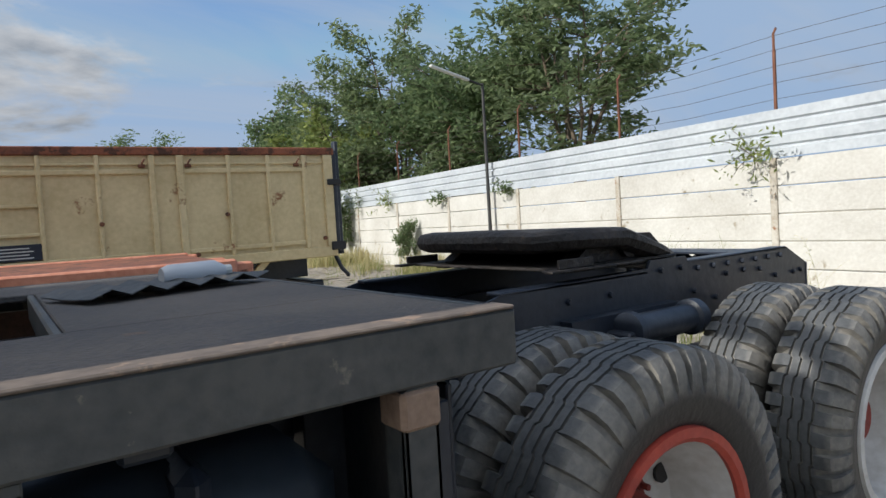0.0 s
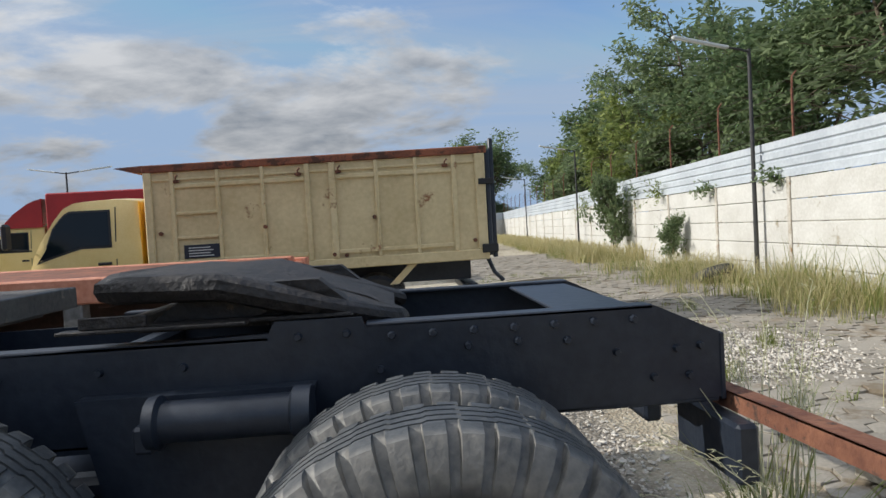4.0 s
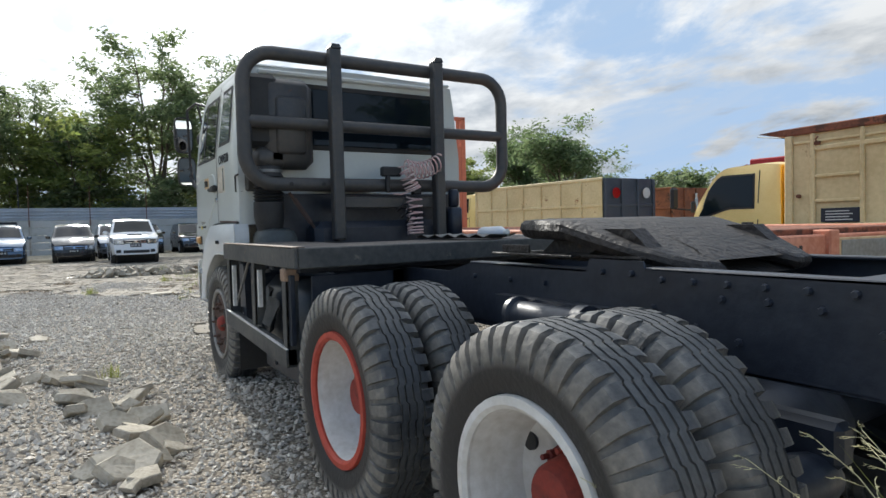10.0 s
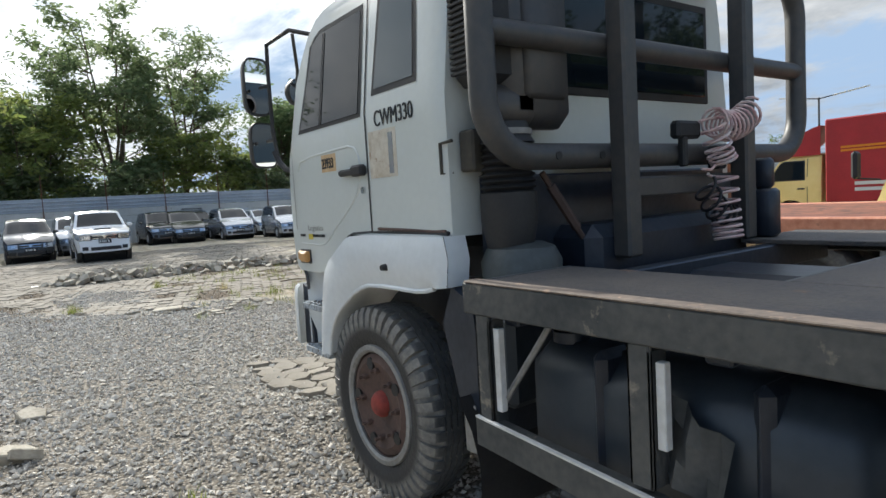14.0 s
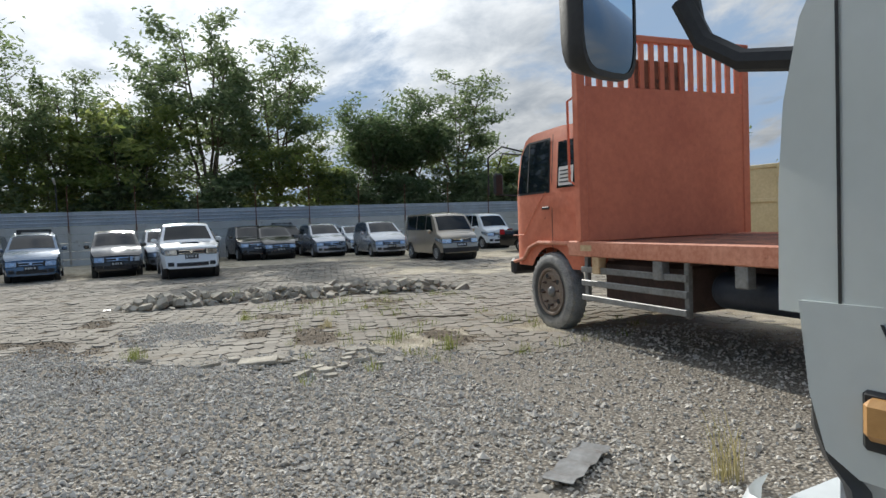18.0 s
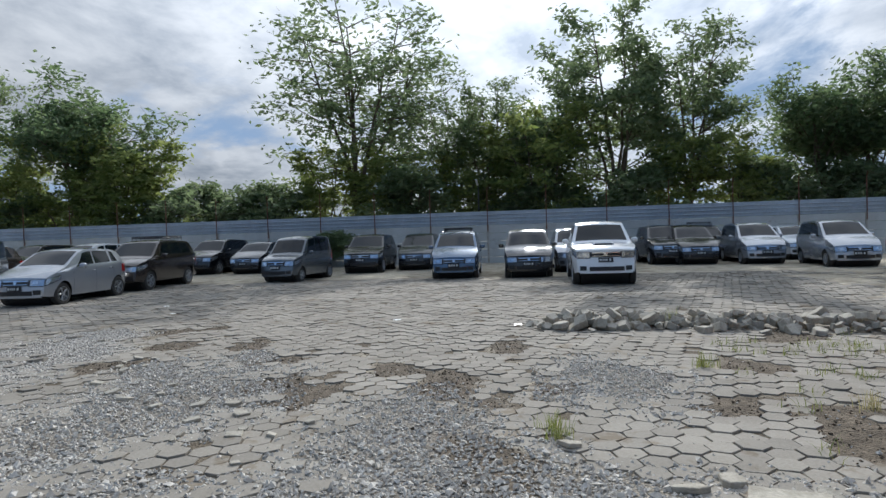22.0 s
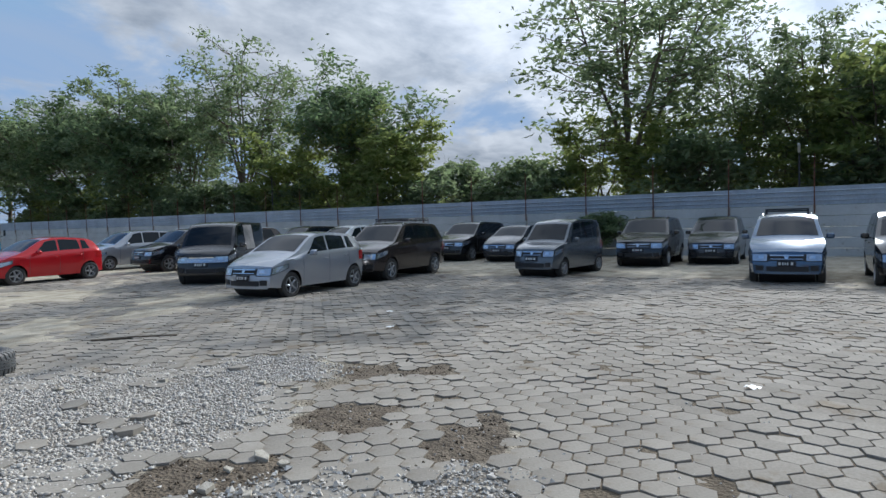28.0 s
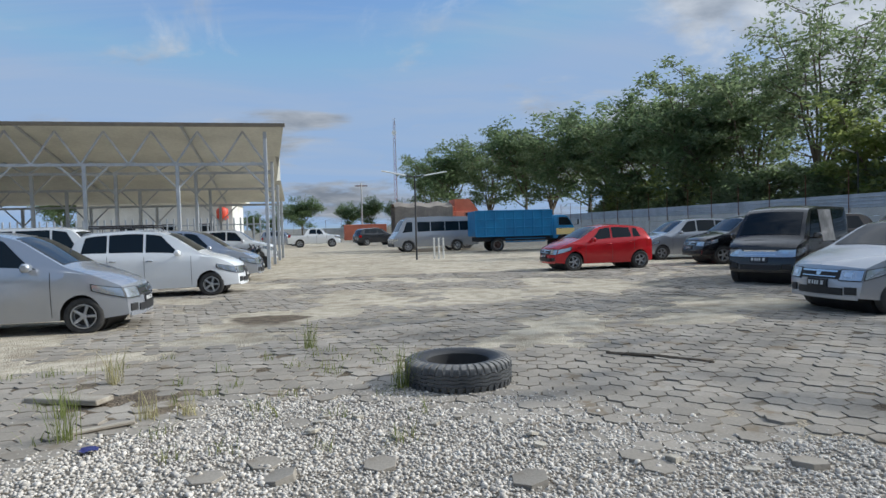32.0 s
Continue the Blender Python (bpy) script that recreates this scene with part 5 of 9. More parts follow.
def truck_tyre(r=0.54, w=0.28):
    """One skin: side walls, deep shoulder lugs set half a pitch apart on the two sides, and zigzag ribs between them."""
    a, rim, lugs = w / 2, r * 0.58, 44
    foot = [(0.72, rim), (0.90, rim + 0.03), (0.985, r * 0.74), (1.0, r - 0.124)]
    lug = [(1.01, r - 0.106), (1.005, r - 0.080), (0.955, r - 0.042), (0.82, r - 0.010), (0.57, r)]
    gap = [(0.985, r - 0.114), (0.945, r - 0.098), (0.865, r - 0.062), (0.73, r - 0.038), (0.57, r - 0.020)]
    rows = []
    for i in range(lugs):
        for f, left, right in ((0.0, False, True), (0.32, False, True), (0.36, True, True), (0.48, True, True), (0.52, True, False), (0.84, True, False), (0.88, True, True), (0.97, True, True)):
            t = 2 * math.pi * (i + f) / lugs
            zig = (0.035 if i % 2 else -0.035) * (1 if f < 0.45 else -1)
            half = [[(-k, q) for k, q in foot + (lug if left else gap)], [(k, q) for k, q in (foot + (lug if right else gap))[::-1]]]
            mid = []
            for c in (-0.38, -0.13, 0.13, 0.38):
                mid += [(c - 0.035 + zig, r - 0.001), (c - 0.028 + zig, r - 0.014), (c + 0.028 + zig, r - 0.014), (c + 0.035 + zig, r - 0.001)]
            rows.append([(q * math.sin(t), a * k, q * math.cos(t)) for k, q in half[0] + mid + half[1]])
    rows.append(rows[0])
    b = Build().grid(rows, True)
    n = len(rows[0])
    last = (len(rows) - 1) * n
    b.f = [tuple(v - last if v >= last else v for v in f) for f in b.f]
    b.v = b.v[:last]
    return b


def plain_tyre(r, w):
    """A tyre for trucks further off: shoulder lugs as a zigzag edge, no ribs."""
    a, rim, rows = w / 2, r * 0.58, []
    for i in range(64):
        t, deep = 2 * math.pi * i / 64, 0.020 if i % 2 else 0.0
        half = [(0.74, rim), (0.98, r * 0.72), (1.0, r * 0.84), (0.94 - deep * 2, r - 0.045 - deep), (0.78, r - 0.010 - deep), (0.40, r)]
        rows.append([(q * math.sin(t), a * k, q * math.cos(t)) for k, q in [(-k, q) for k, q in half] + half[::-1]])
    n = len(rows[0])
    rows.append(rows[0])
    b = Build().grid(rows, True)
    b.f = [tuple(v - 64 * n if v >= 64 * n else v for v in f) for f in b.f]
    b.v = b.v[:64 * n]
    return b


def truck_rim(side, dish, r=0.312, w=0.27):
    """side: the way the wheel's outer face looks along y. dish > 0: the disc lies deep inside."""
    a = w / 2
    f = [(a * 0.80, r + 0.005), (a * 0.92, r + 0.012), (a * 0.92, r - 0.018), (a * 0.62, r - 0.03), (a * 0.62 - dish * 0.5, r - 0.036), (a * 0.55 - dish, r - 0.075), (a * 0.55 - dish - 0.03, 0.16), (a * 0.55 - dish - 0.03, 0.0)]
    return Build().lathe([(side * y, q) for y, q in f][::-side], 40, caps=False)


def truck_ring(side, r=0.312, w=0.27):
    a = w / 2
    f = [(a * 0.84, r + 0.018), (a * 0.97, r + 0.014), (a * 0.985, r - 0.012), (a * 0.90, r - 0.026), (a * 0.80, r - 0.024)]
    return Build().lathe([(side * y, q) for y, q in f][::-side], 40, closed=True)


WHEEL_PARTS = {"tyre": truck_tyre().mesh("tyre", 30), "far_tyre": plain_tyre(0.54, 0.28).mesh("tyre", 30), "small_tyre": plain_tyre(0.42, 0.22).mesh("tyre", 30)}


def truck_wheel(parent, x, y, z, side, dish, ring, disc, hub, small=False, bolts=10, show=True, rubber=None, fine=False):
    """Tyre with rim, ring, hub and bolts as its pieces; x, y, z: the wheel's middle."""
    off = BASE.get(parent, (0, 0, 0))
    k = 0.42 / 0.52 if small else 1.0
    ty = new("tyre", WHEEL_PARTS["small_tyre" if small else "tyre" if fine else "far_tyre"])
    if not ty.data.materials:
        ty.data.materials.append(M_TREAD)
    if rubber:
        ty.material_slots[0].link = "OBJECT"
        ty.material_slots[0].material = rubber
    ty.parent = parent
    ty.location = (x - off[0], y - off[1], z - off[2])
    ty.rotation_euler = (0, rng.uniform(0, 6.28), 0)
    def piece(name, b, m, i=0):
        key = (name, side, dish, small, m.name, i, bolts)
        if key not in WHEEL_PARTS:
            b.v = [(p * k, q * k, s * k) for p, q, s in b.v]
            WHEEL_PARTS[key] = b.mesh(name, 35)
        part(name, WHEEL_PARTS[key], m, ty)
    piece("rim", truck_rim(side, dish), disc)
    if not show:
        return ty
    piece("lock_ring", truck_ring(side), ring)
    a = 0.135
    y0 = a * 0.55 - dish - 0.04
    hb = Build()
    h1 = 0.13 if dish > 0 else 0.05
    hb.lathe([(side * yy, q) for yy, q in ([(y0, 0.15), (y0 + 0.02, 0.145), (y0 + 0.03, 0.115), (y0 + h1 - 0.02, 0.10), (y0 + h1, 0.085), (y0 + h1, 0.0)] if dish > 0 else [(y0, 0.075), (y0 + 0.03, 0.07), (y0 + h1, 0.055), (y0 + h1 + 0.01, 0.04), (y0 + h1 + 0.01, 0.0)])][::-side], 24)
    piece("hub", hb, hub)
    for i in range(bolts):
        bb = Build()
        t = 2 * math.pi * i / bolts
        c = (0.185 * math.cos(t), 0, 0.185 * math.sin(t)) if dish <= 0 else (0.128 * math.cos(t), 0, 0.128 * math.sin(t))
        bb.lathe([(side * yy, q) for yy, q in [(y0, 0.018), (y0 + 0.045, 0.018), (y0 + 0.05, 0.010), (y0 + 0.075, 0.010), (y0 + 0.075, 0.0)]][::-side], 6, "y", c)
        piece("wheel_nut", bb, hub if dish > 0 else M_HUBRUST, i)
    for i in range(5):
        hh = Build()
        t = 2 * math.pi * (i + 0.3) / 5
        q = Matrix.Rotation(t, 4, "Y") @ Matrix.Translation((0.225, side * (y0 + 0.034), 0))
        hh.lathe([(-0.006, 0.034), (0.006, 0.034)], 14, "y", (0, 0, 0), q)
        piece("hand_hole", hh, M_BLACK, i)
    return ty

# ---- white tractor unit ----
TR = thing("tractor_truck", "white cab-over tractor truck with dark chassis and pipe headboard, on gravel", "truck", (-2.7, 3.08, -0.08))
BASE[TR] = (-2.7, 3.08, -0.08)
YC = 3.08
# frame rails
for y, s in ((2.53, 1), (3.63, -1)):
    prof = [(0.215, 0.81), (0.215, 1.02), (-0.01, 1.125), (-0.94, 1.118), (-0.95, 1.148), (-1.22, 1.15), (-1.24, 1.115), (-2.1, 1.095), (-2.3, 1.045), (-4.9, 1.03), (-4.9, 0.80), (-2.3, 0.78), (-1.0, 0.79)]
    rail = part("chassis_rail", Build().prism(prof, "y", y, y + s * 0.012), M_DARK, TR)
    part("rail_flange", Build().box(-0.94, -0.01, min(y, y + s * 0.08), max(y, y + s * 0.08), 1.112, 1.127, 0.004).box(-2.1, -1.24, min(y, y + s * 0.08), max(y, y + s * 0.08), 1.090, 1.106, 0.004).box(-4.6, 0.2, min(y, y + s * 0.08), max(y, y + s * 0.08), 0.795, 0.81, 0.004), M_DARK, rail)
    part("rail_end_plate", Build().box(0.204, 0.222, min(y - s * 0.004, y + s * 0.09), max(y - s * 0.004, y + s * 0.09), 0.80, 1.022, 0.004), M_DARK, rail)
    bolt = Build().lathe([(y - s * 0.016, 0.0), (y - s * 0.016, 0.010), (y - s * 0.004, 0.014), (y + s * 0.002, 0.014)][::s], 7)
    spots = [(-0.86 + i * 0.13, 1.085) for i in range(7)] + [(-0.30, 1.03), (-0.46, 1.04), (-0.62, 1.035), (-0.14, 0.98), (-0.02, 0.89), (0.10, 0.89), (0.06, 0.98), (0.14, 0.985), (-0.9, 0.98), (-1.0, 1.10), (-1.15, 1.10), (-1.5, 1.03), (-1.75, 1.03), (-2.05, 1.03), (-0.72, 0.93), (-0.56, 0.9)]
    first = bolt.mesh("bolt", 40)
    for bx, bz in spots:
        ob = part("bolt", first, M_DARK, rail)
        off = BASE[TR]
        ob.location = (bx + 0.0 - off[0], 0 - off[1], bz - off[2])
# rear cross member with two round holes
for cy in (2.83, 3.33):
    cm = Build()
    n = 20
    ring_o, ring_i = [], []
    for i in range(n):
        t = 2 * math.pi * i / n
        c, s = math.cos(t), math.sin(t)
        k = 1 / max(abs(c), abs(s))
        ring_o.append((cy + 0.25 * c * k, 0.955 + 0.15 * s * k))
        ring_i.append((cy + 0.085 * c, 0.955 + 0.10 * s))
    for xx, flip in ((-0.06, 1), (-0.048, -1)):
        cm.grid([[(xx, p, q) for p, q in (ring_o if flip > 0 else ring_i)], [(xx, p, q) for p, q in (ring_i if flip > 0 else ring_o)]], True)
    cm.grid([[(-0.06, p, q) for p, q in ring_i], [(-0.048, p, q) for p, q in ring_i]], True)
    part("rear_cross_member", cm, M_DARK, TR)
part("top_cross_plate", Build().box(-0.30, -0.03, 2.62, 3.54, 1.100, 1.114, 0.004), M_DARK, TR)
for cx in (-1.9, -3.2):
    part("cross_member", Build().box(cx - 0.05, cx + 0.05, 2.54, 3.62, 0.84, 1.02, 0.02), M_DARK, TR)
# rusty angle bar and lamp clusters at the tail
rb = Build()
for (p0, p1, q0, q1) in ((0.0, 0.07, -0.006, 0.0), (0.0, 0.006, -0.06, 0.0)):
    rb.add([(0.23 + a, yy, zz + c) for yy, zz in ((1.63, 0.862), (4.50, 0.742)) for a in (p0, p1) for c in (q0, q1)],
           [(0, 2, 3, 1), (4, 5, 7, 6), (0, 1, 5, 4), (2, 6, 7, 3), (0, 4, 6, 2), (1, 3, 7, 5)])
part("rusty_angle_bar", rb, M_RUSTSTEEL, TR, "bent rusty angle bar across the tail")
for y0, tilt in ((2.38, 0.0), (3.10, -0.02)):
    hs = part("lamp_housing", Build().box(0.17, 0.245, y0, y0 + 0.42, 0.57 + tilt, 0.76 + tilt, 0.012), M_DARK, TR)
    for k, mm in enumerate((M_PINK, M_HUBRUST, M_TANSTICKER)):
        part("lamp_lens", Build().box(0.245, 0.256, y0 + 0.05 + k * 0.12, y0 + 0.16 + k * 0.12, 0.59 + tilt, 0.745 + tilt, 0.006), mm, hs)
# rear axles and wheels
for wx, ring in ((-2.16, M_RIMRED), (-0.76, M_RIMWHITE)):
    part("rear_axle", Build().lathe([(2.1, 0.07), (2.7, 0.09), (2.85, 0.2), (3.08, 0.24), (3.3, 0.2), (3.45, 0.09), (4.1, 0.07)], 20, "y", (wx, 0, 0.44)), M_DARK, TR)
    for ys in (2.55, 3.52):
        part("leaf_spring", Build().box(wx - 0.5, wx + 0.5, ys, ys + 0.09, 0.56, 0.70, 0.02), M_DARK, TR)
    for yo, yi, side in ((1.90, 2.22, -1), (4.26, 3.94, 1)):
        truck_wheel(TR, wx, yo, 0.475, side, 0.15, ring, M_RIMWHITE, M_HUBRED, rubber=M_TREADDUST if wx < -1.5 else None, fine=True)
        truck_wheel(TR, wx, yi, 0.475, side, -0.05, M_DARK, M_DARK, M_DARK, show=False, rubber=M_TREADDUST if wx < -1.5 else None, fine=True)
    part("brake_chamber", Build().lathe([(2.36, 0.0), (2.36, 0.075), (2.46, 0.09), (2.5, 0.09), (2.6, 0.07)], 18, "y", (wx + 0.42, 0, 0.52)), M_DARK, TR)
part("air_cylinder", Build().lathe([(-1.56, 0.0), (-1.56, 0.075), (-1.53, 0.078), (-1.52, 0.060), (-1.16, 0.060), (-1.15, 0.078), (-1.10, 0.078), (-1.10, 0.0)], 20, "x", (0, 2.40, 0.90)).box(-1.6, -1.54, 2.36, 2.5, 0.82, 0.90, 0.01), M_DARK, TR)
for y in (2.47, 3.55):
    part("trunnion_bracket", Build().prism([(-1.80, 0.96), (-1.10, 0.96), (-1.22, 0.40), (-1.34, 0.24), (-1.56, 0.24), (-1.68, 0.40)], "y", y, y + 0.14), M_DARK, TR)
part("trunnion_shaft", Build().lathe([(2.3, 0.09), (3.86, 0.09)], 16, "y", (-1.45, 0, 0.36)), M_DARK, TR)
# fifth wheel
fw = Build()
outline = [(-2.16, 2.80), (-2.12, 2.66), (-2.0, 2.57), (-1.85, 2.53), (-1.6, 2.52), (-1.4, 2.53), (-1.2, 2.56), (-1.02, 2.62), (-0.92, 2.70), (-0.90, 2.82), (-1.05, 2.90), (-1.32, 2.98), (-1.50, 3.02), (-1.54, 3.08)]
outline = outline + [(x, 6.16 - y) for x, y in outline[-2::-1]]
def plate_z(x, y):
    return 1.318 - max(0.0, (x + 1.62)) * 0.24 + 0.012 * noise.noise(Vector((x * 7, y * 7, 0)))
n, rows = len(outline), []
for push, drop in ((-0.07, 0.0), (-0.02, 0.005), (0.0, 0.022), (0.008, 0.048), (-0.012, 0.080), (-0.06, 0.095)):
    row = []
    for k, (x, y) in enumerate(outline):
        a, b = Vector((*outline[k - 1], 0)), Vector((*outline[(k + 1) % n], 0))
        d = (b - a).normalized()
        rough = 0.012 * noise.noise(Vector((x * 16, y * 16, drop * 60)))
        row.append((x + d.y * (push + rough), y - d.x * (push + rough), plate_z(x, y) - drop * (1.0 if x < -1.3 else 0.75) + rough * 0.5))
    rows.append(row)
fw.grid(rows, True)
for base in (0, 5 * n):
    strips = [(k + base, n - 1 - k + base, n - 2 - k + base, k + 1 + base) for k in range(n // 2 - 1)]
    fw.f += [q[::-1] for q in strips] if base == 0 else strips
def forward(b):
    """Sets the coupling's length and its place along the frame."""
    b.v = [(-1.84 + (x + 2.16) * 0.825, y, z) for x, y, z in b.v]
    return b
fifth = part("fifth_wheel_plate", forward(fw), M_GREASE, TR, "greasy black fifth wheel coupling plate", 30)
for y in (2.62, 3.46):
    part("coupling_bracket", forward(Build().prism([(-1.95, 1.13), (-1.05, 1.13), (-1.25, 1.27), (-1.7, 1.27)], "y", y, y + 0.09)), M_GREASE, fifth)
    part("pivot_pin", Build().lathe([(y - 0.03, 0.05), (y + 0.12, 0.05)], 12, "y", (-1.28, 0, 1.22)), M_GREASE, fifth)
part("coupling_base_plate", Build().box(-1.78, -0.98, 2.56, 3.60, 1.150, 1.163, 0.003), M_GREASE, fifth)
for y in (2.50, 3.60):
    part("mounting_angle", Build().box(-1.86, -1.30, y, y + 0.06, 1.150, 1.162, 0.003).box(-1.80, -1.60, y + 0.02, y + 0.034, 1.162, 1.20, 0.003), M_GREASE, fifth)
# deck behind the cab
deck = part("deck", Build().box(-4.36, -2.72, 1.80, 2.36, 1.165, 1.19, 0.004), M_DECK, TR, "worn checker-plate deck")
part("deck_plate", Build().box(-3.46, -2.72, 2.362, 3.70, 1.165, 1.19, 0.004), M_DECK, deck)
part("deck_plate", Build().box(-4.36, -2.72, 3.702, 4.33, 1.165, 1.19, 0.004), M_DECK, deck)
for nm, bb in (("deck_edge", (-4.37, -2.70, 1.775, 1.80, 1.075, 1.192)), ("deck_edge", (-2.72, -2.695, 1.80, 4.33, 1.075, 1.192)), ("deck_edge", (-4.385, -4.36, 1.775, 2.36, 1.075, 1.192)), ("deck_edge", (-4.37, -2.70, 4.33, 4.355, 1.075, 1.192)), ("deck_edge", (-3.485, -3.46, 2.36, 3.70, 1.09, 1.188))):
    part(nm, Build().box(*bb, 0.006), M_DECKEDGE, deck)
part("worn_edge_strip", Build().box(-4.37, -2.705, 1.772, 1.842, 1.192, 1.200, 0.003), surface("worn_brown_edge", srgb(126, 112, 100), srgb(96, 86, 78), 0.8, scale=4, fine=40, third=srgb(150, 128, 110), third_at=0.6), deck, "worn brown strip along the deck edge")
for x in (-4.2, -3.4, -2.9):
    part("deck_bearer", Build().box(x - 0.04, x + 0.04, 1.85, 4.3, 1.035, 1.165, 0.008), M_DARK, deck)
# posts and lower rail below the deck edge
for x, z0, lab in ((-4.29, 0.60, ""), (-3.60, 0.66, ""), (-2.94, 0.50, "")):
    ps = part("deck_post", Build().box(x - 0.04, x + 0.04, 1.785, 1.80, z0, 1.075, 0.003).box(x - 0.04, x - 0.028, 1.785, 1.86, z0, 1.075, 0.003).box(x + 0.028, x + 0.04, 1.785, 1.86, z0, 1.06, 0.003), M_DECKEDGE, TR)
    part("post_plate", Build().box(x + 0.045, x + 0.075, 1.80, 1.83, z0 + 0.12, 1.03, 0.003), M_RIMWHITE if x < -3 else M_DARK, ps)
part("post_block", Build().box(-2.985, -2.895, 1.778, 1.87, 0.99, 1.072, 0.01), surface("bare_wood_block", srgb(158, 134, 114), srgb(126, 104, 88), 0.8, scale=8, fine=50), TR)
lr = Build()
lr.add([(x, y, z) for x, zb in ((-4.34, 0.575), (-2.90, 0.49)) for y in (1.775, 1.84) for z in (zb, zb + 0.105)], [(0, 1, 3, 2), (4, 6, 7, 5), (0, 4, 5, 1), (2, 3, 7, 6), (0, 2, 6, 4), (1, 5, 7, 3)])
lrail = part("lower_rail", lr, M_DECKEDGE, TR)
part("bare_edge", Build().add([(x, y, z) for x, zb in ((-4.34, 0.681), (-2.90, 0.596)) for y in (1.772, 1.790) for z in (zb, zb + 0.007)], [(0, 1, 3, 2), (4, 6, 7, 5), (0, 4, 5, 1), (2, 3, 7, 6), (0, 2, 6, 4), (1, 5, 7, 3)]), M_RIMWHITE, lrail, "bare pale metal edge")
part("strut", Build().tube([(-4.02, 1.87, 1.06), (-4.24, 1.83, 0.74)], 0.012, 6), M_STEELGREY, TR)
# fuel tank
tank = part("fuel_tank", Build().box(-4.26, -3.02, 1.92, 2.46, 0.43, 0.97, 0.10), M_TANK, TR, "dark blue-black fuel tank", 60)
for x in (-3.86, -3.32):
    part("tank_strap", Build().box(x - 0.03, x + 0.03, 1.905, 2.47, 0.42, 0.985, 0.09), M_DARK, tank)
part("filler_cap", Build().lathe([(0.96, 0.07), (1.0, 0.07), (1.005, 0.055), (1.025, 0.05), (1.025, 0.0)], 16, "z", (-4.1, 2.06, 0)), M_DARK, tank)
bs = Build()
bs.grid([[(-3.56 + i * 0.035, 1.875 + 0.03 * math.sin(i * 1.7 + k) - 0.01 * k, 0.92 - k * 0.075 - 0.02 * i) for i in range(6)] for k in range(4)])
part("torn_sheet", bs, M_DECKEDGE, tank, "torn dark sheet hanging by the tank")
part("splash_guard", Build().box(-2.80, -2.785, 1.90, 2.50, 0.25, 1.03, 0.004).box(-2.92, -2.785, 2.42, 2.50, 0.35, 1.03, 0.004), M_DARK, TR)
for x in (-3.96, -3.40):
    part("tank_bracket", Build().box(x, x + 0.08, 2.0, 2.5, 0.30, 0.46, 0.01), M_DARK, TR)
part("lower_tray", Build().box(-4.2, -3.0, 2.02, 2.5, 0.22, 0.40, 0.04), M_DARK, TR)
part("mud_flap", Build().grid([[(-4.62 + 0.16 * k / 4 + 0.05 * math.sin(k), y, 0.66 - k * 0.125) for y in (1.90, 2.1, 2.3, 2.5)] for k in range(5)]), M_BLACK, TR)
part("battery_box", Build().box(-4.66, -4.40, 2.02, 2.50, 0.62, 1.02, 0.03), M_TANK, TR)
part("arch_liner", Build().prism([(-4.72, 1.12), (-4.58, 1.06), (-4.50, 0.5), (-4.56, 0.36), (-4.70, 0.62), (-4.80, 0.95)], "y", 1.97, 2.46), M_DARK, TR)
part("liner_scrap", Build().box(-4.66, -4.58, 1.955, 1.968, 0.40, 0.62, 0.01), M_STEELGREY, TR)
# pipe headboard
gx0 = -4.45
loop, rr = [], 0.24
for cy, cz, a0 in ((4.56 - rr, 2.73 - rr, 0), (1.985 + rr, 2.73 - rr, 90), (1.985 + rr, 1.665 + rr, 180), (4.56 - rr, 1.665 + rr, 270)):
    for k in range(7):
        t = radians(a0 + 15 * k)
        loop.append((gx0, cy + rr * math.cos(t), cz + rr * math.sin(t)))
gd = part("headboard_loop", Build().tube(loop, 0.058, 14, closed=True), M_GUARD, TR, "dark grey pipe headboard")
part("headboard_bar", Build().tube([(gx0, 2.0, 2.17), (gx0, 4.55, 2.17)], 0.052, 12), M_GUARD, gd)
part("headboard_cross", Build().box(gx0 - 0.02, gx0 + 0.05, 2.76, 3.72, 1.46, 1.56, 0.01), M_GUARD, gd)
for y in (2.73, 3.74):
    part("headboard_post", Build().box(gx0 + 0.045, gx0 + 0.145, y - 0.05, y + 0.05, 1.192, 2.80, 0.012).prism([(y - 0.05, 2.80), (y + 0.05, 2.80), (y + 0.035, 2.835), (y - 0.035, 2.835)], "x", gx0 + 0.045, gx0 + 0.145), M_GUARD, gd)
for y in (2.34, 2.62):
    part("pipe_hole", Build().lathe([(gx0 + 0.05, 0.018), (gx0 + 0.061, 0.018), (gx0 + 0.061, 0.0)], 12, "x", (0, y, 1.665)), M_BLACK, gd)
# coiled air lines
def coil(p, q, r, turns, wire, name, m):
    p, q = Vector(p), Vector(q)
    d = (q - p)
    t = d.normalized()
    s = t.orthogonal().normalized()
    u = t.cross(s)
    pts = []
    n = turns * 14
    for i in range(n + 1):
        a = 2 * math.pi * i / 14
        sag = 0.05 * math.sin(math.pi * i / n)
        pts.append(p + d * (i / n) + (s * math.cos(a) + u * math.sin(a)) * r - Vector((0, 0, sag)))
    part(name, Build().tube(pts, wire, 5), m, TR)
coil((-4.30, 3.36, 1.82), (-4.30, 3.72, 1.88), 0.075, 9, 0.008, "air_hose", M_COIL)
coil((-4.30, 3.36, 1.84), (-4.29, 3.44, 1.62), 0.065, 6, 0.008, "air_hose", M_COIL)
coil((-4.30, 3.44, 1.56), (-4.27, 3.43, 1.22), 0.07, 8, 0.008, "air_hose", M_COIL)
coil((-4.32, 3.30, 1.50), (-4.30, 3.50, 1.34), 0.06, 5, 0.008, "air_hose", M_COILDARK)
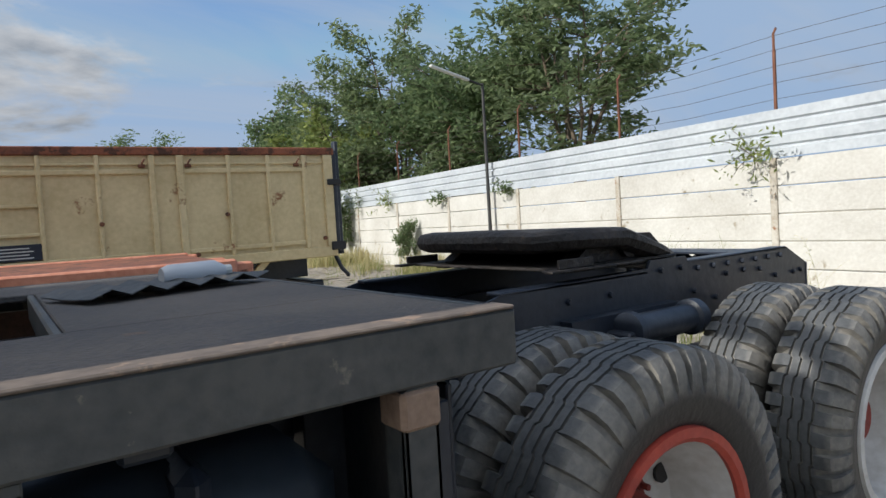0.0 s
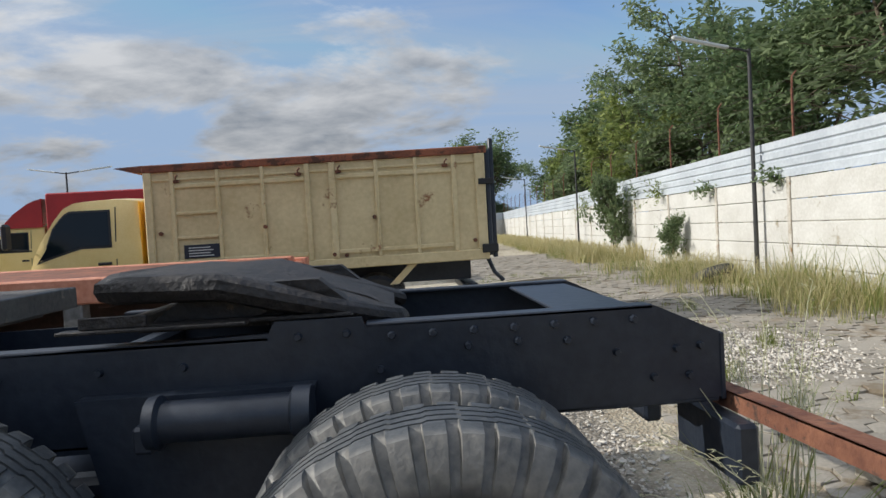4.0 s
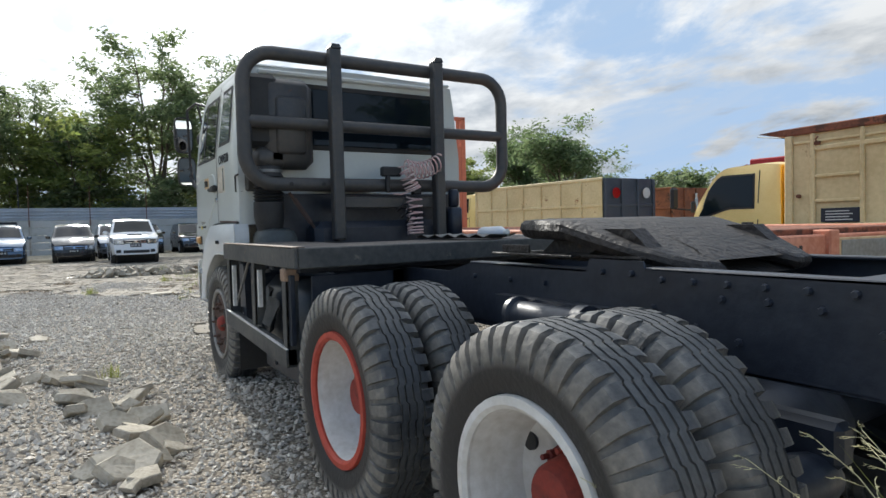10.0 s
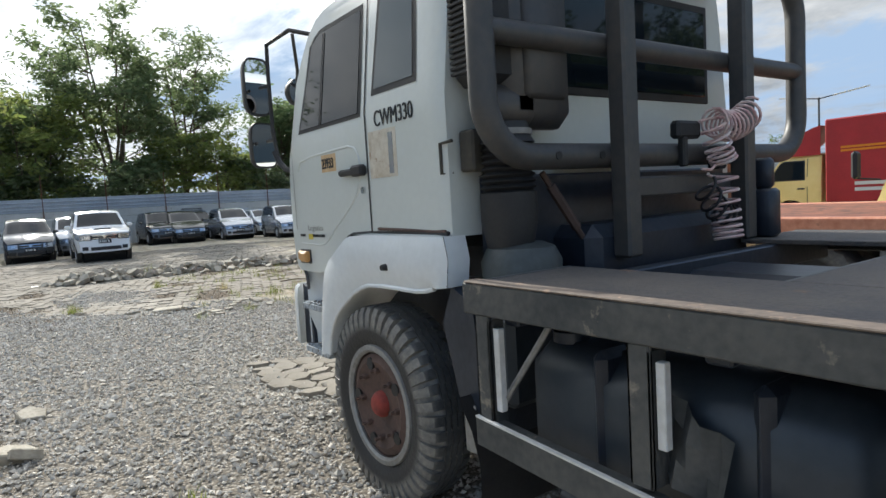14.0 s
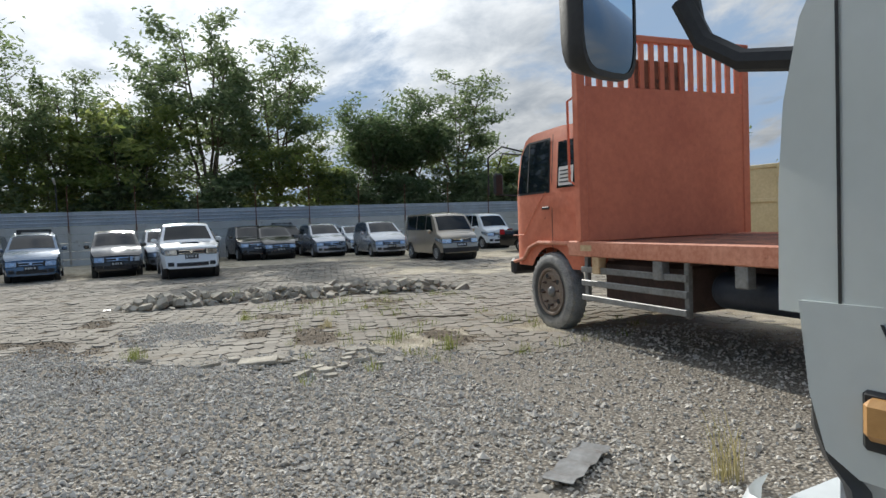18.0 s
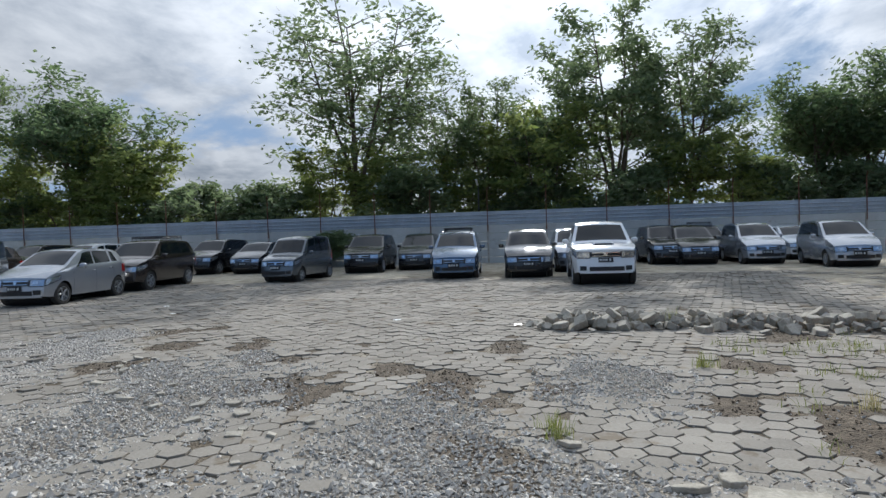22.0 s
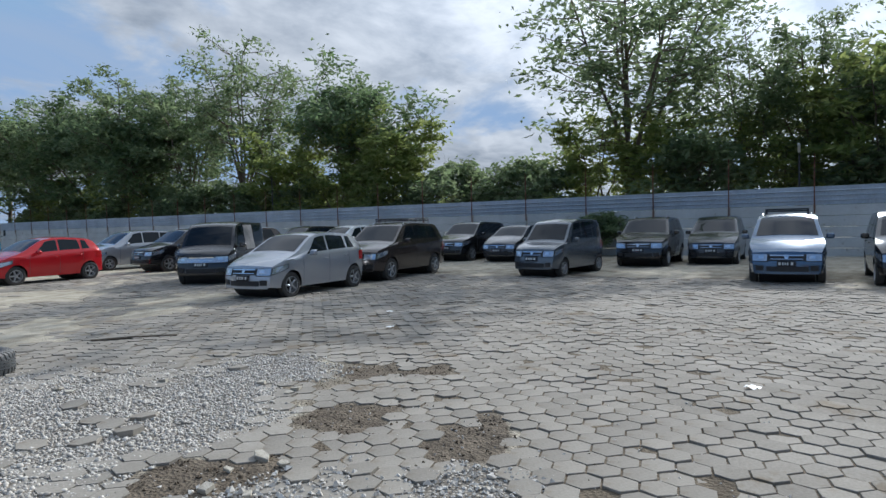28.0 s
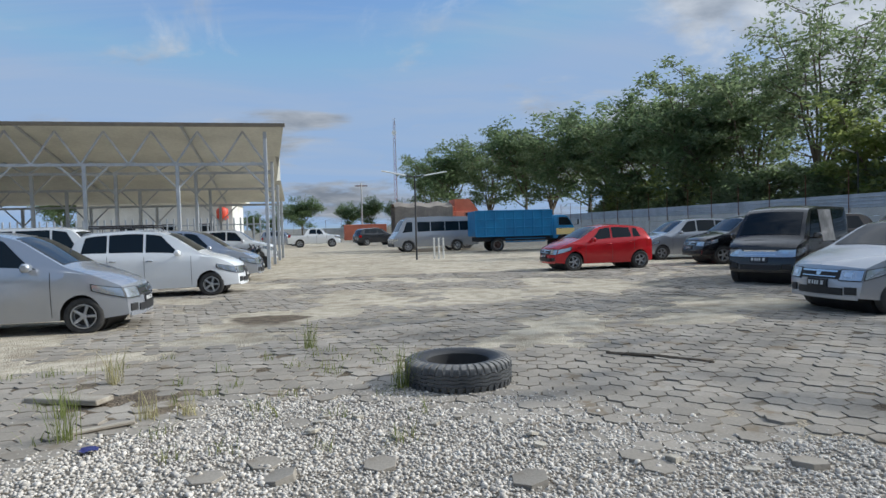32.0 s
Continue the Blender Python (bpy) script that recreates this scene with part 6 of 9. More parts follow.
part("hose_bracket", Build().box(-4.42, -4.36, 3.16, 3.36, 1.74, 1.83, 0.015).box(-4.40, -4.36, 3.20, 3.24, 1.60, 1.75, 0.008), M_BLACK, TR)
part("hose_coupling", Build().box(-4.40, -4.33, 3.46, 3.54, 1.58, 1.70, 0.01), M_BLACK, TR)
part("hose_tail", Build().tube([(-4.30, 3.38, 1.60), (-4.28, 3.3, 1.575), (-4.28, 3.22, 1.58)], 0.007, 5), M_COIL, TR)
# gear behind the cab
part("rear_bulkhead", Build().box(-4.700, -4.655, 2.14, 4.06, 0.95, 1.60, 0.01), M_DARK, TR, "dark oily bulkhead below the cab's rear wall")
part("gearbox_mass", Build().box(-4.72, -4.40, 2.55, 3.9, 0.72, 1.35, 0.06).box(-4.40, -3.6, 2.85, 3.35, 0.70, 1.12, 0.08), M_DARK, TR)
part("exhaust_box", Build().box(-4.38, -4.24, 3.81, 3.93, 1.19, 1.46, 0.02).box(-4.36, -4.26, 3.83, 3.91, 1.46, 1.63, 0.02), M_DARK, TR, "", 75)
part("turnbuckle", Build().tube([(-4.52, 2.36, 1.60), (-4.46, 2.62, 1.20)], 0.014, 6).tube([(-4.51, 2.40, 1.54), (-4.48, 2.53, 1.34)], 0.022, 6), M_HUBRUST, TR)
# air intake: louvred stack, snorkel, ribbed duct
intake = part("air_intake", Build().box(-4.715, -4.52, 2.03, 2.30, 1.98, 2.58, 0.04), M_BLACK, TR)
for k in range(22):
    part("louvre", Build().box(-4.70, -4.56, 2.018, 2.045, 2.03 + k * 0.024, 2.043 + k * 0.024, 0.003), M_BLACK, intake)
part("snorkel", Build().box(-4.69, -4.50, 2.16, 2.60, 1.80, 2.56, 0.07).box(-4.66, -4.50, 2.08, 2.36, 1.80, 1.98, 0.05).box(-4.53, -4.47, 2.26, 2.52, 1.92, 2.40, 0.025), M_GUARD, TR, "", 75)
duct = [(1.27, 0.0), (1.27, 0.10), (1.40, 0.125), (1.52, 0.125)]
for k in range(8):
    duct += [(1.53 + k * 0.027, 0.103), (1.543 + k * 0.027, 0.127)]
duct += [(1.76, 0.11), (1.82, 0.10), (1.82, 0.0)]
part("air_cleaner", Build().lathe([(0.98, 0.0), (0.98, 0.12), (1.02, 0.17), (1.22, 0.18), (1.28, 0.15), (1.30, 0.10)], 22, "z", (-4.55, 2.24, 0)), surface("grey_green_air_cleaner", srgb(74, 80, 80), srgb(58, 62, 62), 0.5, scale=3, fine=30, third=srgb(104, 98, 86), third_at=0.66), TR)
part("ribbed_air_duct", Build().lathe(duct, 22, "z", (-4.57, 2.20, 0)), M_BLACK, TR, "ribbed black rubber air duct")
part("duct_clamp", Build().lathe([(1.765, 0.113), (1.765, 0.116), (1.79, 0.116), (1.79, 0.113)], 22, "z", (-4.57, 2.20, 0), closed=True), M_STEELGREY, TR)
part("hinge_bracket", Build().box(-4.70, -4.60, 2.04, 2.20, 1.62, 1.80, 0.01).tube([(-4.72, 2.02, 1.62), (-4.745, 1.975, 1.62), (-4.745, 1.975, 1.75), (-4.66, 1.975, 1.755)], 0.009, 6), surface("oily_olive_bracket", srgb(66, 62, 52), srgb(48, 46, 42), 0.7, scale=8, fine=40), TR)
# the cab
CB = cab_shape(1.80, 2.26, [(0, 1.10), (0.003, 1.50), (0.014, 1.75), (0.045, 1.97), (0.20, 2.32), (0.36, 2.57), (0.56, 2.665), (1.30, 2.70), (1.80, 2.66)], 1.97, 1.34, None, 0.075)
CB.end = 0.02
CX, CY = -4.715 - 0.90, YC + 0.02
def cabpart(name, b, m, parent=None, label=""):
    return part(name, shifted(b, CX, CY), m, parent or TR, label)
cab = cabpart("cab", CB.body(), M_WHITE, None, "white painted cab with scratches")
def on_cab(x, z, out=0.004):
    """A y on the flank that faces the walk."""
    return CY - CB.half(x + 4.715 + 1.80, z) - out
cabpart("roof_edge", Build().box(-0.90, 0.24, -1.02, 1.02, 2.675, 2.705, 0.02), M_WHITE, cab)
cabpart("windscreen", CB.top_patch(0.07, 0.34, 0.9), M_GLASS)
belt_gap = 0.02
for side in (1, -1):
    cabpart("door_window", CB.side_patch(0.30, 1.05, 1.985, lambda u: CB.upper(u) - 0.13 if u < 0.60 else 2.52, side, 0.006, 10, 0.14, 0.0), M_GLASS)
    cabpart("window_rubber", CB.side_patch(0.26, 1.08, 1.962, lambda u: CB.upper(u) - 0.10 if u < 0.60 else 2.55, side, 0.003, 10, 0.14, 0.0), M_BLACK)
    cabpart("quarter_window", CB.side_patch(1.22, 1.58, 2.08, 2.52, side, 0.007, 4, 0.04, 0.03), M_CLEAR)
    cabpart("quarter_rubber", CB.side_patch(1.19, 1.61, 2.05, 2.55, side, 0.003, 4, 0.04, 0.03), M_BLACK)
    cabpart("vent_bar", CB.side_patch(0.575, 0.605, 1.985, 2.51, side, 0.009, 1, 0.02, -0.02), M_BLACK)
    cabpart("front_seam", CB.side_patch(0.105, 0.111, 1.36, 1.93, side, 0.003, 1), M_BLACK)
    cabpart("door_seam", CB.side_patch(1.118, 1.132, 1.36, 1.965, side, 0.003, 1), M_BLACK)
    cabpart("door_seam", CB.side_patch(1.118, 1.132, 1.965, 2.62, side, 0.004, 1), M_BLACK)
    cabpart("drip_rail", CB.side_patch(0.64, 1.72, 2.60, 2.62, side, 0.018, 6), M_WHITE)
# door pressings
def flank_line(name, pts, r, m):
    part(name, Build().tube([(x, on_cab(x, z, 0.001), z) for x, z in pts], r, 6), m, cab)
LOWY = on_cab(-6.0, 1.36, -0.004)
lowdoor = part("lower_door", Build().prism([(-6.47, 1.362), (-5.60, 1.362), (-5.64, 1.33), (-5.76, 1.265), (-5.86, 1.20), (-5.95, 1.125), (-6.10, 1.10), (-6.38, 1.10), (-6.43, 1.13), (-6.455, 1.22)], "y", LOWY, LOWY + 0.05), M_WHITE, cab)
part("door_pressing", Build().tube([(x, LOWY + 0.004 if z < 1.36 else on_cab(x, z, -0.002), z) for x, z in ((-6.33, 1.277), (-6.06, 1.272), (-5.98, 1.285), (-5.94, 1.305), (-5.80, 1.39), (-5.63, 1.49), (-5.53, 1.565), (-5.49, 1.63), (-5.482, 1.70), (-5.49, 1.76), (-5.53, 1.81), (-5.60, 1.825), (-5.76, 1.822), (-6.10, 1.812), (-6.26, 1.79), (-6.30, 1.74))], 0.008, 8), M_WHITE, cab)
flank_line("sill_seam", [(-5.32, 1.375), (-4.74, 1.365)], 0.009, M_HUBRUST)
handle = part("door_handle", Build().box(-5.68, -5.43, on_cab(-5.5, 1.7, 0.035), on_cab(-5.5, 1.7, 0.0), 1.665, 1.70, 0.010).box(-5.52, -5.40, on_cab(-5.5, 1.7, 0.045), on_cab(-5.5, 1.7, 0.0), 1.655, 1.715, 0.012), M_BLACK, cab)
part("door_lock", Build().lathe([(on_cab(-5.45, 1.58, 0.012), 0.0), (on_cab(-5.45, 1.58, 0.012), 0.018), (on_cab(-5.45, 1.58, -0.002), 0.02)], 14, "y", (-5.45, 0, 1.58)), M_CHROME, cab)
part("number_sticker", Build().box(-5.945, -5.76, on_cab(-5.85, 1.75, 0.003), on_cab(-5.85, 1.75, -0.002), 1.705, 1.805), M_TANSTICKER, cab)
lettering("number", "23933", 0.085, M_INK, cab, (-5.935, on_cab(-5.85, 1.75, 0.006), 1.725), FACE_SOUTH, "", 0.72)
lettering("model_number", "CWM330", 0.112, M_INK, cab, (-5.295, on_cab(-5.1, 1.90, 0.004), 1.892), FACE_SOUTH, "dark model lettering", 0.80)
part("worn_sticker", Build().box(-5.365, -5.10, on_cab(-5.2, 1.78, 0.002), on_cab(-5.2, 1.78, -0.002), 1.635, 1.872), surface("peeling_grey_sticker", srgb(204, 198, 184), srgb(172, 160, 140), 0.7, scale=6, fine=40, third=srgb(140, 110, 84), third_at=0.63), cab)
part("sticker_print", Build().box(-5.17, -5.13, on_cab(-5.2, 1.78, 0.004), on_cab(-5.2, 1.78, 0.001), 1.65, 1.85), PAINT["silver"], cab)
lettering("door_word", "Logistics", 0.046, M_GREYINK, cab, (-6.218, LOWY - 0.003, 1.362), FACE_SOUTH, "", 1.42)
lettering("address_words", "www.", 0.036, M_INK, cab, (-6.348, LOWY - 0.003, 1.322), FACE_SOUTH)
lettering("address_words", "trans.com", 0.037, M_INK, cab, (-6.152, LOWY - 0.003, 1.321), FACE_SOUTH, "", 1.15)
part("yellow_mark", Build().box(-6.218, -6.158, LOWY - 0.003, LOWY + 0.004, 1.306, 1.346), plain("faded_yellow_print", srgb(196, 178, 70), 0.6), cab)
lamp = part("indicator_lamp", Build().box(-6.318, -6.212, LOWY - 0.040, LOWY + 0.02, 1.160, 1.230, 0.014).box(-6.366, -6.316, LOWY - 0.026, LOWY + 0.02, 1.170, 1.232, 0.010), M_DULLAMBER, cab, "faded amber side indicator")
part("bezel", Build().box(-6.374, -6.203, LOWY - 0.008, LOWY + 0.02, 1.150, 1.240, 0.006), M_BLACK, lamp)
for k in range(3):
    part("roof_lamp", Build().box(-5.62, -5.54, 2.32 + k * 0.75, 2.42 + k * 0.75, 2.70, 2.745, 0.02), M_AMBER, cab)
# nose below the cab: corner panel, bumper, steps
nose = part("corner_panel", Build().grid([[(x, y, z) for x, y in ((-6.45, 2.10), (-6.44, 2.03), (-6.41, 2.05), (-6.35, 2.10), (-6.22, 2.15), (-5.97, 2.17))] for z in (0.60, 0.80, 1.0, 1.13)]), M_FENDER, TR, "", 50)
part("front_panel", Build().box(-6.50, -6.40, 2.12, 4.08, 0.98, 1.36, 0.03), M_WHITE, TR)
part("bumper", Build().box(-6.64, -6.48, 2.09, 4.08, 0.58, 0.96, 0.05), M_FENDER, TR)
bc = part("bumper_corner", Build().grid([[(-6.64 + 0.11 * t * t, 2.12 - 0.13 * math.sin(math.pi * min(0.62 * t + 0.02, 0.5)) + d, z) for t in (0, 0.2, 0.4, 0.6, 0.8, 1.0)] for z, d in ((0.56, 0.03), (0.59, 0.0), (0.72, 0.0), (0.90, 0.0), (0.965, 0.008), (0.985, 0.03))]), M_FENDER, TR, "curved white bumper end", 60)
part("bumper_gap", Build().prism([(-6.525, 0.99), (-6.45, 0.97), (-6.44, 0.80), (-6.40, 0.68), (-6.40, 0.58), (-6.54, 0.58)], "y", 2.035, 2.06), M_DARK, bc)
part("corner_trim", Build().grid([[(x - w, 2.026, z), (x, 2.010, z), (x + w, 2.026, z)] for x, z, w in ((-6.475, 1.205, 0.006), (-6.468, 1.15, 0.016), (-6.445, 1.10, 0.020), (-6.412, 1.065, 0.022), (-6.40, 1.0, 0.018), (-6.395, 0.965, 0.006))]), M_GUARD, TR, "dark rubber corner strip", 50)
for z in (0.885, 0.60):
    tread = part("step", Build().prism([(-6.405, 1.985), (-6.38, 1.965), (-6.03, 1.965), (-6.03, 2.165), (-6.22, 2.145), (-6.35, 2.095)], "z", z - 0.035, z), M_STEPSTEEL, TR, "worn pressed steel cab step")
    teeth = Build()
    for j in range(4):
        for i in range(8 - j):
            x, y = -6.37 + 0.046 * i + 0.02 * (j % 2) + 0.035 * j, 1.985 + 0.042 * j
            teeth.lathe([(z - 0.002, 0.016), (z + 0.010, 0.013), (z + 0.010, 0.007), (z + 0.001, 0.005), (z + 0.001, 0.0)], 8, "z", (x, y, 0))
    part("grip_tread", teeth, M_STEPSTEEL, tread)
# flared wing over the front wheel
wing_out = [(-6.06, 0.60), (-6.04, 0.80), (-6.01, 0.94), (-5.985, 1.05), (-5.95, 1.125), (-5.89, 1.185), (-5.79, 1.245), (-5.66, 1.318), (-5.60, 1.335), (-5.40, 1.345), (-4.715, 1.345), (-4.69, 1.24), (-4.71, 1.12)]
wing_in = [(-5.95, 0.62), (-5.92, 0.74), (-5.87, 0.82), (-5.817, 0.88), (-5.75, 0.93), (-5.67, 0.978), (-5.595, 1.02), (-5.49, 1.063), (-5.41, 1.082), (-5.25, 1.09), (-4.95, 1.09), (-4.86, 1.10), (-4.80, 1.115)]
wb = Build()
def wing_row(y, bulge):
    return [[(a[0] + (b[0] - a[0]) * t, y - bulge * math.sin(math.pi * min(t * 0.75 + 0.12, 1)), a[1] + (b[1] - a[1]) * t) for t in (0, 0.15, 0.35, 0.6, 0.85, 1.0)] for a, b in zip(wing_out, wing_in)]
wb.grid(wing_row(1.955, 0.045))
wb.grid([[(b[0], 1.942, b[1]), (b[0], 2.30, b[1] + 0.02)] for b in wing_in])
wb.grid([[(a[0], 2.06, a[1]), (a[0], 1.942, a[1])] for a in wing_out])
wing = part("front_wing", wb, M_FENDER, TR, "dented white front wing", 50)
part("wing_lip", Build().tube([(x, 1.936, z - 0.004) for x, z in wing_in], 0.012, 7), M_FENDER, wing)
part("wing_gap", Build().tube([(x - 0.010, 1.978, z + 0.012) for x, z in wing_out[3:11]], 0.011, 6), M_BLACK, wing)
part("wing_bolt", Build().lathe([(1.885, 0.0), (1.885, 0.014), (1.92, 0.02)], 10, "y", (-5.18, 0, 1.19)), M_BLACK, TR)
part("engine_mass", Build().box(-6.3, -4.9, 2.5, 3.7, 0.55, 1.34, 0.1), M_DARK, TR)
part("front_axle", Build().lathe([(2.1, 0.06), (4.1, 0.06)], 12, "y", (-5.44, 0, 0.42)), M_DARK, TR)
for y, side in ((2.08, -1), (4.10, 1)):
    truck_wheel(TR, -5.44, y, 0.42, side, -0.05, M_STEELGREY, M_HUBRUST, M_HUBRED, bolts=8, fine=True)
# mirrors
part("mirror_arm", Build().tube([(-6.02, 2.12, 2.52), (-6.30, 1.98, 2.62), (-6.62, 1.95, 2.60), (-6.66, 1.96, 2.40), (-6.68, 1.97, 2.02), (-6.66, 1.99, 1.84)], 0.014, 7).tube([(-6.68, 1.97, 1.90), (-6.65, 1.99, 1.82), (-6.58, 2.0, 1.77), (-6.50, 2.02, 1.755), (-6.42, 2.05, 1.75)], 0.020, 8).tube([(-6.66, 1.96, 2.34), (-6.76, 1.93, 2.34)], 0.012, 6).tube([(-6.68, 1.97, 1.98), (-6.80, 1.97, 1.98)], 0.012, 6).tube([(-6.30, 2.0, 2.60), (-6.40, 2.06, 2.40), (-6.52, 2.10, 2.30)], 0.012, 6), M_BLACK, TR)
def mirror(cx, cy, cz, w, h, round_=False):
    m = pose(cx, cy, cz, 0, 0, 12)
    sh = Build()
    pts = [(w / 2 * math.copysign(abs(math.cos(2 * math.pi * k / 24)) ** (1.0 if round_ else 0.45), math.cos(2 * math.pi * k / 24)), h / 2 * math.copysign(abs(math.sin(2 * math.pi * k / 24)) ** (1.0 if round_ else 0.45), math.sin(2 * math.pi * k / 24))) for k in range(24)]
    rows = [[(x0, p * k, q * k) for p, q in pts] for x0, k in ((-0.07, 0.55), (-0.05, 0.9), (-0.01, 1.0), (0.012, 1.0), (0.012, 0.92))]
    sh.grid(rows, True)
    sh.v = [tuple(m @ Vector(p)) for p in sh.v]
    o = part("mirror_housing", sh, M_BLACK, TR, "", 50)
    gl = Build().add([tuple(m @ Vector((0.010, p * 0.93, q * 0.93))) for p, q in pts], [tuple(range(24))])
    part("mirror_glass", gl, M_MIRROR, o, "", 0)
mirror(-6.84, 1.94, 2.36, 0.20, 0.40)
mirror(-6.88, 1.97, 1.96, 0.20, 0.32)
mirror(-6.52, 2.10, 2.28, 0.15, 0.18, True)
# cab tail: window, panel lines, number plate bracket
part("rear_window_rubber", Build().box(-4.722, -4.708, 2.52, 4.00, 1.99, 2.57, 0.07), M_BLACK, cab)
part("rear_window", Build().box(-4.716, -4.700, 2.56, 3.96, 2.03, 2.53, 0.06), M_GLASS, cab)
part("rear_shelf", Build().box(-4.71, -4.64, 2.62, 3.2, 1.62, 1.72, 0.012), M_STEELGREY, cab)
part("roof_lip", Build().box(-4.73, -4.69, 2.18, 4.02, 2.615, 2.66, 0.012), M_WHITE, cab)

# ---- cream tipper with yellow cab ----
def simple_cab(root, spec, xc, yc, paint, z=0.0, win=(0.22, 1.0), glassy=M_GLASS, name="cab", low=None, seam=True, lean=0.22):
    """Cab, glass, lamps and bumper of a smaller truck that looks along -x."""
    L = spec.L
    c = part(name, shifted(spec.body(), xc, yc, True, z), paint, root)
    b = spec.beltline[0][1]
    part("windscreen", shifted(spec.top_patch(0.10, win[0] + 0.18, 0.9), xc, yc, True, z), glassy, root)
    for side in (1, -1):
        part("door_window", shifted(spec.side_patch(win[0], win[1], (lambda u: b + 0.02 - 0.30 * max(0.0, 0.75 - u)) if low else b + 0.02, lambda u: min(spec.upper(u) - 0.10, spec.H - 0.16), side, 0.008, 10, lean, 0.02), xc, yc, True, z), glassy, root)
        part("window_rubber", shifted(spec.side_patch(win[0] - 0.03, win[1] + 0.03, (lambda u: b - 0.01 - 0.30 * max(0.0, 0.75 - u)) if low else b - 0.01, lambda u: min(spec.upper(u) - 0.075, spec.H - 0.135), side, 0.004, 10, lean, 0.02), xc, yc, True, z), M_BLACK, root)
        if seam:
            part("door_seam", shifted(spec.side_patch(win[1] + 0.07, win[1] + 0.085, spec.sill + 0.1, spec.H - 0.1, side, 0.004, 1), xc, yc, True, z), M_BLACK, root)
        part("door_handle", Build().box(xc - L / 2 + win[1] - 0.16, xc - L / 2 + win[1] + 0.02, yc + side * (spec.W / 2 + 0.012) - 0.014, yc + side * (spec.W / 2 + 0.012) + 0.014, z + b - 0.24, z + b - 0.20, 0.01), M_BLACK, root)
        part("headlamp", Build().box(xc - L / 2 - 0.015, xc - L / 2 + 0.03, yc + side * spec.W * 0.30 - 0.16, yc + side * spec.W * 0.30 + 0.16, z + spec.sill + 0.12, z + spec.sill + 0.30, 0.02), M_LENS, root)
        part("wing_mirror", Build().box(xc - L / 2 - 0.12, xc - L / 2 - 0.05, yc + side * (spec.W / 2 + 0.16) - 0.08, yc + side * (spec.W / 2 + 0.16) + 0.08, z + b + 0.02, z + b + 0.36, 0.03).tube([(xc - L / 2 + 0.1, yc + side * spec.W * 0.47, z + b), (xc - L / 2 - 0.08, yc + side * (spec.W / 2 + 0.16), z + b + 0.03)], 0.012, 5), M_BLACK, root)
    part("bumper", Build().box(xc - L / 2 - 0.10, xc - L / 2 + 0.06, yc - spec.W * 0.5, yc + spec.W * 0.5, z + spec.sill - 0.16, z + spec.sill + 0.08, 0.04), M_BLACK, root)
    return c


TP = thing("tipper_truck", "cream tipper truck with yellow cab and rusty edges", "truck", (-2.6, 10.12, 0.0))
BASE[TP] = (-2.6, 10.12, 0.0)
def shear(b):
    """The body leans a little: its tail stands higher."""
    b.v = [(x, y, z + 0.035 * (x + 4.0) / 4.4 + (0.0 if z < 1.5 else 0.028 * (x + 4.0) / 4.4 * (z - 1.5))) for x, y, z in b.v]
    return b
def tp(name, b, m, parent=TP, label=""):
    return part(name, shear(b), m, parent, label)
bodyb = tp("body_floor", Build().box(-4.05, 0.42, 9.12, 11.10, 1.00, 1.05, 0.006), M_CREAM, TP)
tp("side_panel", Build().box(-4.05, 0.42, 9.085, 9.12, 1.00, 2.36, 0.006), M_CREAM, bodyb, "cream steel side of the tipping body")
tp("side_panel", Build().box(-4.05, 0.42, 11.10, 11.14, 1.00, 2.36, 0.006), M_CREAM, bodyb)
tp("front_panel", Build().box(-4.09, -4.05, 9.085, 11.14, 1.00, 2.36, 0.006), M_CREAM, bodyb)
tp("cap_rail", Build().box(-4.10, 0.46, 9.04, 9.13, 2.355, 2.455, 0.012), M_RUSTCAP, bodyb, "rusted top rail")
tp("cap_rail", Build().box(-4.10, 0.46, 11.09, 11.18, 2.355, 2.455, 0.012), M_RUSTCAP, bodyb)
tp("cab_guard", Build().prism([(-4.46, 2.44), (-4.09, 2.455), (-4.09, 2.37), (-4.20, 2.37)], "y", 9.05, 11.17), M_RUSTCAP, bodyb)
tp("floor_rail", Build().box(-4.07, 0.44, 9.05, 9.13, 0.93, 1.075, 0.012), M_CREAM, bodyb)
for x, w in ((-4.04, 0.10), (-3.73, 0.06), (-3.14, 0.05), (-2.56, 0.05), (-1.97, 0.07), (-1.64, 0.09), (-1.05, 0.05), (-0.52, 0.05), (0.0, 0.07), (0.36, 0.14)):
    tp("side_rib", Build().box(x - w / 2, x + w / 2, 9.045, 9.087, 1.07, 2.36, 0.012), M_CREAM, bodyb)
for x0, x1 in ((-3.70, -2.005), (-1.595, -0.035)):
    for z in (1.16, 2.16):
        tp("panel_frame", Build().box(x0, x1, 9.05, 9.086, z - 0.03, z + 0.03, 0.010), M_CREAM, bodyb)
for z in (1.48, 1.80):
    tp("ladder_rung", Build().box(-3.70, -3.165, 9.05, 9.086, z - 0.02, z + 0.02, 0.008), M_CREAM, bodyb)
tp("upper_strip", Build().box(-3.98, 0.28, 9.058, 9.086, 2.235, 2.265, 0.008), M_CREAM, bodyb)
for x in (-3.66, -2.08, -1.55, -0.12):
    tp("lashing_hook", Build().box(x - 0.04, x + 0.04, 9.025, 9.06, 2.20, 2.245, 0.01).tube([(x, 9.03, 2.24), (x, 9.0, 2.265), (x + 0.03, 9.0, 2.30)], 0.012, 6), M_RUSTSTEEL, bodyb)
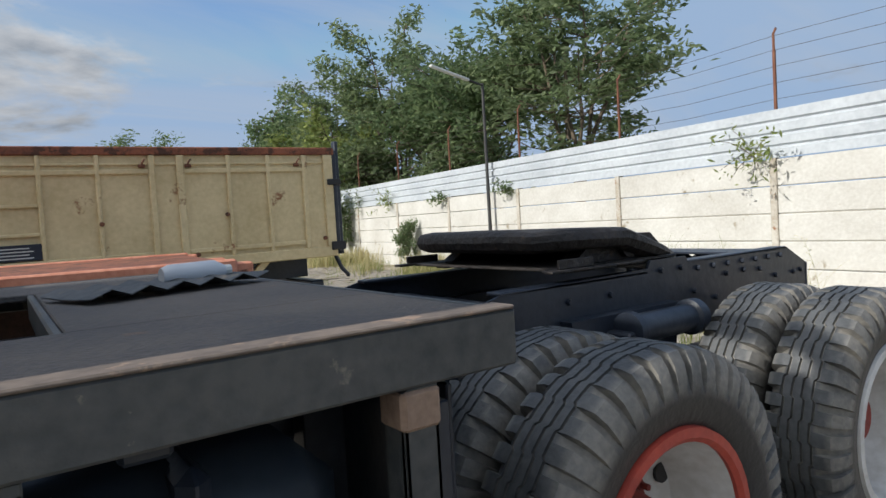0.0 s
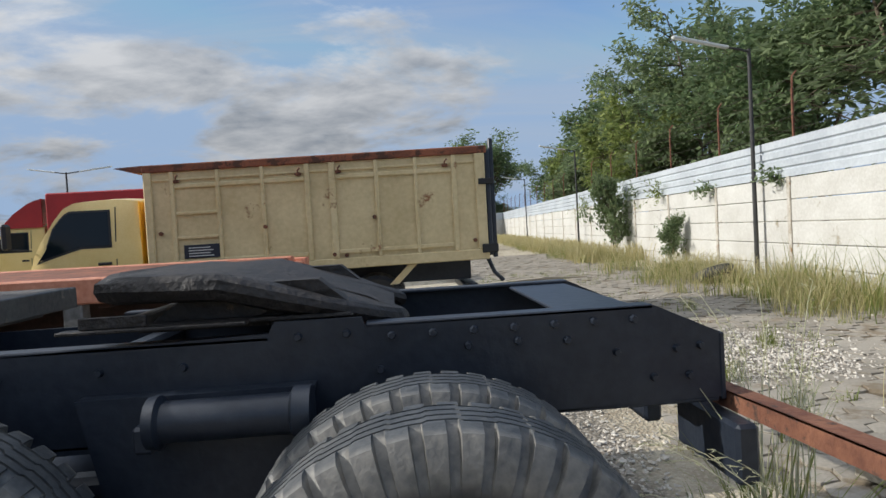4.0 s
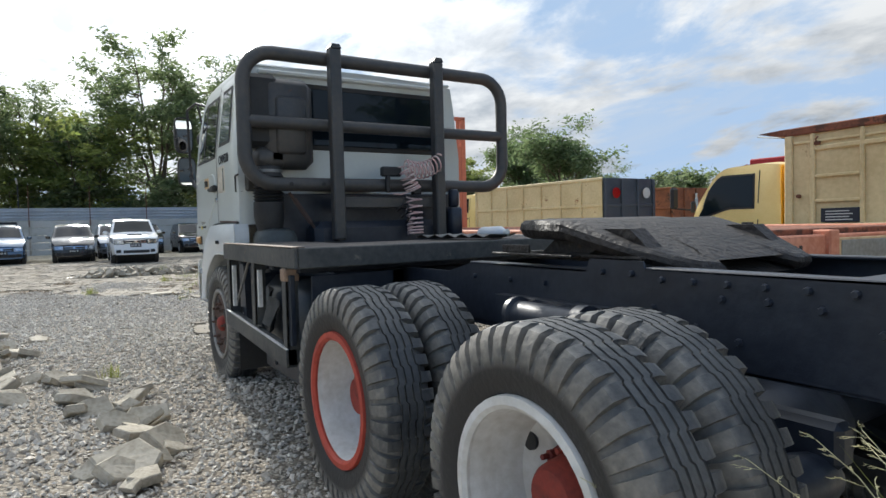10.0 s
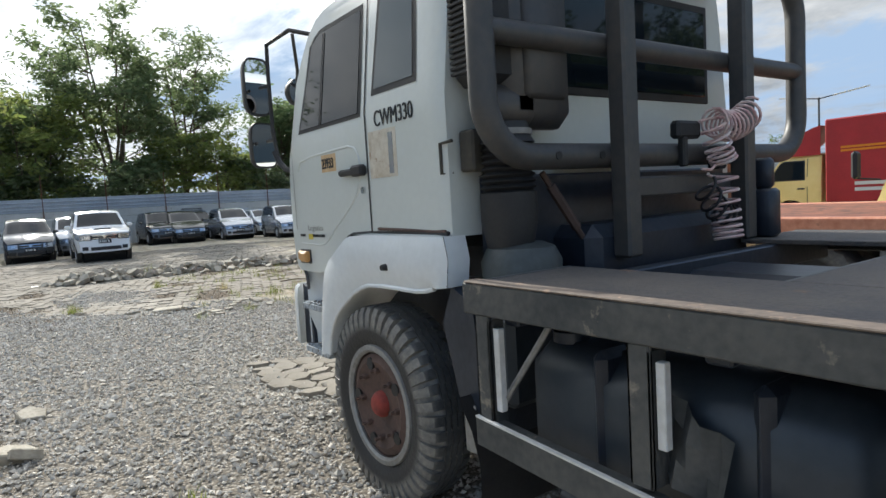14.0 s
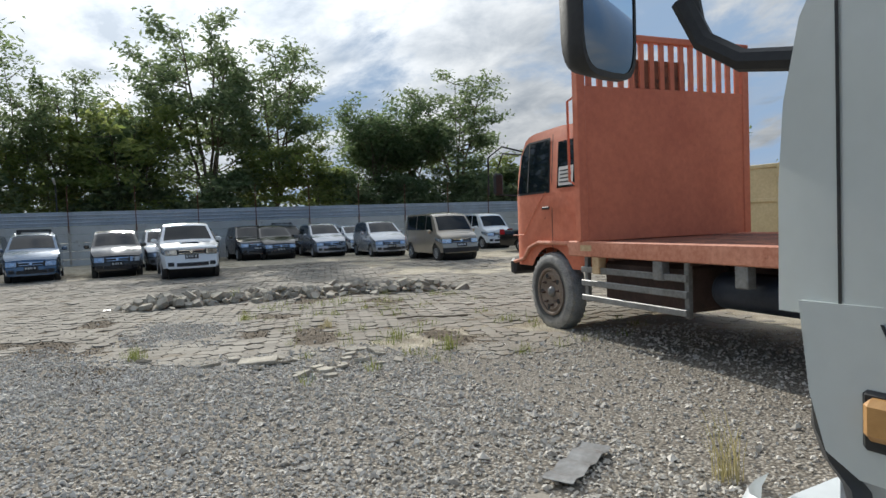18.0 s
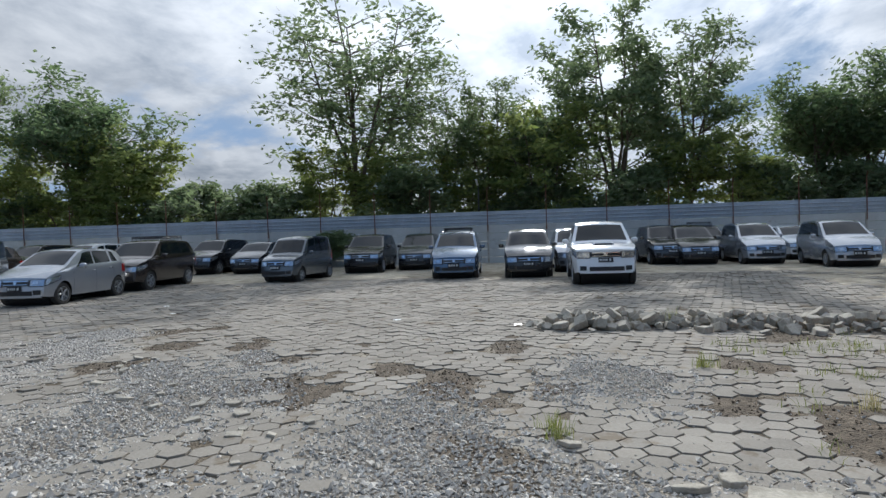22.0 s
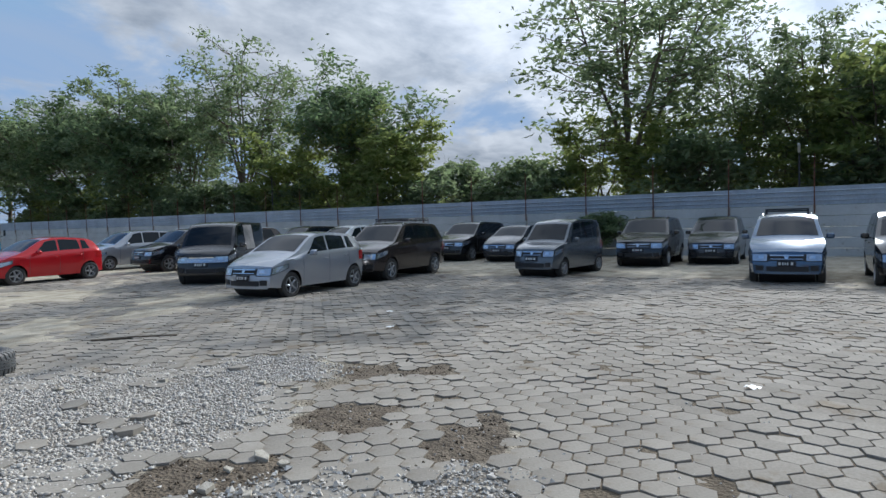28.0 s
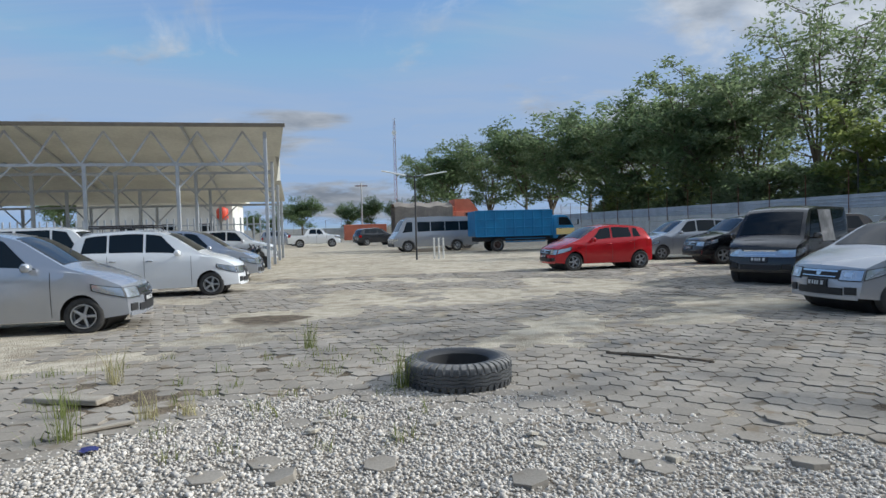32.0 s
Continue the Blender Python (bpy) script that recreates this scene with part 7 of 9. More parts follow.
for x, z in ((-2.55, 1.56), (-1.10, 1.60), (-1.66, 1.13), (-1.5, 1.11), (0.25, 1.2), (-3.9, 1.55)):
    tp("latch", Build().lathe([(9.02, 0.0), (9.02, 0.025), (9.06, 0.03)], 8, "y", (x, 0, z)), M_RUSTSTEEL, bodyb)
tp("data_board", Build().box(-3.62, -3.16, 9.046, 9.062, 1.20, 1.38, 0.004), plain("dark_data_board", srgb(36, 40, 52), 0.6), bodyb)
for k in range(4):
    tp("board_line", Build().box(-3.56, -3.24 - 0.04 * (k % 2), 9.042, 9.047, 1.225 + k * 0.036, 1.238 + k * 0.036), M_PLATETEXT, bodyb)
tp("tailgate", Build().box(0.43, 0.50, 9.06, 11.16, 0.98, 2.40, 0.015).box(0.50, 0.56, 9.1, 9.2, 0.95, 2.55, 0.01).box(0.50, 0.56, 11.0, 11.1, 0.95, 2.55, 0.01).box(0.50, 0.55, 9.2, 11.0, 1.6, 1.7, 0.01), M_DARK, bodyb, "black tailgate")
tp("tailgate_hinge", Build().box(0.33, 0.54, 9.02, 9.06, 1.94, 2.02, 0.008), M_BLACK, bodyb)
tp("tailgate_lock", Build().box(0.34, 0.56, 9.02, 9.06, 1.02, 1.14, 0.01), M_BLACK, bodyb)
part("sub_frame", Build().box(-5.4, 0.25, 9.75, 9.83, 0.66, 0.95, 0.01).box(-5.4, 0.25, 10.42, 10.5, 0.66, 0.95, 0.01), M_DARK, TP)
for x0, x1 in ((-1.70, -1.58), (-0.62, -0.74)):
    part("mudguard_stay", Build().add([(x0 + a * 0.06 + (x1 - x0) * s * 2.2, 9.12 + c * 0.08, 0.95 - s * 0.26) for s in (0, 1) for a in (-1, 1) for c in (0, 1)], [(0, 1, 3, 2), (4, 6, 7, 5), (0, 4, 5, 1), (2, 3, 7, 6), (0, 2, 6, 4), (1, 5, 7, 3)]), M_CREAM, TP)
part("rear_bumper_bar", Build().box(0.1, 0.3, 9.3, 10.9, 0.50, 0.62, 0.02).tube([(0.42, 9.12, 0.98), (0.50, 9.10, 0.78), (0.62, 9.12, 0.66)], 0.03, 7), M_DARK, TP)
for x, z in ((-1.14, 0.42), (-4.95, 0.42)):
    for y, side in ((9.32, -1), (10.92, 1)):
        truck_wheel(TP, x, y, z, side, 0.08 if x > -2 else -0.05, M_STEELGREY, M_HUBRUST, M_HUBRUST, small=True, bolts=6)
        if x > -2:
            truck_wheel(TP, x, y - side * 0.25, z, side, -0.05, M_DARK, M_DARK, M_DARK, small=True, show=False)
    part("axle", Build().lathe([(9.4, 0.05), (10.0, 0.06), (10.12, 0.16), (10.24, 0.06), (10.85, 0.05)], 14, "y", (x, 0, z)), M_DARK, TP)
SMALLCAB = cab_shape(1.52, 1.92, [(0, 0.9), (0.03, 1.1), (0.12, 1.34), (0.52, 1.97), (0.68, 2.03), (1.2, 2.05), (1.52, 2.01)], 1.42, 0.62, (0.78, 0.50, 0.42), 0.07)
cabp = simple_cab(TP, SMALLCAB, -4.96, 10.10, M_YELLOW, 0.0, (0.20, 1.12), low=True)
part("cab_tail_panel", Build().box(-4.215, -4.195, 9.16, 11.04, 0.8, 2.0, 0.01), surface("bright_yellow_paint", srgb(232, 176, 40), srgb(214, 160, 50), 0.5, scale=2), TP)

# ---- orange flatbed with high headboard ----
OR = thing("flatbed_truck", "faded orange flatbed truck with a tall slatted headboard", "truck", (-11.75, 6.10, 0.0), -6.4)
headb = part("headboard", Build().box(0.0, 0.035, 0.0, 2.74, 1.20, 3.08, 0.006), M_ORANGE, OR, "faded orange steel headboard")
for y in (0.0, 2.66):
    part("headboard_post", Build().box(-0.06, 0.05, y - 0.02, y + 0.10, 1.20, 3.72, 0.01), M_ORANGE, headb)
part("top_rail", Build().box(-0.05, 0.05, -0.02, 2.76, 3.66, 3.74, 0.01), M_ORANGE, headb)
for k in range(16):
    y = 0.14 + k * 0.160
    part("headboard_slat", Build().box(-0.01, 0.03, y, y + 0.075, 3.08, 3.66, 0.006), M_ORANGE, headb)
part("headboard_back", Build().box(-0.05, 0.0, 0.9, 1.7, 3.0, 3.45, 0.01), M_RUSTCAP, headb)
deckb = part("deck_floor", Build().box(-0.25, 9.5, 0.10, 2.52, 1.12, 1.19, 0.01), M_RUSTCAP, OR)
part("deck_side_beam", Build().box(-0.27, 9.55, 0.0, 0.10, 1.02, 1.205, 0.012), M_PINK, deckb, "worn pale orange side beam")
part("deck_side_beam", Build().box(-0.27, 9.55, 2.52, 2.62, 1.02, 1.205, 0.012), M_PINK, deckb)
for k in range(8):
    part("cross_bearer", Build().box(0.4 + k * 1.2, 0.5 + k * 1.2, 0.1, 2.52, 0.98, 1.12, 0.008), M_HUBRUST, deckb)
for k in range(9):
    part("deck_bracket", Build().box(0.2 + k * 1.05, 0.34 + k * 1.05, 0.01, 0.12, 0.82, 1.02, 0.01), M_STEELGREY if k % 3 else M_TANSTICKER, deckb)
part("paint_patch", Build().box(0.0, 0.22, -0.004, 0.002, 1.09, 1.16), M_TANSTICKER, deckb)
part("chassis_rail", Build().box(-1.9, 9.4, 0.86, 0.95, 0.72, 1.0, 0.01), M_HUBRUST, OR)
part("chassis_rail", Build().box(-1.9, 9.4, 1.68, 1.77, 0.72, 1.0, 0.01), M_HUBRUST, OR)
for z in (0.86, 0.70, 0.52):
    part("side_guard_bar", Build().box(-0.05, 1.70, 0.03, 0.07, z - 0.035, z + 0.035, 0.008), M_STEELGREY, OR)
for x in (0.0, 1.66):
    part("side_guard_post", Build().box(x - 0.03, x + 0.03, 0.07, 0.13, 0.46, 1.02, 0.008), M_STEELGREY, OR)
part("tool_box", Build().box(0.15, 1.55, 0.22, 0.80, 0.48, 0.98, 0.05), M_HUBRUST, OR)
part("air_tank", Build().lathe([(1.8, 0.0), (1.8, 0.15), (1.85, 0.18), (2.7, 0.18), (2.75, 0.15), (2.75, 0.0)], 18, "x", (0, 0.4, 0.74)), M_DARK, OR)
part("under_gear", Build().box(1.9, 4.6, 0.95, 1.68, 0.5, 0.9, 0.05), M_HUBRUST, OR)
# rear cross beam with slots
rbm = part("rear_beam", Build().box(9.5, 9.62, 0.02, 2.84, 0.76, 1.14, 0.012), M_PINK, OR, "slotted orange rear cross beam")
for k in range(8):
    part("slot", Build().box(9.618, 9.628, 0.20 + k * 0.075, 0.235 + k * 0.075, 0.86, 1.06, 0.004), M_BLACK, rbm)
part("beam_plate", Build().box(9.62, 9.65, 1.18, 1.98, 0.70, 1.11, 0.008), M_TANSTICKER, rbm)
part("plate_dirt", Build().box(9.648, 9.656, 1.22, 1.94, 0.88, 1.09, 0.004), M_STEELGREY, rbm)
part("beam_hole", Build().box(9.618, 9.628, 2.26, 2.50, 0.84, 1.06, 0.02), M_BLACK, rbm)
for y in (0.02, 1.06, 2.70):
    part("beam_end_post", Build().box(9.50, 9.66, y, y + 0.13, 0.74, 1.18, 0.012), M_PINK, rbm)
for x in (5.6, 6.95):
    for y, side in ((0.2, -1), (2.42, 1)):
        truck_wheel(OR, x, y, 0.5, side, 0.10, M_STEELGREY, M_HUBRUST, M_HUBRUST)
        truck_wheel(OR, x, y - side * 0.31, 0.5, side, -0.05, M_DARK, M_DARK, M_DARK, show=False)
for y, side in ((0.30, -1), (2.36, 1)):
    truck_wheel(OR, -1.0, y, 0.49, side, -0.05, M_DUSTRIM, M_DUSTRIM, M_STEELGREY, bolts=8, rubber=M_TREADDUST)
BIGCAB = cab_shape(1.92, 2.22, [(0, 1.10), (0.02, 1.30), (0.05, 1.56), (0.11, 1.92), (0.28, 2.45), (0.42, 2.66), (0.62, 2.72), (1.3, 2.74), (1.92, 2.70)], 1.86, 0.82, (1.12, 0.60, 0.50), 0.06)
oc = simple_cab(OR, BIGCAB, -1.18, 1.33, M_ORANGE, 0.0, (0.22, 1.10), lean=0.13)
part("vent_bar", shifted(BIGCAB.side_patch(0.52, 0.55, 1.88, 2.57, 1, 0.011, 4, 0.03, -0.03), -1.18, 1.33), M_BLACK, OR)
part("quarter_window", shifted(BIGCAB.side_patch(1.32, 1.74, 1.90, 2.52, 1, 0.008, 4), -1.18, 1.33), M_GLASS, OR)
part("window_notice", shifted(BIGCAB.side_patch(1.36, 1.70, 1.93, 2.18, 1, 0.012, 2), -1.18, 1.33), M_PLATETEXT, OR, "white paper notice taped inside the window")
for k in range(4):
    part("notice_line", shifted(BIGCAB.side_patch(1.39, 1.66 - 0.05 * (k % 2), 1.965 + k * 0.05, 1.985 + k * 0.05, 1, 0.014, 1), -1.18, 1.33), M_INK, OR)
part("cab_crease", Build().tube([(-2.05, 0.205, 1.26), (-1.72, 0.205, 1.27), (-1.42, 0.205, 1.60), (-1.10, 0.205, 1.86)], 0.008, 6), M_PINK, OR)
part("grab_pipe", Build().tube([(-0.10, 0.02, 1.90), (-0.16, -0.02, 1.95), (-0.16, -0.02, 2.92), (-0.06, 0.02, 2.97)], 0.016, 7), M_ORANGE, OR)
part("mirror_arm", Build().tube([(-1.80, 0.28, 2.50), (-2.15, 0.10, 2.62), (-2.42, 0.0, 2.48), (-2.44, 0.0, 1.9)], 0.014, 6).tube([(-1.85, 0.30, 2.46), (-2.2, 0.14, 2.52), (-2.3, 0.1, 2.3)], 0.012, 6), M_BLACK, OR)
part("front_wing_lip", Build().tube([(-2.02, 0.20, 0.86), (-1.72, 0.19, 0.92), (-1.56, 0.19, 1.08), (-1.30, 0.19, 1.16), (-0.55, 0.19, 1.16), (-0.42, 0.19, 1.02)], 0.028, 8), M_PINK, OR)

# ---- trucks further off ----
def box_body(root, x0, x1, y0, y1, z0, z1, m, ribs, tail=None, frames=2, name="load_body"):
    b = part(name, Build().box(x0, x1, y0 + 0.08, y1 - 0.08, z0, z0 + 0.05, 0.006), m, root)
    part("side_wall", Build().box(x0, x1, y0 + 0.04, y0 + 0.08, z0, z1, 0.006), m, b)
    part("side_wall", Build().box(x0, x1, y1 - 0.08, y1 - 0.04, z0, z1, 0.006), m, b)
    part("front_wall", Build().box(x0, x0 + 0.04, y0 + 0.08, y1 - 0.08, z0, z1, 0.006), m, b)
    for k in range(ribs + 1):
        x = x0 + (x1 - x0) * k / ribs
        part("side_rib", Build().box(x - 0.04, x + 0.04, y0, y0 + 0.045, z0, z1, 0.01), m, b)
    for k in range(frames + 1):
        z = z0 + (z1 - z0) * k / frames
        part("side_strip", Build().box(x0, x1, y0 + 0.005, y0 + 0.045, z - 0.04, z + 0.04, 0.01), m, b)
    if tail:
        part("tailgate", Build().box(x1 - 0.02, x1 + 0.05, y0, y1, z0 - 0.02, z1 + 0.02, 0.012), tail, b)
        for k in range(4):
            y = y0 + 0.06 + (y1 - y0 - 0.12) * k / 3
            part("tail_rib", Build().box(x1 + 0.05, x1 + 0.10, y - 0.05, y + 0.05, z0, z1, 0.01), tail, b)
        part("tail_strip", Build().box(x1 + 0.05, x1 + 0.085, y0, y1, (z0 + z1) / 2 - 0.04, (z0 + z1) / 2 + 0.04, 0.008), tail, b)
    return b
def under(root, x0, x1, y0, y1, wheels, z=0.85):
    yc = (y0 + y1) / 2
    part("chassis", Build().box(x0, x1, yc - 0.42, yc - 0.34, z - 0.28, z, 0.01).box(x0, x1, yc + 0.34, yc + 0.42, z - 0.28, z, 0.01), M_DARK, root)
    for x in wheels:
        for y, side in ((y0 + 0.18, -1), (y1 - 0.18, 1)):
            truck_wheel(root, x, y, 0.5 if z > 0.9 else 0.42, side, 0.08, M_STEELGREY, M_HUBRUST, M_HUBRUST, small=z <= 0.9, bolts=6)

M_TAILGREY = surface("dark_slate_tailgate", srgb(58, 66, 76), srgb(76, 82, 90), 0.6, scale=2, third=srgb(120, 90, 70), third_at=0.7)
M_BROWNWOOD = surface("rusty_brown_tailgate", srgb(150, 92, 58), srgb(108, 66, 44), 0.8, scale=2, fine=24, third=srgb(80, 56, 42), third_at=0.6)
T2 = thing("dump_truck", "cream dump truck with a dark slate tailgate", "truck", (-14.5, 14.2, 0), 0)
BASE[T2] = (-14.5, 14.2, 0)
box_body(T2, -17.2, -11.3, 13.15, 15.15, 0.98, 2.40, M_CREAM, 7, M_TAILGREY)
under(T2, -18.6, -11.5, 13.15, 15.15, (-13.0, -14.2, -17.6), 0.98)
simple_cab(T2, SMALLCAB, -18.1, 14.15, M_YELLOW, 0.25, (0.20, 1.12))
for y, m in ((13.55, M_REDLENS), (14.75, M_PLATETEXT)):
    part("round_sign", Build().lathe([(-11.25, 0.0), (-11.18, 0.15), (-11.17, 0.0)], 16, "x", (0, y, 2.02)), m, T2)
T3 = thing("dump_truck", "rusty brown dump truck with a cloth on its tailgate", "truck", (-17.0, 20.6, 0), 0)
BASE[T3] = (-17.0, 20.6, 0)
box_body(T3, -19.5, -14.2, 19.6, 21.75, 0.95, 2.38, M_BROWNWOOD, 6, M_BROWNWOOD)
part("hung_cloth", Build().grid([[(-14.08 + 0.02 * math.sin(k * 2 + j), 20.85 + j * 0.05 + 0.01 * k, 2.2 - k * 0.12) for j in range(4)] for k in range(6)]), PAINT["silver"], T3, "pale cloth hung on the tailgate")
under(T3, -21, -14.4, 19.6, 21.75, (-15.8, -17.0, -20.2), 0.96)
M_REDBOX = surface("red_box_paint", srgb(168, 40, 44), srgb(146, 34, 38), 0.5, scale=1.5, fine=30, third=srgb(120, 50, 46), third_at=0.72)
T4 = thing("box_truck", "red box truck with yellow cab and red roof deflector", "truck", (-8.5, 18.0, 0), 0)
BASE[T4] = (-8.5, 18.0, 0)
bx = part("box", Build().box(-9.55, -3.6, 17.0, 19.05, 0.85, 2.86, 0.03), M_REDBOX, T4, "red cargo box")
part("box_stripe", Build().box(-9.2, -3.8, 16.992, 17.002, 2.05, 2.10).box(-9.2, -3.8, 16.992, 17.002, 2.13, 2.18), M_AMBER, bx)
for k in range(2):
    part("box_writing", Build().box(-8.9, -8.1, 16.992, 17.002, 1.10 + k * 0.14, 1.18 + k * 0.14), M_PLATETEXT, bx)
part("large_mark", Build().box(-7.7, -6.2, 16.992, 17.002, 1.55, 1.95), M_PLATETEXT, bx)
simple_cab(T4, SMALLCAB, -10.45, 18.05, M_YELLOW, 0.0, (0.20, 1.12))
dfl = Build()
dfl.grid([[(-10.75 + 1.05 * k / 6, y, 2.02 + 0.72 * math.sin(k / 6 * 1.5)) for y in (17.12, 17.4, 18.0, 18.6, 18.95)] for k in range(7)])
dfl.prism([(-10.75, 2.02), (-9.70, 2.02), (-9.70, 2.74), (-10.05, 2.62), (-10.4, 2.38)], "y", 17.10, 17.12)
part("roof_deflector", dfl, M_REDBOX, T4)
under(T4, -11, -3.8, 17.0, 19.05, (-5.2, -10.3), 0.86)

# blue truck, minibus and tarpaulin truck down the yard
M_BLUE = surface("bright_blue_paint", srgb(36, 128, 178), srgb(30, 108, 156), 0.5, scale=1.2, fine=20, third=srgb(70, 110, 130), third_at=0.72)
T5 = thing("cargo_truck", "bright blue high-sided cargo truck with yellow and blue cab", "truck", (-28.6, -41.0, 0), 0)
BASE[T5] = (-28.6, -41.0, 0)
def north_ribs(root, x0, x1, y, z0, z1, n, m):
    for k in range(n + 1):
        x = x0 + (x1 - x0) * k / n
        part("side_rib", Build().box(x - 0.04, x + 0.04, y, y + 0.05, z0, z1, 0.01), m, root)
    for k in range(4):
        z = z0 + (z1 - z0) * k / 3
        part("side_strip", Build().box(x0, x1, y, y + 0.045, z - 0.04, z + 0.04, 0.01), m, root)
part("load_body", Build().box(-30.6, -25.7, -42.0, -40.0, 0.95, 2.50, 0.03), M_BLUE, T5)
north_ribs(T5, -30.6, -25.7, -40.0, 0.95, 2.50, 8, M_BLUE)
part("side_guard", Build().box(-30.2, -27.6, -40.15, -40.1, 0.55, 0.62, 0.01).box(-30.2, -27.6, -40.15, -40.1, 0.74, 0.80, 0.01), M_BLUE, T5)
under(T5, -32.0, -25.8, -42.0, -40.0, (-27.1, -31.4), 0.9)
simple_cab(T5, SMALLCAB, -31.45, -41.0, M_BLUE, 0.12, (0.20, 1.12))
part("cab_lower_panel", Build().box(-32.1, -30.9, -40.035, -40.02, 0.95, 1.35, 0.008), M_YELLOW, T5)
T6 = thing("cargo_truck", "orange truck with deflector and grey tarpaulin load", "truck", (-26.0, -48.5, 0), 0)
BASE[T6] = (-26.0, -48.5, 0)
tarp = Build()
tarp.grid([[(-25.9 + 4.2 * i / 10, y, z + 0.08 * math.sin(i * 1.9 + z)) for y, z in ((-47.3, 0.9), (-47.25, 2.0), (-47.3, 3.1), (-47.9, 3.35), (-48.6, 3.45), (-49.6, 3.1), (-49.6, 0.9))] for i in range(11)])
part("tarpaulin", tarp, surface("grey_tarpaulin", srgb(142, 134, 122), srgb(118, 110, 100), 0.85, scale=1.5, fine=12, bump=0.4), T6)
part("load_floor", Build().box(-26.0, -21.6, -49.6, -47.3, 0.8, 1.0, 0.02).box(-26.0, -25.9, -49.6, -47.3, 1.0, 3.1, 0.02), M_ORANGE, T6)
simple_cab(T6, BIGCAB, -27.0, -48.4, M_ORANGE, 0.0, (0.22, 1.10), lean=0.13)
part("roof_deflector", Build().prism([(-27.9, 2.72), (-26.1, 2.74), (-26.1, 3.60), (-27.2, 3.62)], "y", -49.3, -47.5), M_ORANGE, T6)
under(T6, -27.5, -21.8, -49.6, -47.3, (-22.8, -26.9), 0.95)
BUSB = Shell(5.9, 1.95, [(0, 0.80), (0.05, 1.0), (0.30, 1.25), (0.75, 2.10), (1.0, 2.26), (3.0, 2.32), (5.6, 2.28), (5.85, 2.1), (5.9, 1.0)], [(0, 1.15), (5.9, 1.22)], 3.35, 1.0, 0.37, tumble=0.08, sill=0.35, end=0.08)
T7 = thing("minibus", "dusty white minibus with curtained windows", "bus", (-24.0, -45.0, 0), 4)
part("body", BUSB.body(), PAINT["silver"], T7)
part("windscreen", BUSB.top_patch(0.34, 0.74), M_GLASS, T7)
for u0, u1, l0 in ((0.62, 1.30, 0.3), (1.65, 2.5, 0), (2.56, 3.5, 0), (3.56, 4.5, 0), (4.56, 5.5, 0)):
    for side in (1, -1):
        part("side_window", BUSB.side_patch(u0, u1, 1.26, lambda u: min(BUSB.upper(u) - 0.2, 1.98), side, 0.008, 6, l0, 0), M_GLASS, T7)
for side in (1, -1):
    part("door_seam", BUSB.side_patch(1.5, 1.515, 0.5, 2.05, side, 0.004, 1), M_BLACK, T7)
    part("headlamp", BUSB.wrap(0.5, 0.3, 0.70, 0.86, side), M_LENS, T7)
    for u in (1.0, 4.35):
        ty = part("tyre", tyre_build(0.37, 0.2, 0.24), M_TYRE, T7)
        ty.location = (BUSB.x(u), side * 0.84, 0.37)
        part("rim", rim_build(0.24, 0.2, 6, side), M_ALLOY, ty)
part("underbody", Build().box(-2.7, 2.7, -0.7, 0.7, 0.35, 0.6, 0.03), M_BLACK, T7)
part("bumper", Build().box(2.86, 3.0, -0.9, 0.9, 0.36, 0.58, 0.04), M_BLACK, T7)

# ---- shed ----
M_ROOF = surface("pale_roof_sheet", srgb(214, 214, 204), srgb(190, 190, 182), 0.5, scale=0.6, fine=8, bump=0.05)
M_GALV = surface("galvanised_post", srgb(186, 190, 194), srgb(160, 164, 168), 0.45, 0.3, scale=2, fine=30)
SH = thing("shed", "open parking shed with pale sheet roof and white steel trusses", "shed", (-5.0, -37.0, 0), 0)
BASE[SH] = (-5.0, -37.0, 0)
def roof_z(y):
    return 6.0 + (y + 30.0) * 0.205
rf = Build()
xs = np.arange(-15.0, 14.0, 0.5)
for dz, flip in ((0.0, 1), (-0.05, -1)):
    rows = [[(x + (0.10 if (k % 2) else 0) + (-30.0 - y) * 0.10 * (1 if k == 0 else 0), y, roof_z(y) + dz + (0.03 if k % 2 else 0)) for y in (-30.0, -34.0, -38.0, -42.5)] for k, x in enumerate(xs)]
    rf.grid(rows if flip > 0 else rows[::-1])
part("roof", rf, M_ROOF, SH, "corrugated pale roof")
part("roof_edge", Build().box(-15.06, 14.0, -30.03, -29.97, 5.90, 6.06, 0.01), surface("brown_roof_edge", srgb(120, 112, 96), srgb(100, 92, 80), 0.6, scale=2), SH)
for yb in (-30.5, -34.5, -38.5, -42.0):
    top = roof_z(yb) - 0.12
    zb = min(4.43, top - 0.2)
    part("beam", Build().box(-14.3, 13.5, yb - 0.05, yb + 0.05, zb - 0.06, zb + 0.06, 0.01), M_GALV, SH)
    if top - zb > 0.5:
        for k in range(15):
            x = -14.2 + k * 1.78
            part("truss_bar", Build().tube([(x, yb, zb), (x + 0.89, yb, top)], 0.045, 6).tube([(x + 0.89, yb, top), (x + 1.78, yb, zb)], 0.045, 6), M_GALV, SH)
    for k in range(8):
        x = -14.2 + k * 3.5
        pz = part("shed_post", Build().box(x - 0.07, x + 0.07, yb - 0.07, yb + 0.07, -0.05, top if k == 0 else zb, 0.01), M_GALV, SH)
        for s in ((1,) if k == 0 else (-1, 1)):
            part("knee_brace", Build().tube([(x, yb, zb - 1.0), (x + s * 0.95, yb, zb)], 0.04, 6), M_GALV, pz)
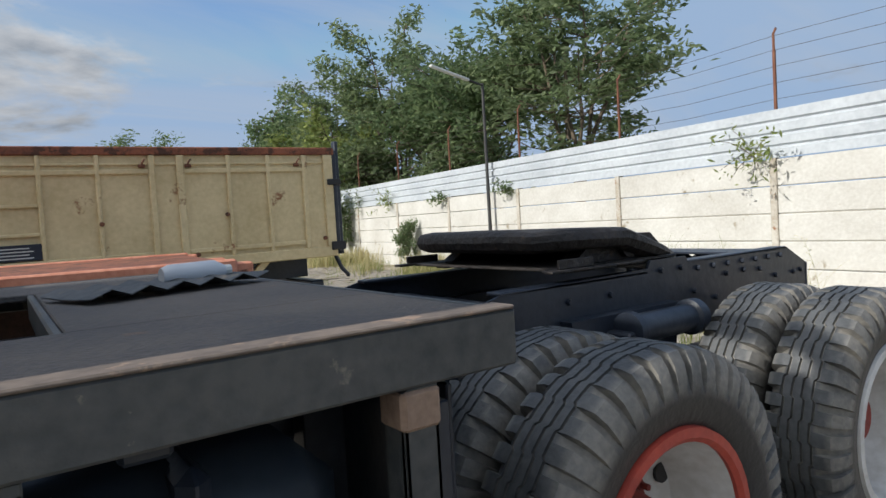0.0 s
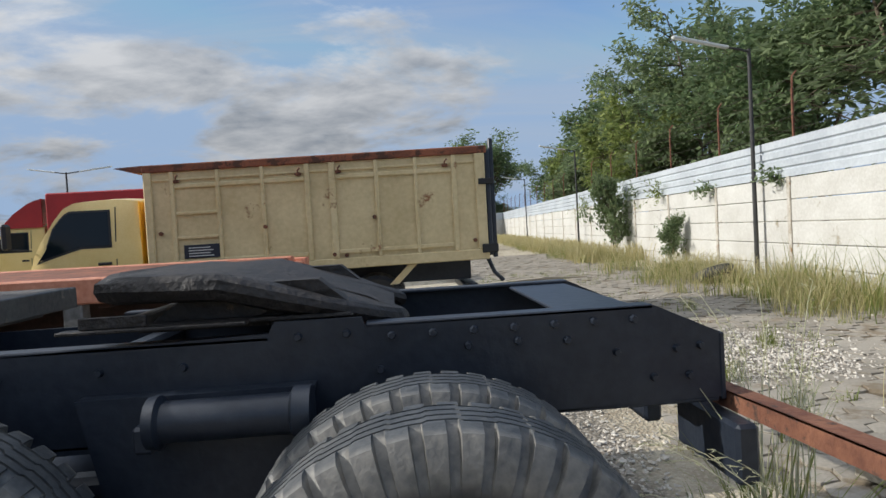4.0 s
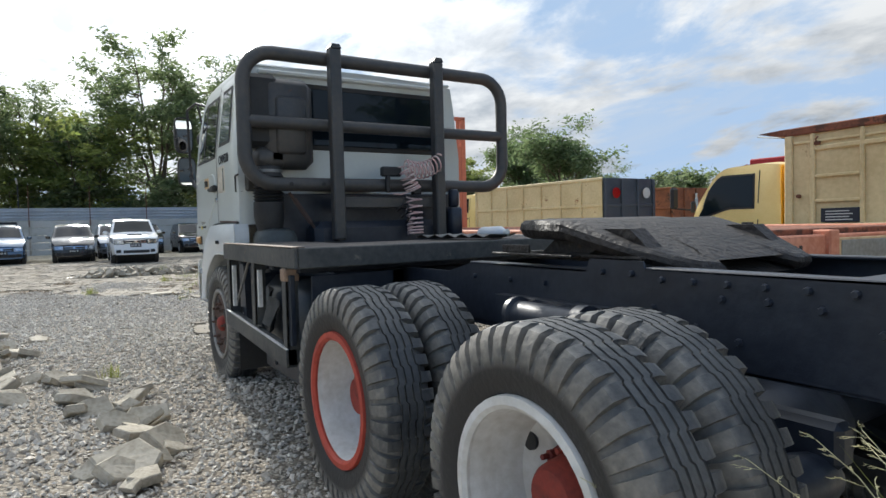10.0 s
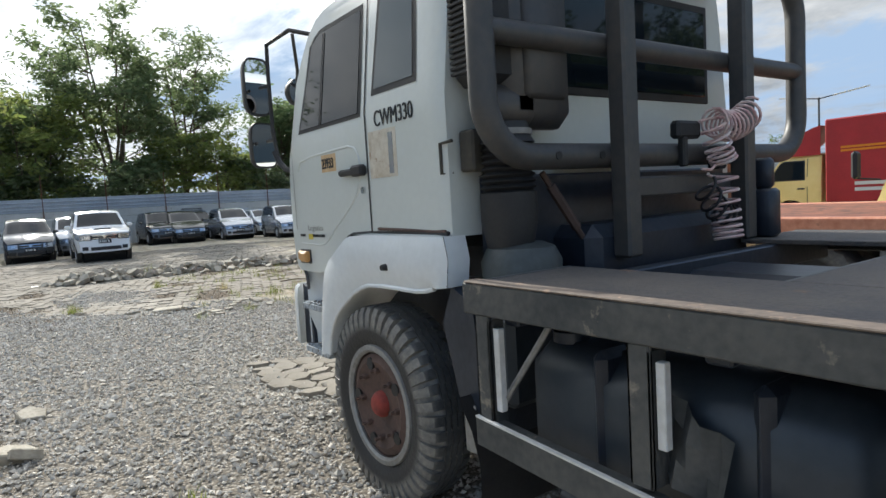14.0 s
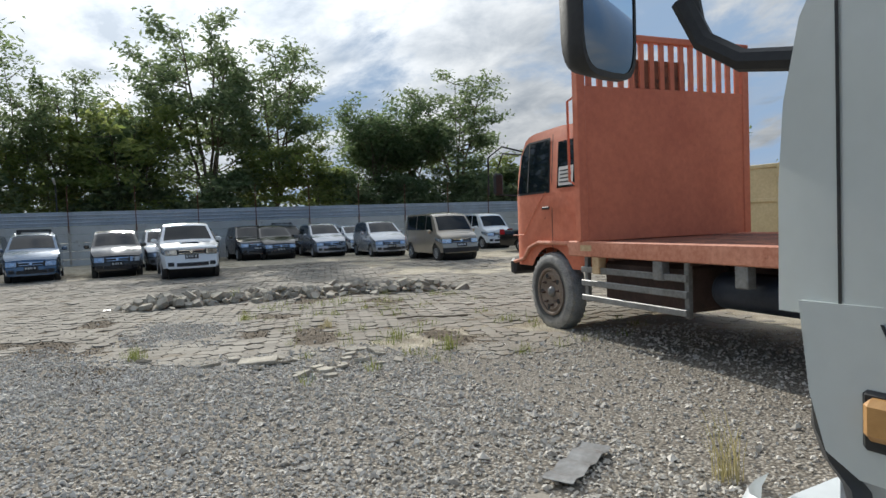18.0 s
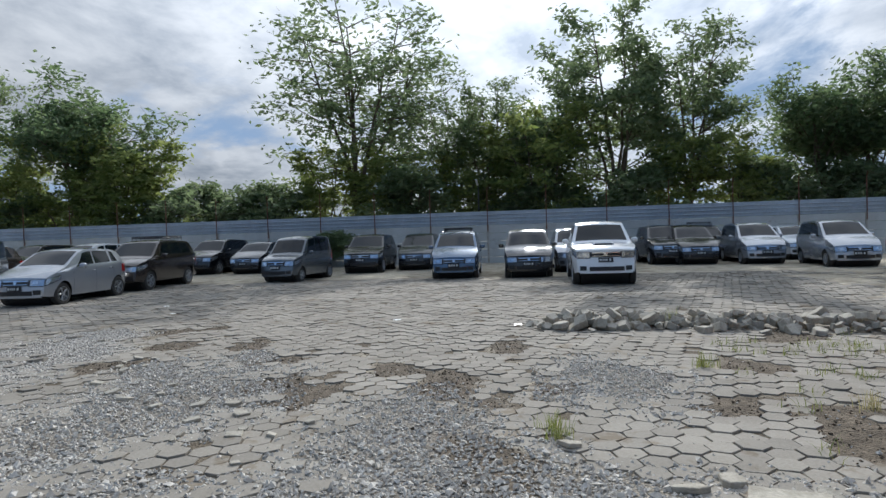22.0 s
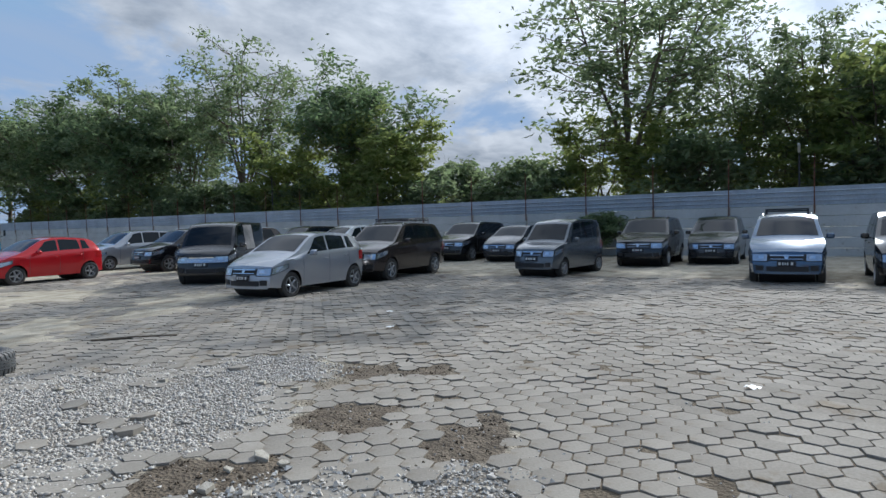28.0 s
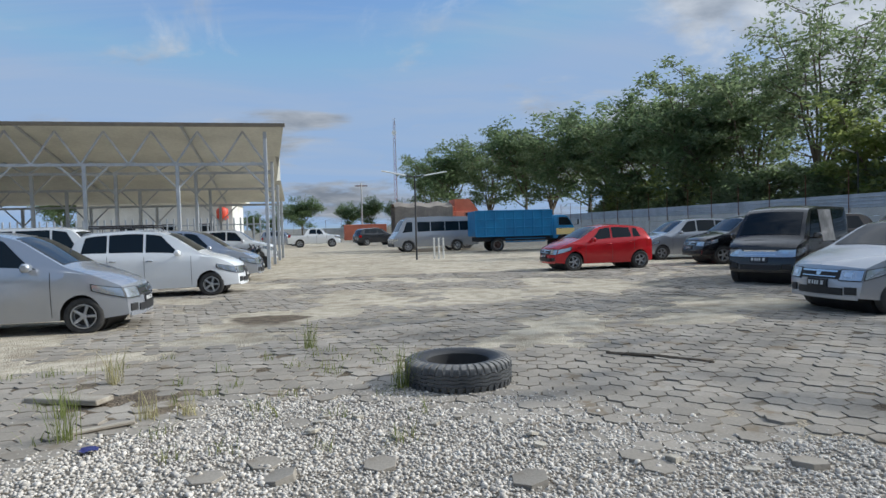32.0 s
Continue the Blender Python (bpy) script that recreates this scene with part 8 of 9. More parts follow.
for x in (-11, -5, 1, 7):
    part("purlin", Build().add([(x + a * 0.04, y, roof_z(y) - 0.1 + c * 0.04) for y in (-30, -42.4) for a in (-1, 1) for c in (-1, 1)], [(0, 1, 3, 2), (4, 6, 7, 5), (0, 4, 5, 1), (2, 3, 7, 6), (0, 2, 6, 4), (1, 5, 7, 3)]), M_GALV, SH)
# slatted fence and house behind the shed
FN = thing("slat_fence", "tall pale slatted metal fence behind the shed", "fence", (-4, -47, 0), 0)
BASE[FN] = (-4, -47, 0)
for k in range(44):
    x = -13.4 + k * 0.42
    part("slat", Build().box(x, x + 0.10, -47.03, -46.97, -0.02, 2.6, 0.01), M_GALV, FN)
part("fence_rail", Build().box(-13.5, 5.2, -47.06, -47.03, 0.5, 0.58, 0.01).box(-13.5, 5.2, -47.06, -47.03, 2.1, 2.18, 0.01), M_GALV, FN)
M_PLASTER = surface("white_plaster", srgb(226, 224, 216), srgb(204, 202, 194), 0.85, scale=0.7, fine=12)
HS = thing("building", "low white plastered building with grey roof", "building", (-5.0, -60.0, 0), 0)
BASE[HS] = (-5.0, -60.0, 0)
part("wall", Build().box(-9.6, 2.0, -64.0, -56.5, -0.1, 4.2, 0.03), M_PLASTER, HS)
part("roof", Build().prism([(-65.0, 4.2), (-55.6, 4.2), (-60.2, 5.4)], "x", -10.2, 2.6), M_ROOF, HS)
for x in (-8.2, -5.2, -2.2):
    w = part("window", Build().box(x, x + 1.2, -56.52, -56.46, 1.2, 2.4, 0.02), M_BLACK, HS)
    part("pane", Build().box(x + 0.08, x + 1.12, -56.47, -56.44, 1.28, 2.32, 0.01), M_GLASS, w)
WT = thing("water_tank", "orange-red water tank on a steel stand", "tank", (-9.0, -55.0, 0), 0)
BASE[WT] = (-9.0, -55.0, 0)
part("tank", Build().lathe([(2.6, 0.0), (2.6, 0.40), (2.7, 0.45), (3.4, 0.45), (3.5, 0.40), (3.62, 0.15), (3.64, 0.0)], 20, "z", (-9.0, -55.0, 0)), surface("orange_tank_plastic", srgb(206, 74, 44), srgb(186, 64, 40), 0.5, scale=3), WT)
for dx in (-0.35, 0.35):
    for dy in (-0.35, 0.35):
        part("stand_leg", Build().box(-9.0 + dx - 0.04, -9.0 + dx + 0.04, -55 + dy - 0.04, -55 + dy + 0.04, -0.05, 2.6, 0.008), M_GALV, WT)
part("stand_top", Build().box(-9.45, -8.55, -55.45, -54.55, 2.55, 2.61, 0.01), M_GALV, WT)
# scooters parked at the shed's corner
def scooter(x, y, turn, paint, label):
    r = thing("motorcycle", label, "motorcycle", (x, y, gh(x, y)), turn, "parked motorcycles")
    for wx in (-0.62, 0.62):
        t = part("wheel", Build().lathe([(-0.04, 0.2), (-0.05, 0.27), (0.05, 0.27), (0.04, 0.2)], 20), M_TYRE, r)
        t.location = (wx, 0, 0.27)
        part("rim", Build().lathe([(-0.02, 0.2), (-0.01, 0.05), (0.01, 0.05), (0.02, 0.2)], 16), M_ALLOY, t)
    part("body", Build().prism([(-0.75, 0.62), (-0.1, 0.45), (0.25, 0.42), (0.45, 0.72), (0.40, 0.86), (0.1, 0.62), (-0.6, 0.78)], "y", -0.12, 0.12), paint, r)
    part("seat", Build().box(-0.65, 0.05, -0.13, 0.13, 0.74, 0.83, 0.04), M_BLACK, r)
    part("fork", Build().tube([(0.62, 0, 0.27), (0.42, 0, 0.95)], 0.03, 6).tube([(0.40, -0.32, 1.0), (0.42, 0, 0.95), (0.40, 0.32, 1.0)], 0.015, 6), M_BLACK, r)
    part("headlamp", Build().lathe([(0.44, 0.0), (0.52, 0.08), (0.53, 0.0)], 12, "x", (0, 0, 0.86)), M_LENS, r)
for k, (x, y, c) in enumerate(((-13.3, -31.6, "black"), (-13.0, -32.6, "blue"), (-12.9, -33.6, "red"), (-12.6, -34.8, "black"))):
    scooter(x, y, 170 + k * 6, PAINT[c], "motor scooter parked under the shed corner")

# ---- lamp posts, mast, poles ----
def lamp_post(x, y, h, arms, label, turn=0.0):
    r = thing("lamp_post", label, "lamp post", (x, y, gh(x, y) - 0.05), turn)
    part("pole", Build().lathe([(0.0, 0.05), (h * 0.5, 0.042), (h + 0.05, 0.035), (h + 0.05, 0.0)], 10, "z"), M_BLACKPOLE, r)
    for k in range(3):
        part("pole_joint", Build().lathe([(h * (0.25 + 0.2 * k), 0.05), (h * (0.25 + 0.2 * k) + 0.05, 0.05)], 10, "z"), M_BLACKPOLE, r)
    for a in arms:
        d = Vector((math.cos(radians(a)), math.sin(radians(a)), 0.17)).normalized()
        p = Vector((0, 0, h))
        ar = part("arm", Build().tube([p, p + d * 0.5], 0.025, 7), M_BLACKPOLE, r)
        m = Matrix.Translation(p + d * 1.1) @ d.to_track_quat("X", "Z").to_matrix().to_4x4()
        part("lamp_tube", Build().box(-0.62, 0.62, -0.05, 0.05, -0.03, 0.03, 0.015, m), M_LAMPGREY, ar)
lamp_post(6.60, 13.0, 4.75, (186,), "slim black lamp post with a tube light on an arm")
lamp_post(7.6, 29.0, 4.7, (186,), "slim black lamp post against the white wall")
lamp_post(8.8, 46.0, 4.7, (186,), "slim black lamp post further along the wall")
lamp_post(-21.06, -33.84, 4.15, (10, 190), "slim black lamp post with two tube lights")
lamp_post(-14.2, 27.5, 4.6, (170, 20), "slim lamp post behind the parked trucks")
lamp_post(-44.2, -1.0, 4.2, (0,), "thin dark pole at the west wall")
lamp_post(-46.6, -33.5, 5.2, (20,), "lamp post leaning over the west wall")
for k in range(3):
    r = solid("marker_post", Build().box(-22.5 + k * 0.24 - 0.04, -22.5 + k * 0.24 + 0.04, -34.3, -34.22, -0.05, 1.05, 0.012), M_PLASTER, "short white marker post standing in the yard", "post", "marker posts")
MS = thing("radio_mast", "thin lattice radio mast beyond the yard", "mast", (-35.0, -150.0, 0), 0)
for a in (0, 120, 240):
    part("mast_leg", Build().tube([(0.6 * math.cos(radians(a)), 0.6 * math.sin(radians(a)), -0.5), (0.25 * math.cos(radians(a)), 0.25 * math.sin(radians(a)), 27.5)], 0.06, 5), M_GALV, MS)
ms = Build()
for k in range(36):
    z0, z1 = k * 0.75, (k + 1) * 0.75
    for a in (0, 120, 240):
        r0, r1 = 0.6 - 0.35 * z0 / 27, 0.6 - 0.35 * z1 / 27
        b2 = a + 120
        ms.tube([(r0 * math.cos(radians(a)), r0 * math.sin(radians(a)), z0), (r1 * math.cos(radians(b2)), r1 * math.sin(radians(b2)), z1)], 0.03, 4)
part("mast_lattice", ms, M_REDLENS, MS)
part("dish", Build().lathe([(-0.1, 0.0), (0.0, 0.5), (0.15, 0.55)], 12, "y", (0.2, 0.5, 24.0)), M_LAMPGREY, MS)
PP = thing("utility_pole", "concrete utility pole with cross arm far off", "pole", (-23.5, -104.0, 0), 0)
part("pole", Build().lathe([(-0.2, 0.16), (9.0, 0.10), (9.0, 0.0)], 10, "z"), M_CONCRETE, PP)
part("cross_arm", Build().box(-1.0, 1.0, -0.06, 0.06, 8.5, 8.65, 0.01), M_RUSTSTEEL, PP)
precast_wall("wall_south", "distant pale precast wall at the yard's end", -45.6, -128.0, 40.0, -126.0, False, arm=False)
precast_wall("wall_far_west", "pale wall running on beyond the trees", -45.6, -128.0, -45.6, -75.0, True, arm=False)
SK = solid("skip_container", Build().box(-27, -20.5, -103, -100.5, 0, 2.4, 0.05), M_ORANGE, "orange steel container at the yard's end", "container")
um = thing("tree", "broad umbrella-shaped tree beyond the yard's end", "tree", (-14.5, -108.0, 0), 30)
part("trunk", TREES["round"][0][0], M_BARK, um); part("crown", TREES["round"][0][1], M_LEAF3, um)
um.scale = (1.15, 1.15, 0.72)
for x, y, s in ((-6, -112, 0.5), (-2, -116, 0.6), (-9.5, -114, 0.45), (-27, -125, 0.8), (-31, -122, 0.7), (-22, -128, 0.7), (2, -118, 0.6), (8, -116, 0.7), (14, -110, 0.8), (20, -70, 1.0), (26, -60, 1.1), (20, -50, 0.9), (4, -75, 0.7), (10, -78, 0.8)):
    tree("round", x, y, s, x * 40, "round green tree far off beyond the yard", 1.1)

# ---- small things in the yard ----
M_SLAB = surface("broken_paver", srgb(182, 174, 158), srgb(146, 138, 122), 0.92, scale=5, fine=40, bump=0.3, per_piece=0.16)
M_GRASS = leaf_material("green_grass", (0.10, 0.14, 0.03), (0.20, 0.21, 0.07), 0.35)
M_STRAW = leaf_material("pale_straw", (0.32, 0.32, 0.19), (0.48, 0.47, 0.32), 0.30)
M_DRYGRASS = leaf_material("dry_grass", (0.26, 0.24, 0.10), (0.40, 0.36, 0.19), 0.3)


def chunk(seed, sx, sy, sz):
    """A broken piece of paver: an uneven six-sided slab."""
    r = random.Random(seed)
    n = r.choice((4, 5, 6))
    pts = []
    for i in range(n):
        a = 2 * math.pi * (i + r.uniform(-0.25, 0.25)) / n
        pts.append((sx * math.cos(a) * r.uniform(0.75, 1.1), sy * math.sin(a) * r.uniform(0.75, 1.1)))
    b = Build()
    rows = [[(x * k, y * k, z * sz) for x, y in pts] for k, z in ((0.93, -1.0), (1.0, -0.8), (1.0, 0.75), (0.92, 1.0))]
    b.grid(rows, True)
    b.f += [tuple(range(n))[::-1], tuple(range(3 * n, 4 * n))]
    return b


CHUNKS = [chunk(40 + k, 0.12, 0.10, 0.035).mesh("paver_piece", 30) for k in range(9)]


def scatter(parent, spots, low, high, tilt, lift=0.0, thick=0.68):
    for x, y, z in spots:
        o = new("paver_piece", CHUNKS[rng.randrange(9)])
        if not o.data.materials:
            o.data.materials.append(M_SLAB)
        o.parent = parent
        s = rng.uniform(low, high)
        off = BASE[parent]
        o.matrix_local = Matrix.Translation((x - off[0], y - off[1], z + lift - off[2])) @ Euler((rng.uniform(-tilt, tilt), rng.uniform(-tilt, tilt), rng.uniform(0, 6.28))).to_matrix().to_4x4() @ Matrix.Diagonal((s, s * rng.uniform(0.7, 1.1), s * thick * rng.uniform(0.75, 1.3), 1))


def heap(name, label, pts, count, width, height, low, high, thick=0.68):
    """A row of broken pieces along a line, higher in the middle."""
    x0 = sum(p[0] for p in pts) / len(pts)
    y0 = sum(p[1] for p in pts) / len(pts)
    r = thing(name, label, "rubble", (x0, y0, gh(x0, y0)))
    BASE[r] = (x0, y0, gh(x0, y0))
    spots = []
    for k in range(count):
        t = rng.random() * (len(pts) - 1)
        i = min(int(t), len(pts) - 2)
        f = t - i
        dx, dy = rng.gauss(0, width * 0.45), rng.gauss(0, width * 0.45)
        x, y = pts[i][0] * (1 - f) + pts[i + 1][0] * f + dx, pts[i][1] * (1 - f) + pts[i + 1][1] * f + dy
        z = gh(x, y) + 0.02 + height * max(0.0, 1 - (dx * dx + dy * dy) / (width * width)) * rng.random() ** 0.6
        spots.append((x, y, z))
    scatter(r, spots, low, high, 0.6 if height > 0.04 else 0.2, 0.0, thick)


heap("rubble_heap", "long low heap of broken grey pavers and dirt", [(-19.7, 1.7), (-19.7, 3.1), (-19.3, 4.7), (-19.0, 6.2), (-18.0, 7.6)], 300, 0.60, 0.20, 0.45, 1.45, 1.25)
heap("rubble_heap", "scattered broken pavers lying on gravel", [(-8.9, 0.0), (-7.0, -0.05), (-5.4, 0.0)], 44, 0.42, 0.07, 0.7, 1.6)
heap("rubble_heap", "broken pavers lying beside the wheel track", [(-5.8, 0.75), (-4.5, 1.1), (-3.2, 1.15), (-2.6, 0.85)], 26, 0.28, 0.05, 0.8, 1.7)
heap("rubble_heap", "loose pavers at the edge of the gravel", [(-13.0, 2.4), (-12.6, 3.1), (-12.3, 3.9), (-13.8, 1.2)], 26, 0.6, 0.0, 0.5, 1.1)
heap("rubble_heap", "loose pavers half sunk in gravel", [(-13.5, -1.2), (-14.6, -1.3), (-15.8, -3.2), (-17.2, -4.0)], 26, 0.6, 0.0, 0.4, 0.8)
heap("rubble_heap", "loose pavers at the edge of the pale gravel", [(-16.0, -8.2), (-18.4, -7.0), (-18.8, -5.0)], 14, 0.5, 0.0, 0.35, 0.7)

# flat sheet, planks, sticks, litter
M_OLDWOOD = surface("weathered_grey_wood", srgb(176, 168, 152), srgb(140, 130, 114), 0.9, scale=3, fine=30, stretch=(0.3, 3, 3), bump=0.3)
def slab_thing(name, label, cat, x, y, sx, sy, sz, turn, m, tilt=2.0):
    z = gh(x, y)
    o = solid(name, Build().box(-sx / 2, sx / 2, -sy / 2, sy / 2, 0, sz, min(0.008, sz * 0.4)), m, label, cat)
    o.matrix_world = pose(x, y, z + 0.012, tilt, -tilt, turn)
    return o
sheetb = Build()
sheetb.grid([[(-0.32 + 0.64 * i / 12, y, 0.02 + 0.012 * math.sin(i * 1.6) + 0.02 * abs(y)) for y in (-0.09, -0.03, 0.04, 0.1)] for i in range(13)])
sheetb.grid([[(-0.32 + 0.64 * i / 12, y, 0.016 + 0.012 * math.sin(i * 1.6) + 0.02 * abs(y)) for y in (0.1, 0.04, -0.03, -0.09)] for i in range(13)])
o = solid("metal_strip", sheetb, M_STEELGREY, "bent grey corrugated metal strip on gravel", "scrap metal")
o.matrix_world = pose(-8.75, 3.44, gh(-8.75, 3.44) + 0.02, 0, 0, 118)
slab_thing("paving_slab", "pale flat paving slab on gravel", "slab", -12.95, 2.45, 0.42, 0.26, 0.04, 70, M_SLAB)
slab_thing("plank", "weathered pale wooden plank on the ground", "plank", -13.85, -9.55, 0.9, 0.2, 0.05, 150, M_OLDWOOD)
slab_thing("plank", "thin wooden lath on the ground", "plank", -14.4, -8.5, 0.6, 0.05, 0.03, 200, M_OLDWOOD)
slab_thing("plank", "long weathered plank by the grass", "plank", 1.9, 15.6, 1.6, 0.16, 0.05, 4, M_OLDWOOD)
slab_thing("plank", "broken plank on the sandy ground", "plank", 3.2, 15.9, 1.3, 0.12, 0.06, 176, M_OLDWOOD)
slab_thing("paving_slab", "pale concrete slab edge by the truck", "slab", 1.75, 3.55, 0.5, 0.3, 0.07, 20, M_SLAB)
for x, y, c in ((-14.55, -7.97, "blue"), (-16.34, -6.18, "light blue"), (-19.8, 1.0, "white"), (-22.3, -6.5, "white"), (-23.6, -7.4, "white"), (-20.6, -1.2, "white")):
    lt = Build()
    lt.grid([[(0.055 * i - 0.08, 0.045 * j - 0.06 + 0.02 * math.sin(i * 3), 0.02 + 0.025 * abs(math.sin(i * 2.1 + j * 1.7))) for j in range(4)] for i in range(4)])
    o = solid("plastic_scrap", lt, plain("%s_plastic_scrap" % c.replace(" ", "_"), {"blue": srgb(56, 58, 108), "light blue": srgb(70, 146, 190), "white": srgb(230, 230, 226)}[c], 0.4), "crumpled %s plastic scrap on the ground" % c, "litter")
    o.matrix_world = pose(x, y, gh(x, y), 0, 0, x * 50) @ Matrix.Diagonal((0.75, 0.7, 1.0, 1))
o = solid("branch", Build().tube([(-0.5, 0, 0.03), (-0.2, 0.05, 0.05), (0.2, 0.02, 0.04), (0.6, 0.1, 0.03)], 0.012, 5), M_BARK, "dry stick lying on the pavers", "branch")
o.matrix_world = pose(-14.5, 5.4, gh(-14.5, 5.4), 0, 0, 60)
o = solid("branch", Build().tube([(-0.6, 0, 0.02), (0.0, 0.04, 0.03), (0.6, 0.0, 0.02)], 0.02, 5), M_BARK, "dark stick lying on the pavers", "branch")
o.matrix_world = pose(-19.95, -9.57, gh(-19.95, -9.57), 0, 0, 135)
# worn truck tyres lying about
ty = solid("old_tyre", WHEEL_PARTS["tyre"], M_TREAD, "worn black truck tyre lying flat on gravel", "tyre")
ty.matrix_world = pose(-17.55, -9.25, gh(-17.55, -9.25) + 0.125, 90, 0, 0)
ty2 = solid("old_tyre", plain_tyre(0.42, 0.22).mesh("tyre", 30), M_TREAD, "old tyre lying in the grass by the wall", "tyre")
ty2.matrix_world = pose(5.6, 12.9, 0.16, 66, 0, 20)
# things left on the deck
jug = thing("plastic_jug", "crushed pale plastic jug lying on the truck deck", "jug", (-2.95, 3.32, 1.19), 10)
part("body", Build().lathe([(-0.13, 0.0), (-0.13, 0.03), (-0.10, 0.042), (0.07, 0.045), (0.10, 0.03), (0.12, 0.02), (0.12, 0.0)], 14, "x", (0, 0, 0.046)), plain("milky_plastic", srgb(196, 200, 204), 0.4), jug)
part("cap", Build().lathe([(0.115, 0.022), (0.140, 0.022), (0.140, 0.0)], 10, "x", (0, 0, 0.046)), M_LAMPGREY, jug)
crs = Build()
crs.grid([[(-0.3 + i * 0.06, y, 0.01 + 0.022 * (i % 2) + 0.05 * abs(y)) for y in (-0.16, -0.05, 0.05, 0.18)] for i in range(12)])
crs.grid([[(-0.3 + i * 0.06, y, 0.006 + 0.022 * (i % 2) + 0.05 * abs(y)) for y in (0.18, 0.05, -0.05, -0.16)] for i in range(12)])
o = solid("metal_offcut", crs, M_DECKEDGE, "dark corrugated metal offcut on the truck deck", "scrap metal")
o.matrix_world = pose(-3.12, 3.16, 1.192, 0, 0, 20)


# ---- weeds and grass ----
def blades(spots, name, height, width, bend, seed, per=18, radius=0.06, flat=0.0):
    """Curved blades of grass in tufts at the given spots, as one mesh."""
    r = np.random.RandomState(seed)
    n = len(spots) * per
    base = np.repeat(np.array(spots, float), per, 0)
    base[:, :2] += r.normal(0, radius, (n, 2))
    az = r.uniform(0, 2 * np.pi, n)
    h = height * r.uniform(0.45, 1.15, n)
    lean = bend * r.uniform(0.2, 1.0, n) * h
    d = np.stack([np.cos(az), np.sin(az), np.zeros(n)], 1)
    s = np.stack([-np.sin(az), np.cos(az), np.zeros(n)], 1) * (width * r.uniform(0.6, 1.2, n))[:, None]
    up = np.array([0, 0, 1.0])
    p = []
    for t, k in ((0.0, 1.0), (0.4, 0.85), (0.75, 0.55)):
        c = base + d * (lean * t * t)[:, None] + up * (h * t * (1 - 0.18 * t))[:, None]
        p += [c - s * k, c + s * k]
    p.append(base + d * lean[:, None] + up * (h * (1 - 0.18))[:, None])
    v = np.stack(p, 1).reshape(-1, 3)
    i = np.arange(n)[:, None] * 7
    f = np.concatenate([i + np.array([[0, 1, 3]]), i + np.array([[0, 3, 2]]), i + np.array([[2, 3, 5]]), i + np.array([[2, 5, 4]]), i + np.array([[4, 5, 6]])])
    return arrays(name, v, f)


gr = random.Random(11)
spots = []
while len(spots) < 900:
    y = gr.uniform(3.5, 46)
    x = 5.75 + (y - 6) * 0.072 - abs(gr.gauss(0, 0.75))
    if x > 5.75 + (y - 6) * 0.072 - 2.2 and patchy(x, y, 0.6, 31) + 0.5 * patchy(x, y, 1.7, 8) > gr.uniform(-0.25, 0.35):
        spots.append((x, y, gh(x, y) - 0.02))
solid("tall_grass", blades(spots[:560], "tall_grass", 0.72, 0.005, 0.75, 3, 20, 0.14), M_DRYGRASS, "tall dry yellow-green grass along the white wall", "grass", kind="stuff")
solid("wall_grass", blades(spots[340:], "wall_grass", 0.50, 0.006, 0.8, 4, 18, 0.14), M_GRASS, "green grass along the foot of the white wall", "grass", kind="stuff")
tall = [(5.6 - gr.uniform(0, 0.5), yy + gr.uniform(-0.3, 0.3), 0) for yy in (6.6, 7.3, 8.0, 9.4, 10.2) for k in range(4)]
solid("reed_grass", blades(tall, "reed_grass", 1.15, 0.006, 0.6, 9, 11, 0.16), M_GRASS, "tall reed-like grass against the white wall", "grass", kind="stuff")
far = []
for k in range(420):
    y = gr.uniform(20, 64)
    far.append((6.6 + (y - 6) * 0.072 - gr.uniform(0.2, 2.4), y, 0))
solid("far_grass", blades(far, "far_grass", 0.75, 0.014, 0.6, 14, 14, 0.2), M_DRYGRASS, "dry grass along the wall further off", "grass", kind="stuff")
weeds = []
for k in range(120):
    x, y = gr.uniform(0.8, 5.2), gr.uniform(2.5, 18)
    weeds.append((x, y, gh(x, y) - 0.01))
for k in range(40):
    x, y = gr.uniform(-17, -12.5), gr.uniform(-11.5, -7.6)
    weeds.append((x, y, gh(x, y) - 0.01))
for k in range(90):
    x, y = gr.uniform(-18.5, -11.5), gr.uniform(2.6, 7.5)
    weeds.append((x, y, gh(x, y) - 0.01))
solid("small_weeds", blades(weeds, "small_weeds", 0.16, 0.004, 0.9, 21, 14, 0.06), M_GRASS, "small weeds growing between the pavers", "weeds", kind="stuff")
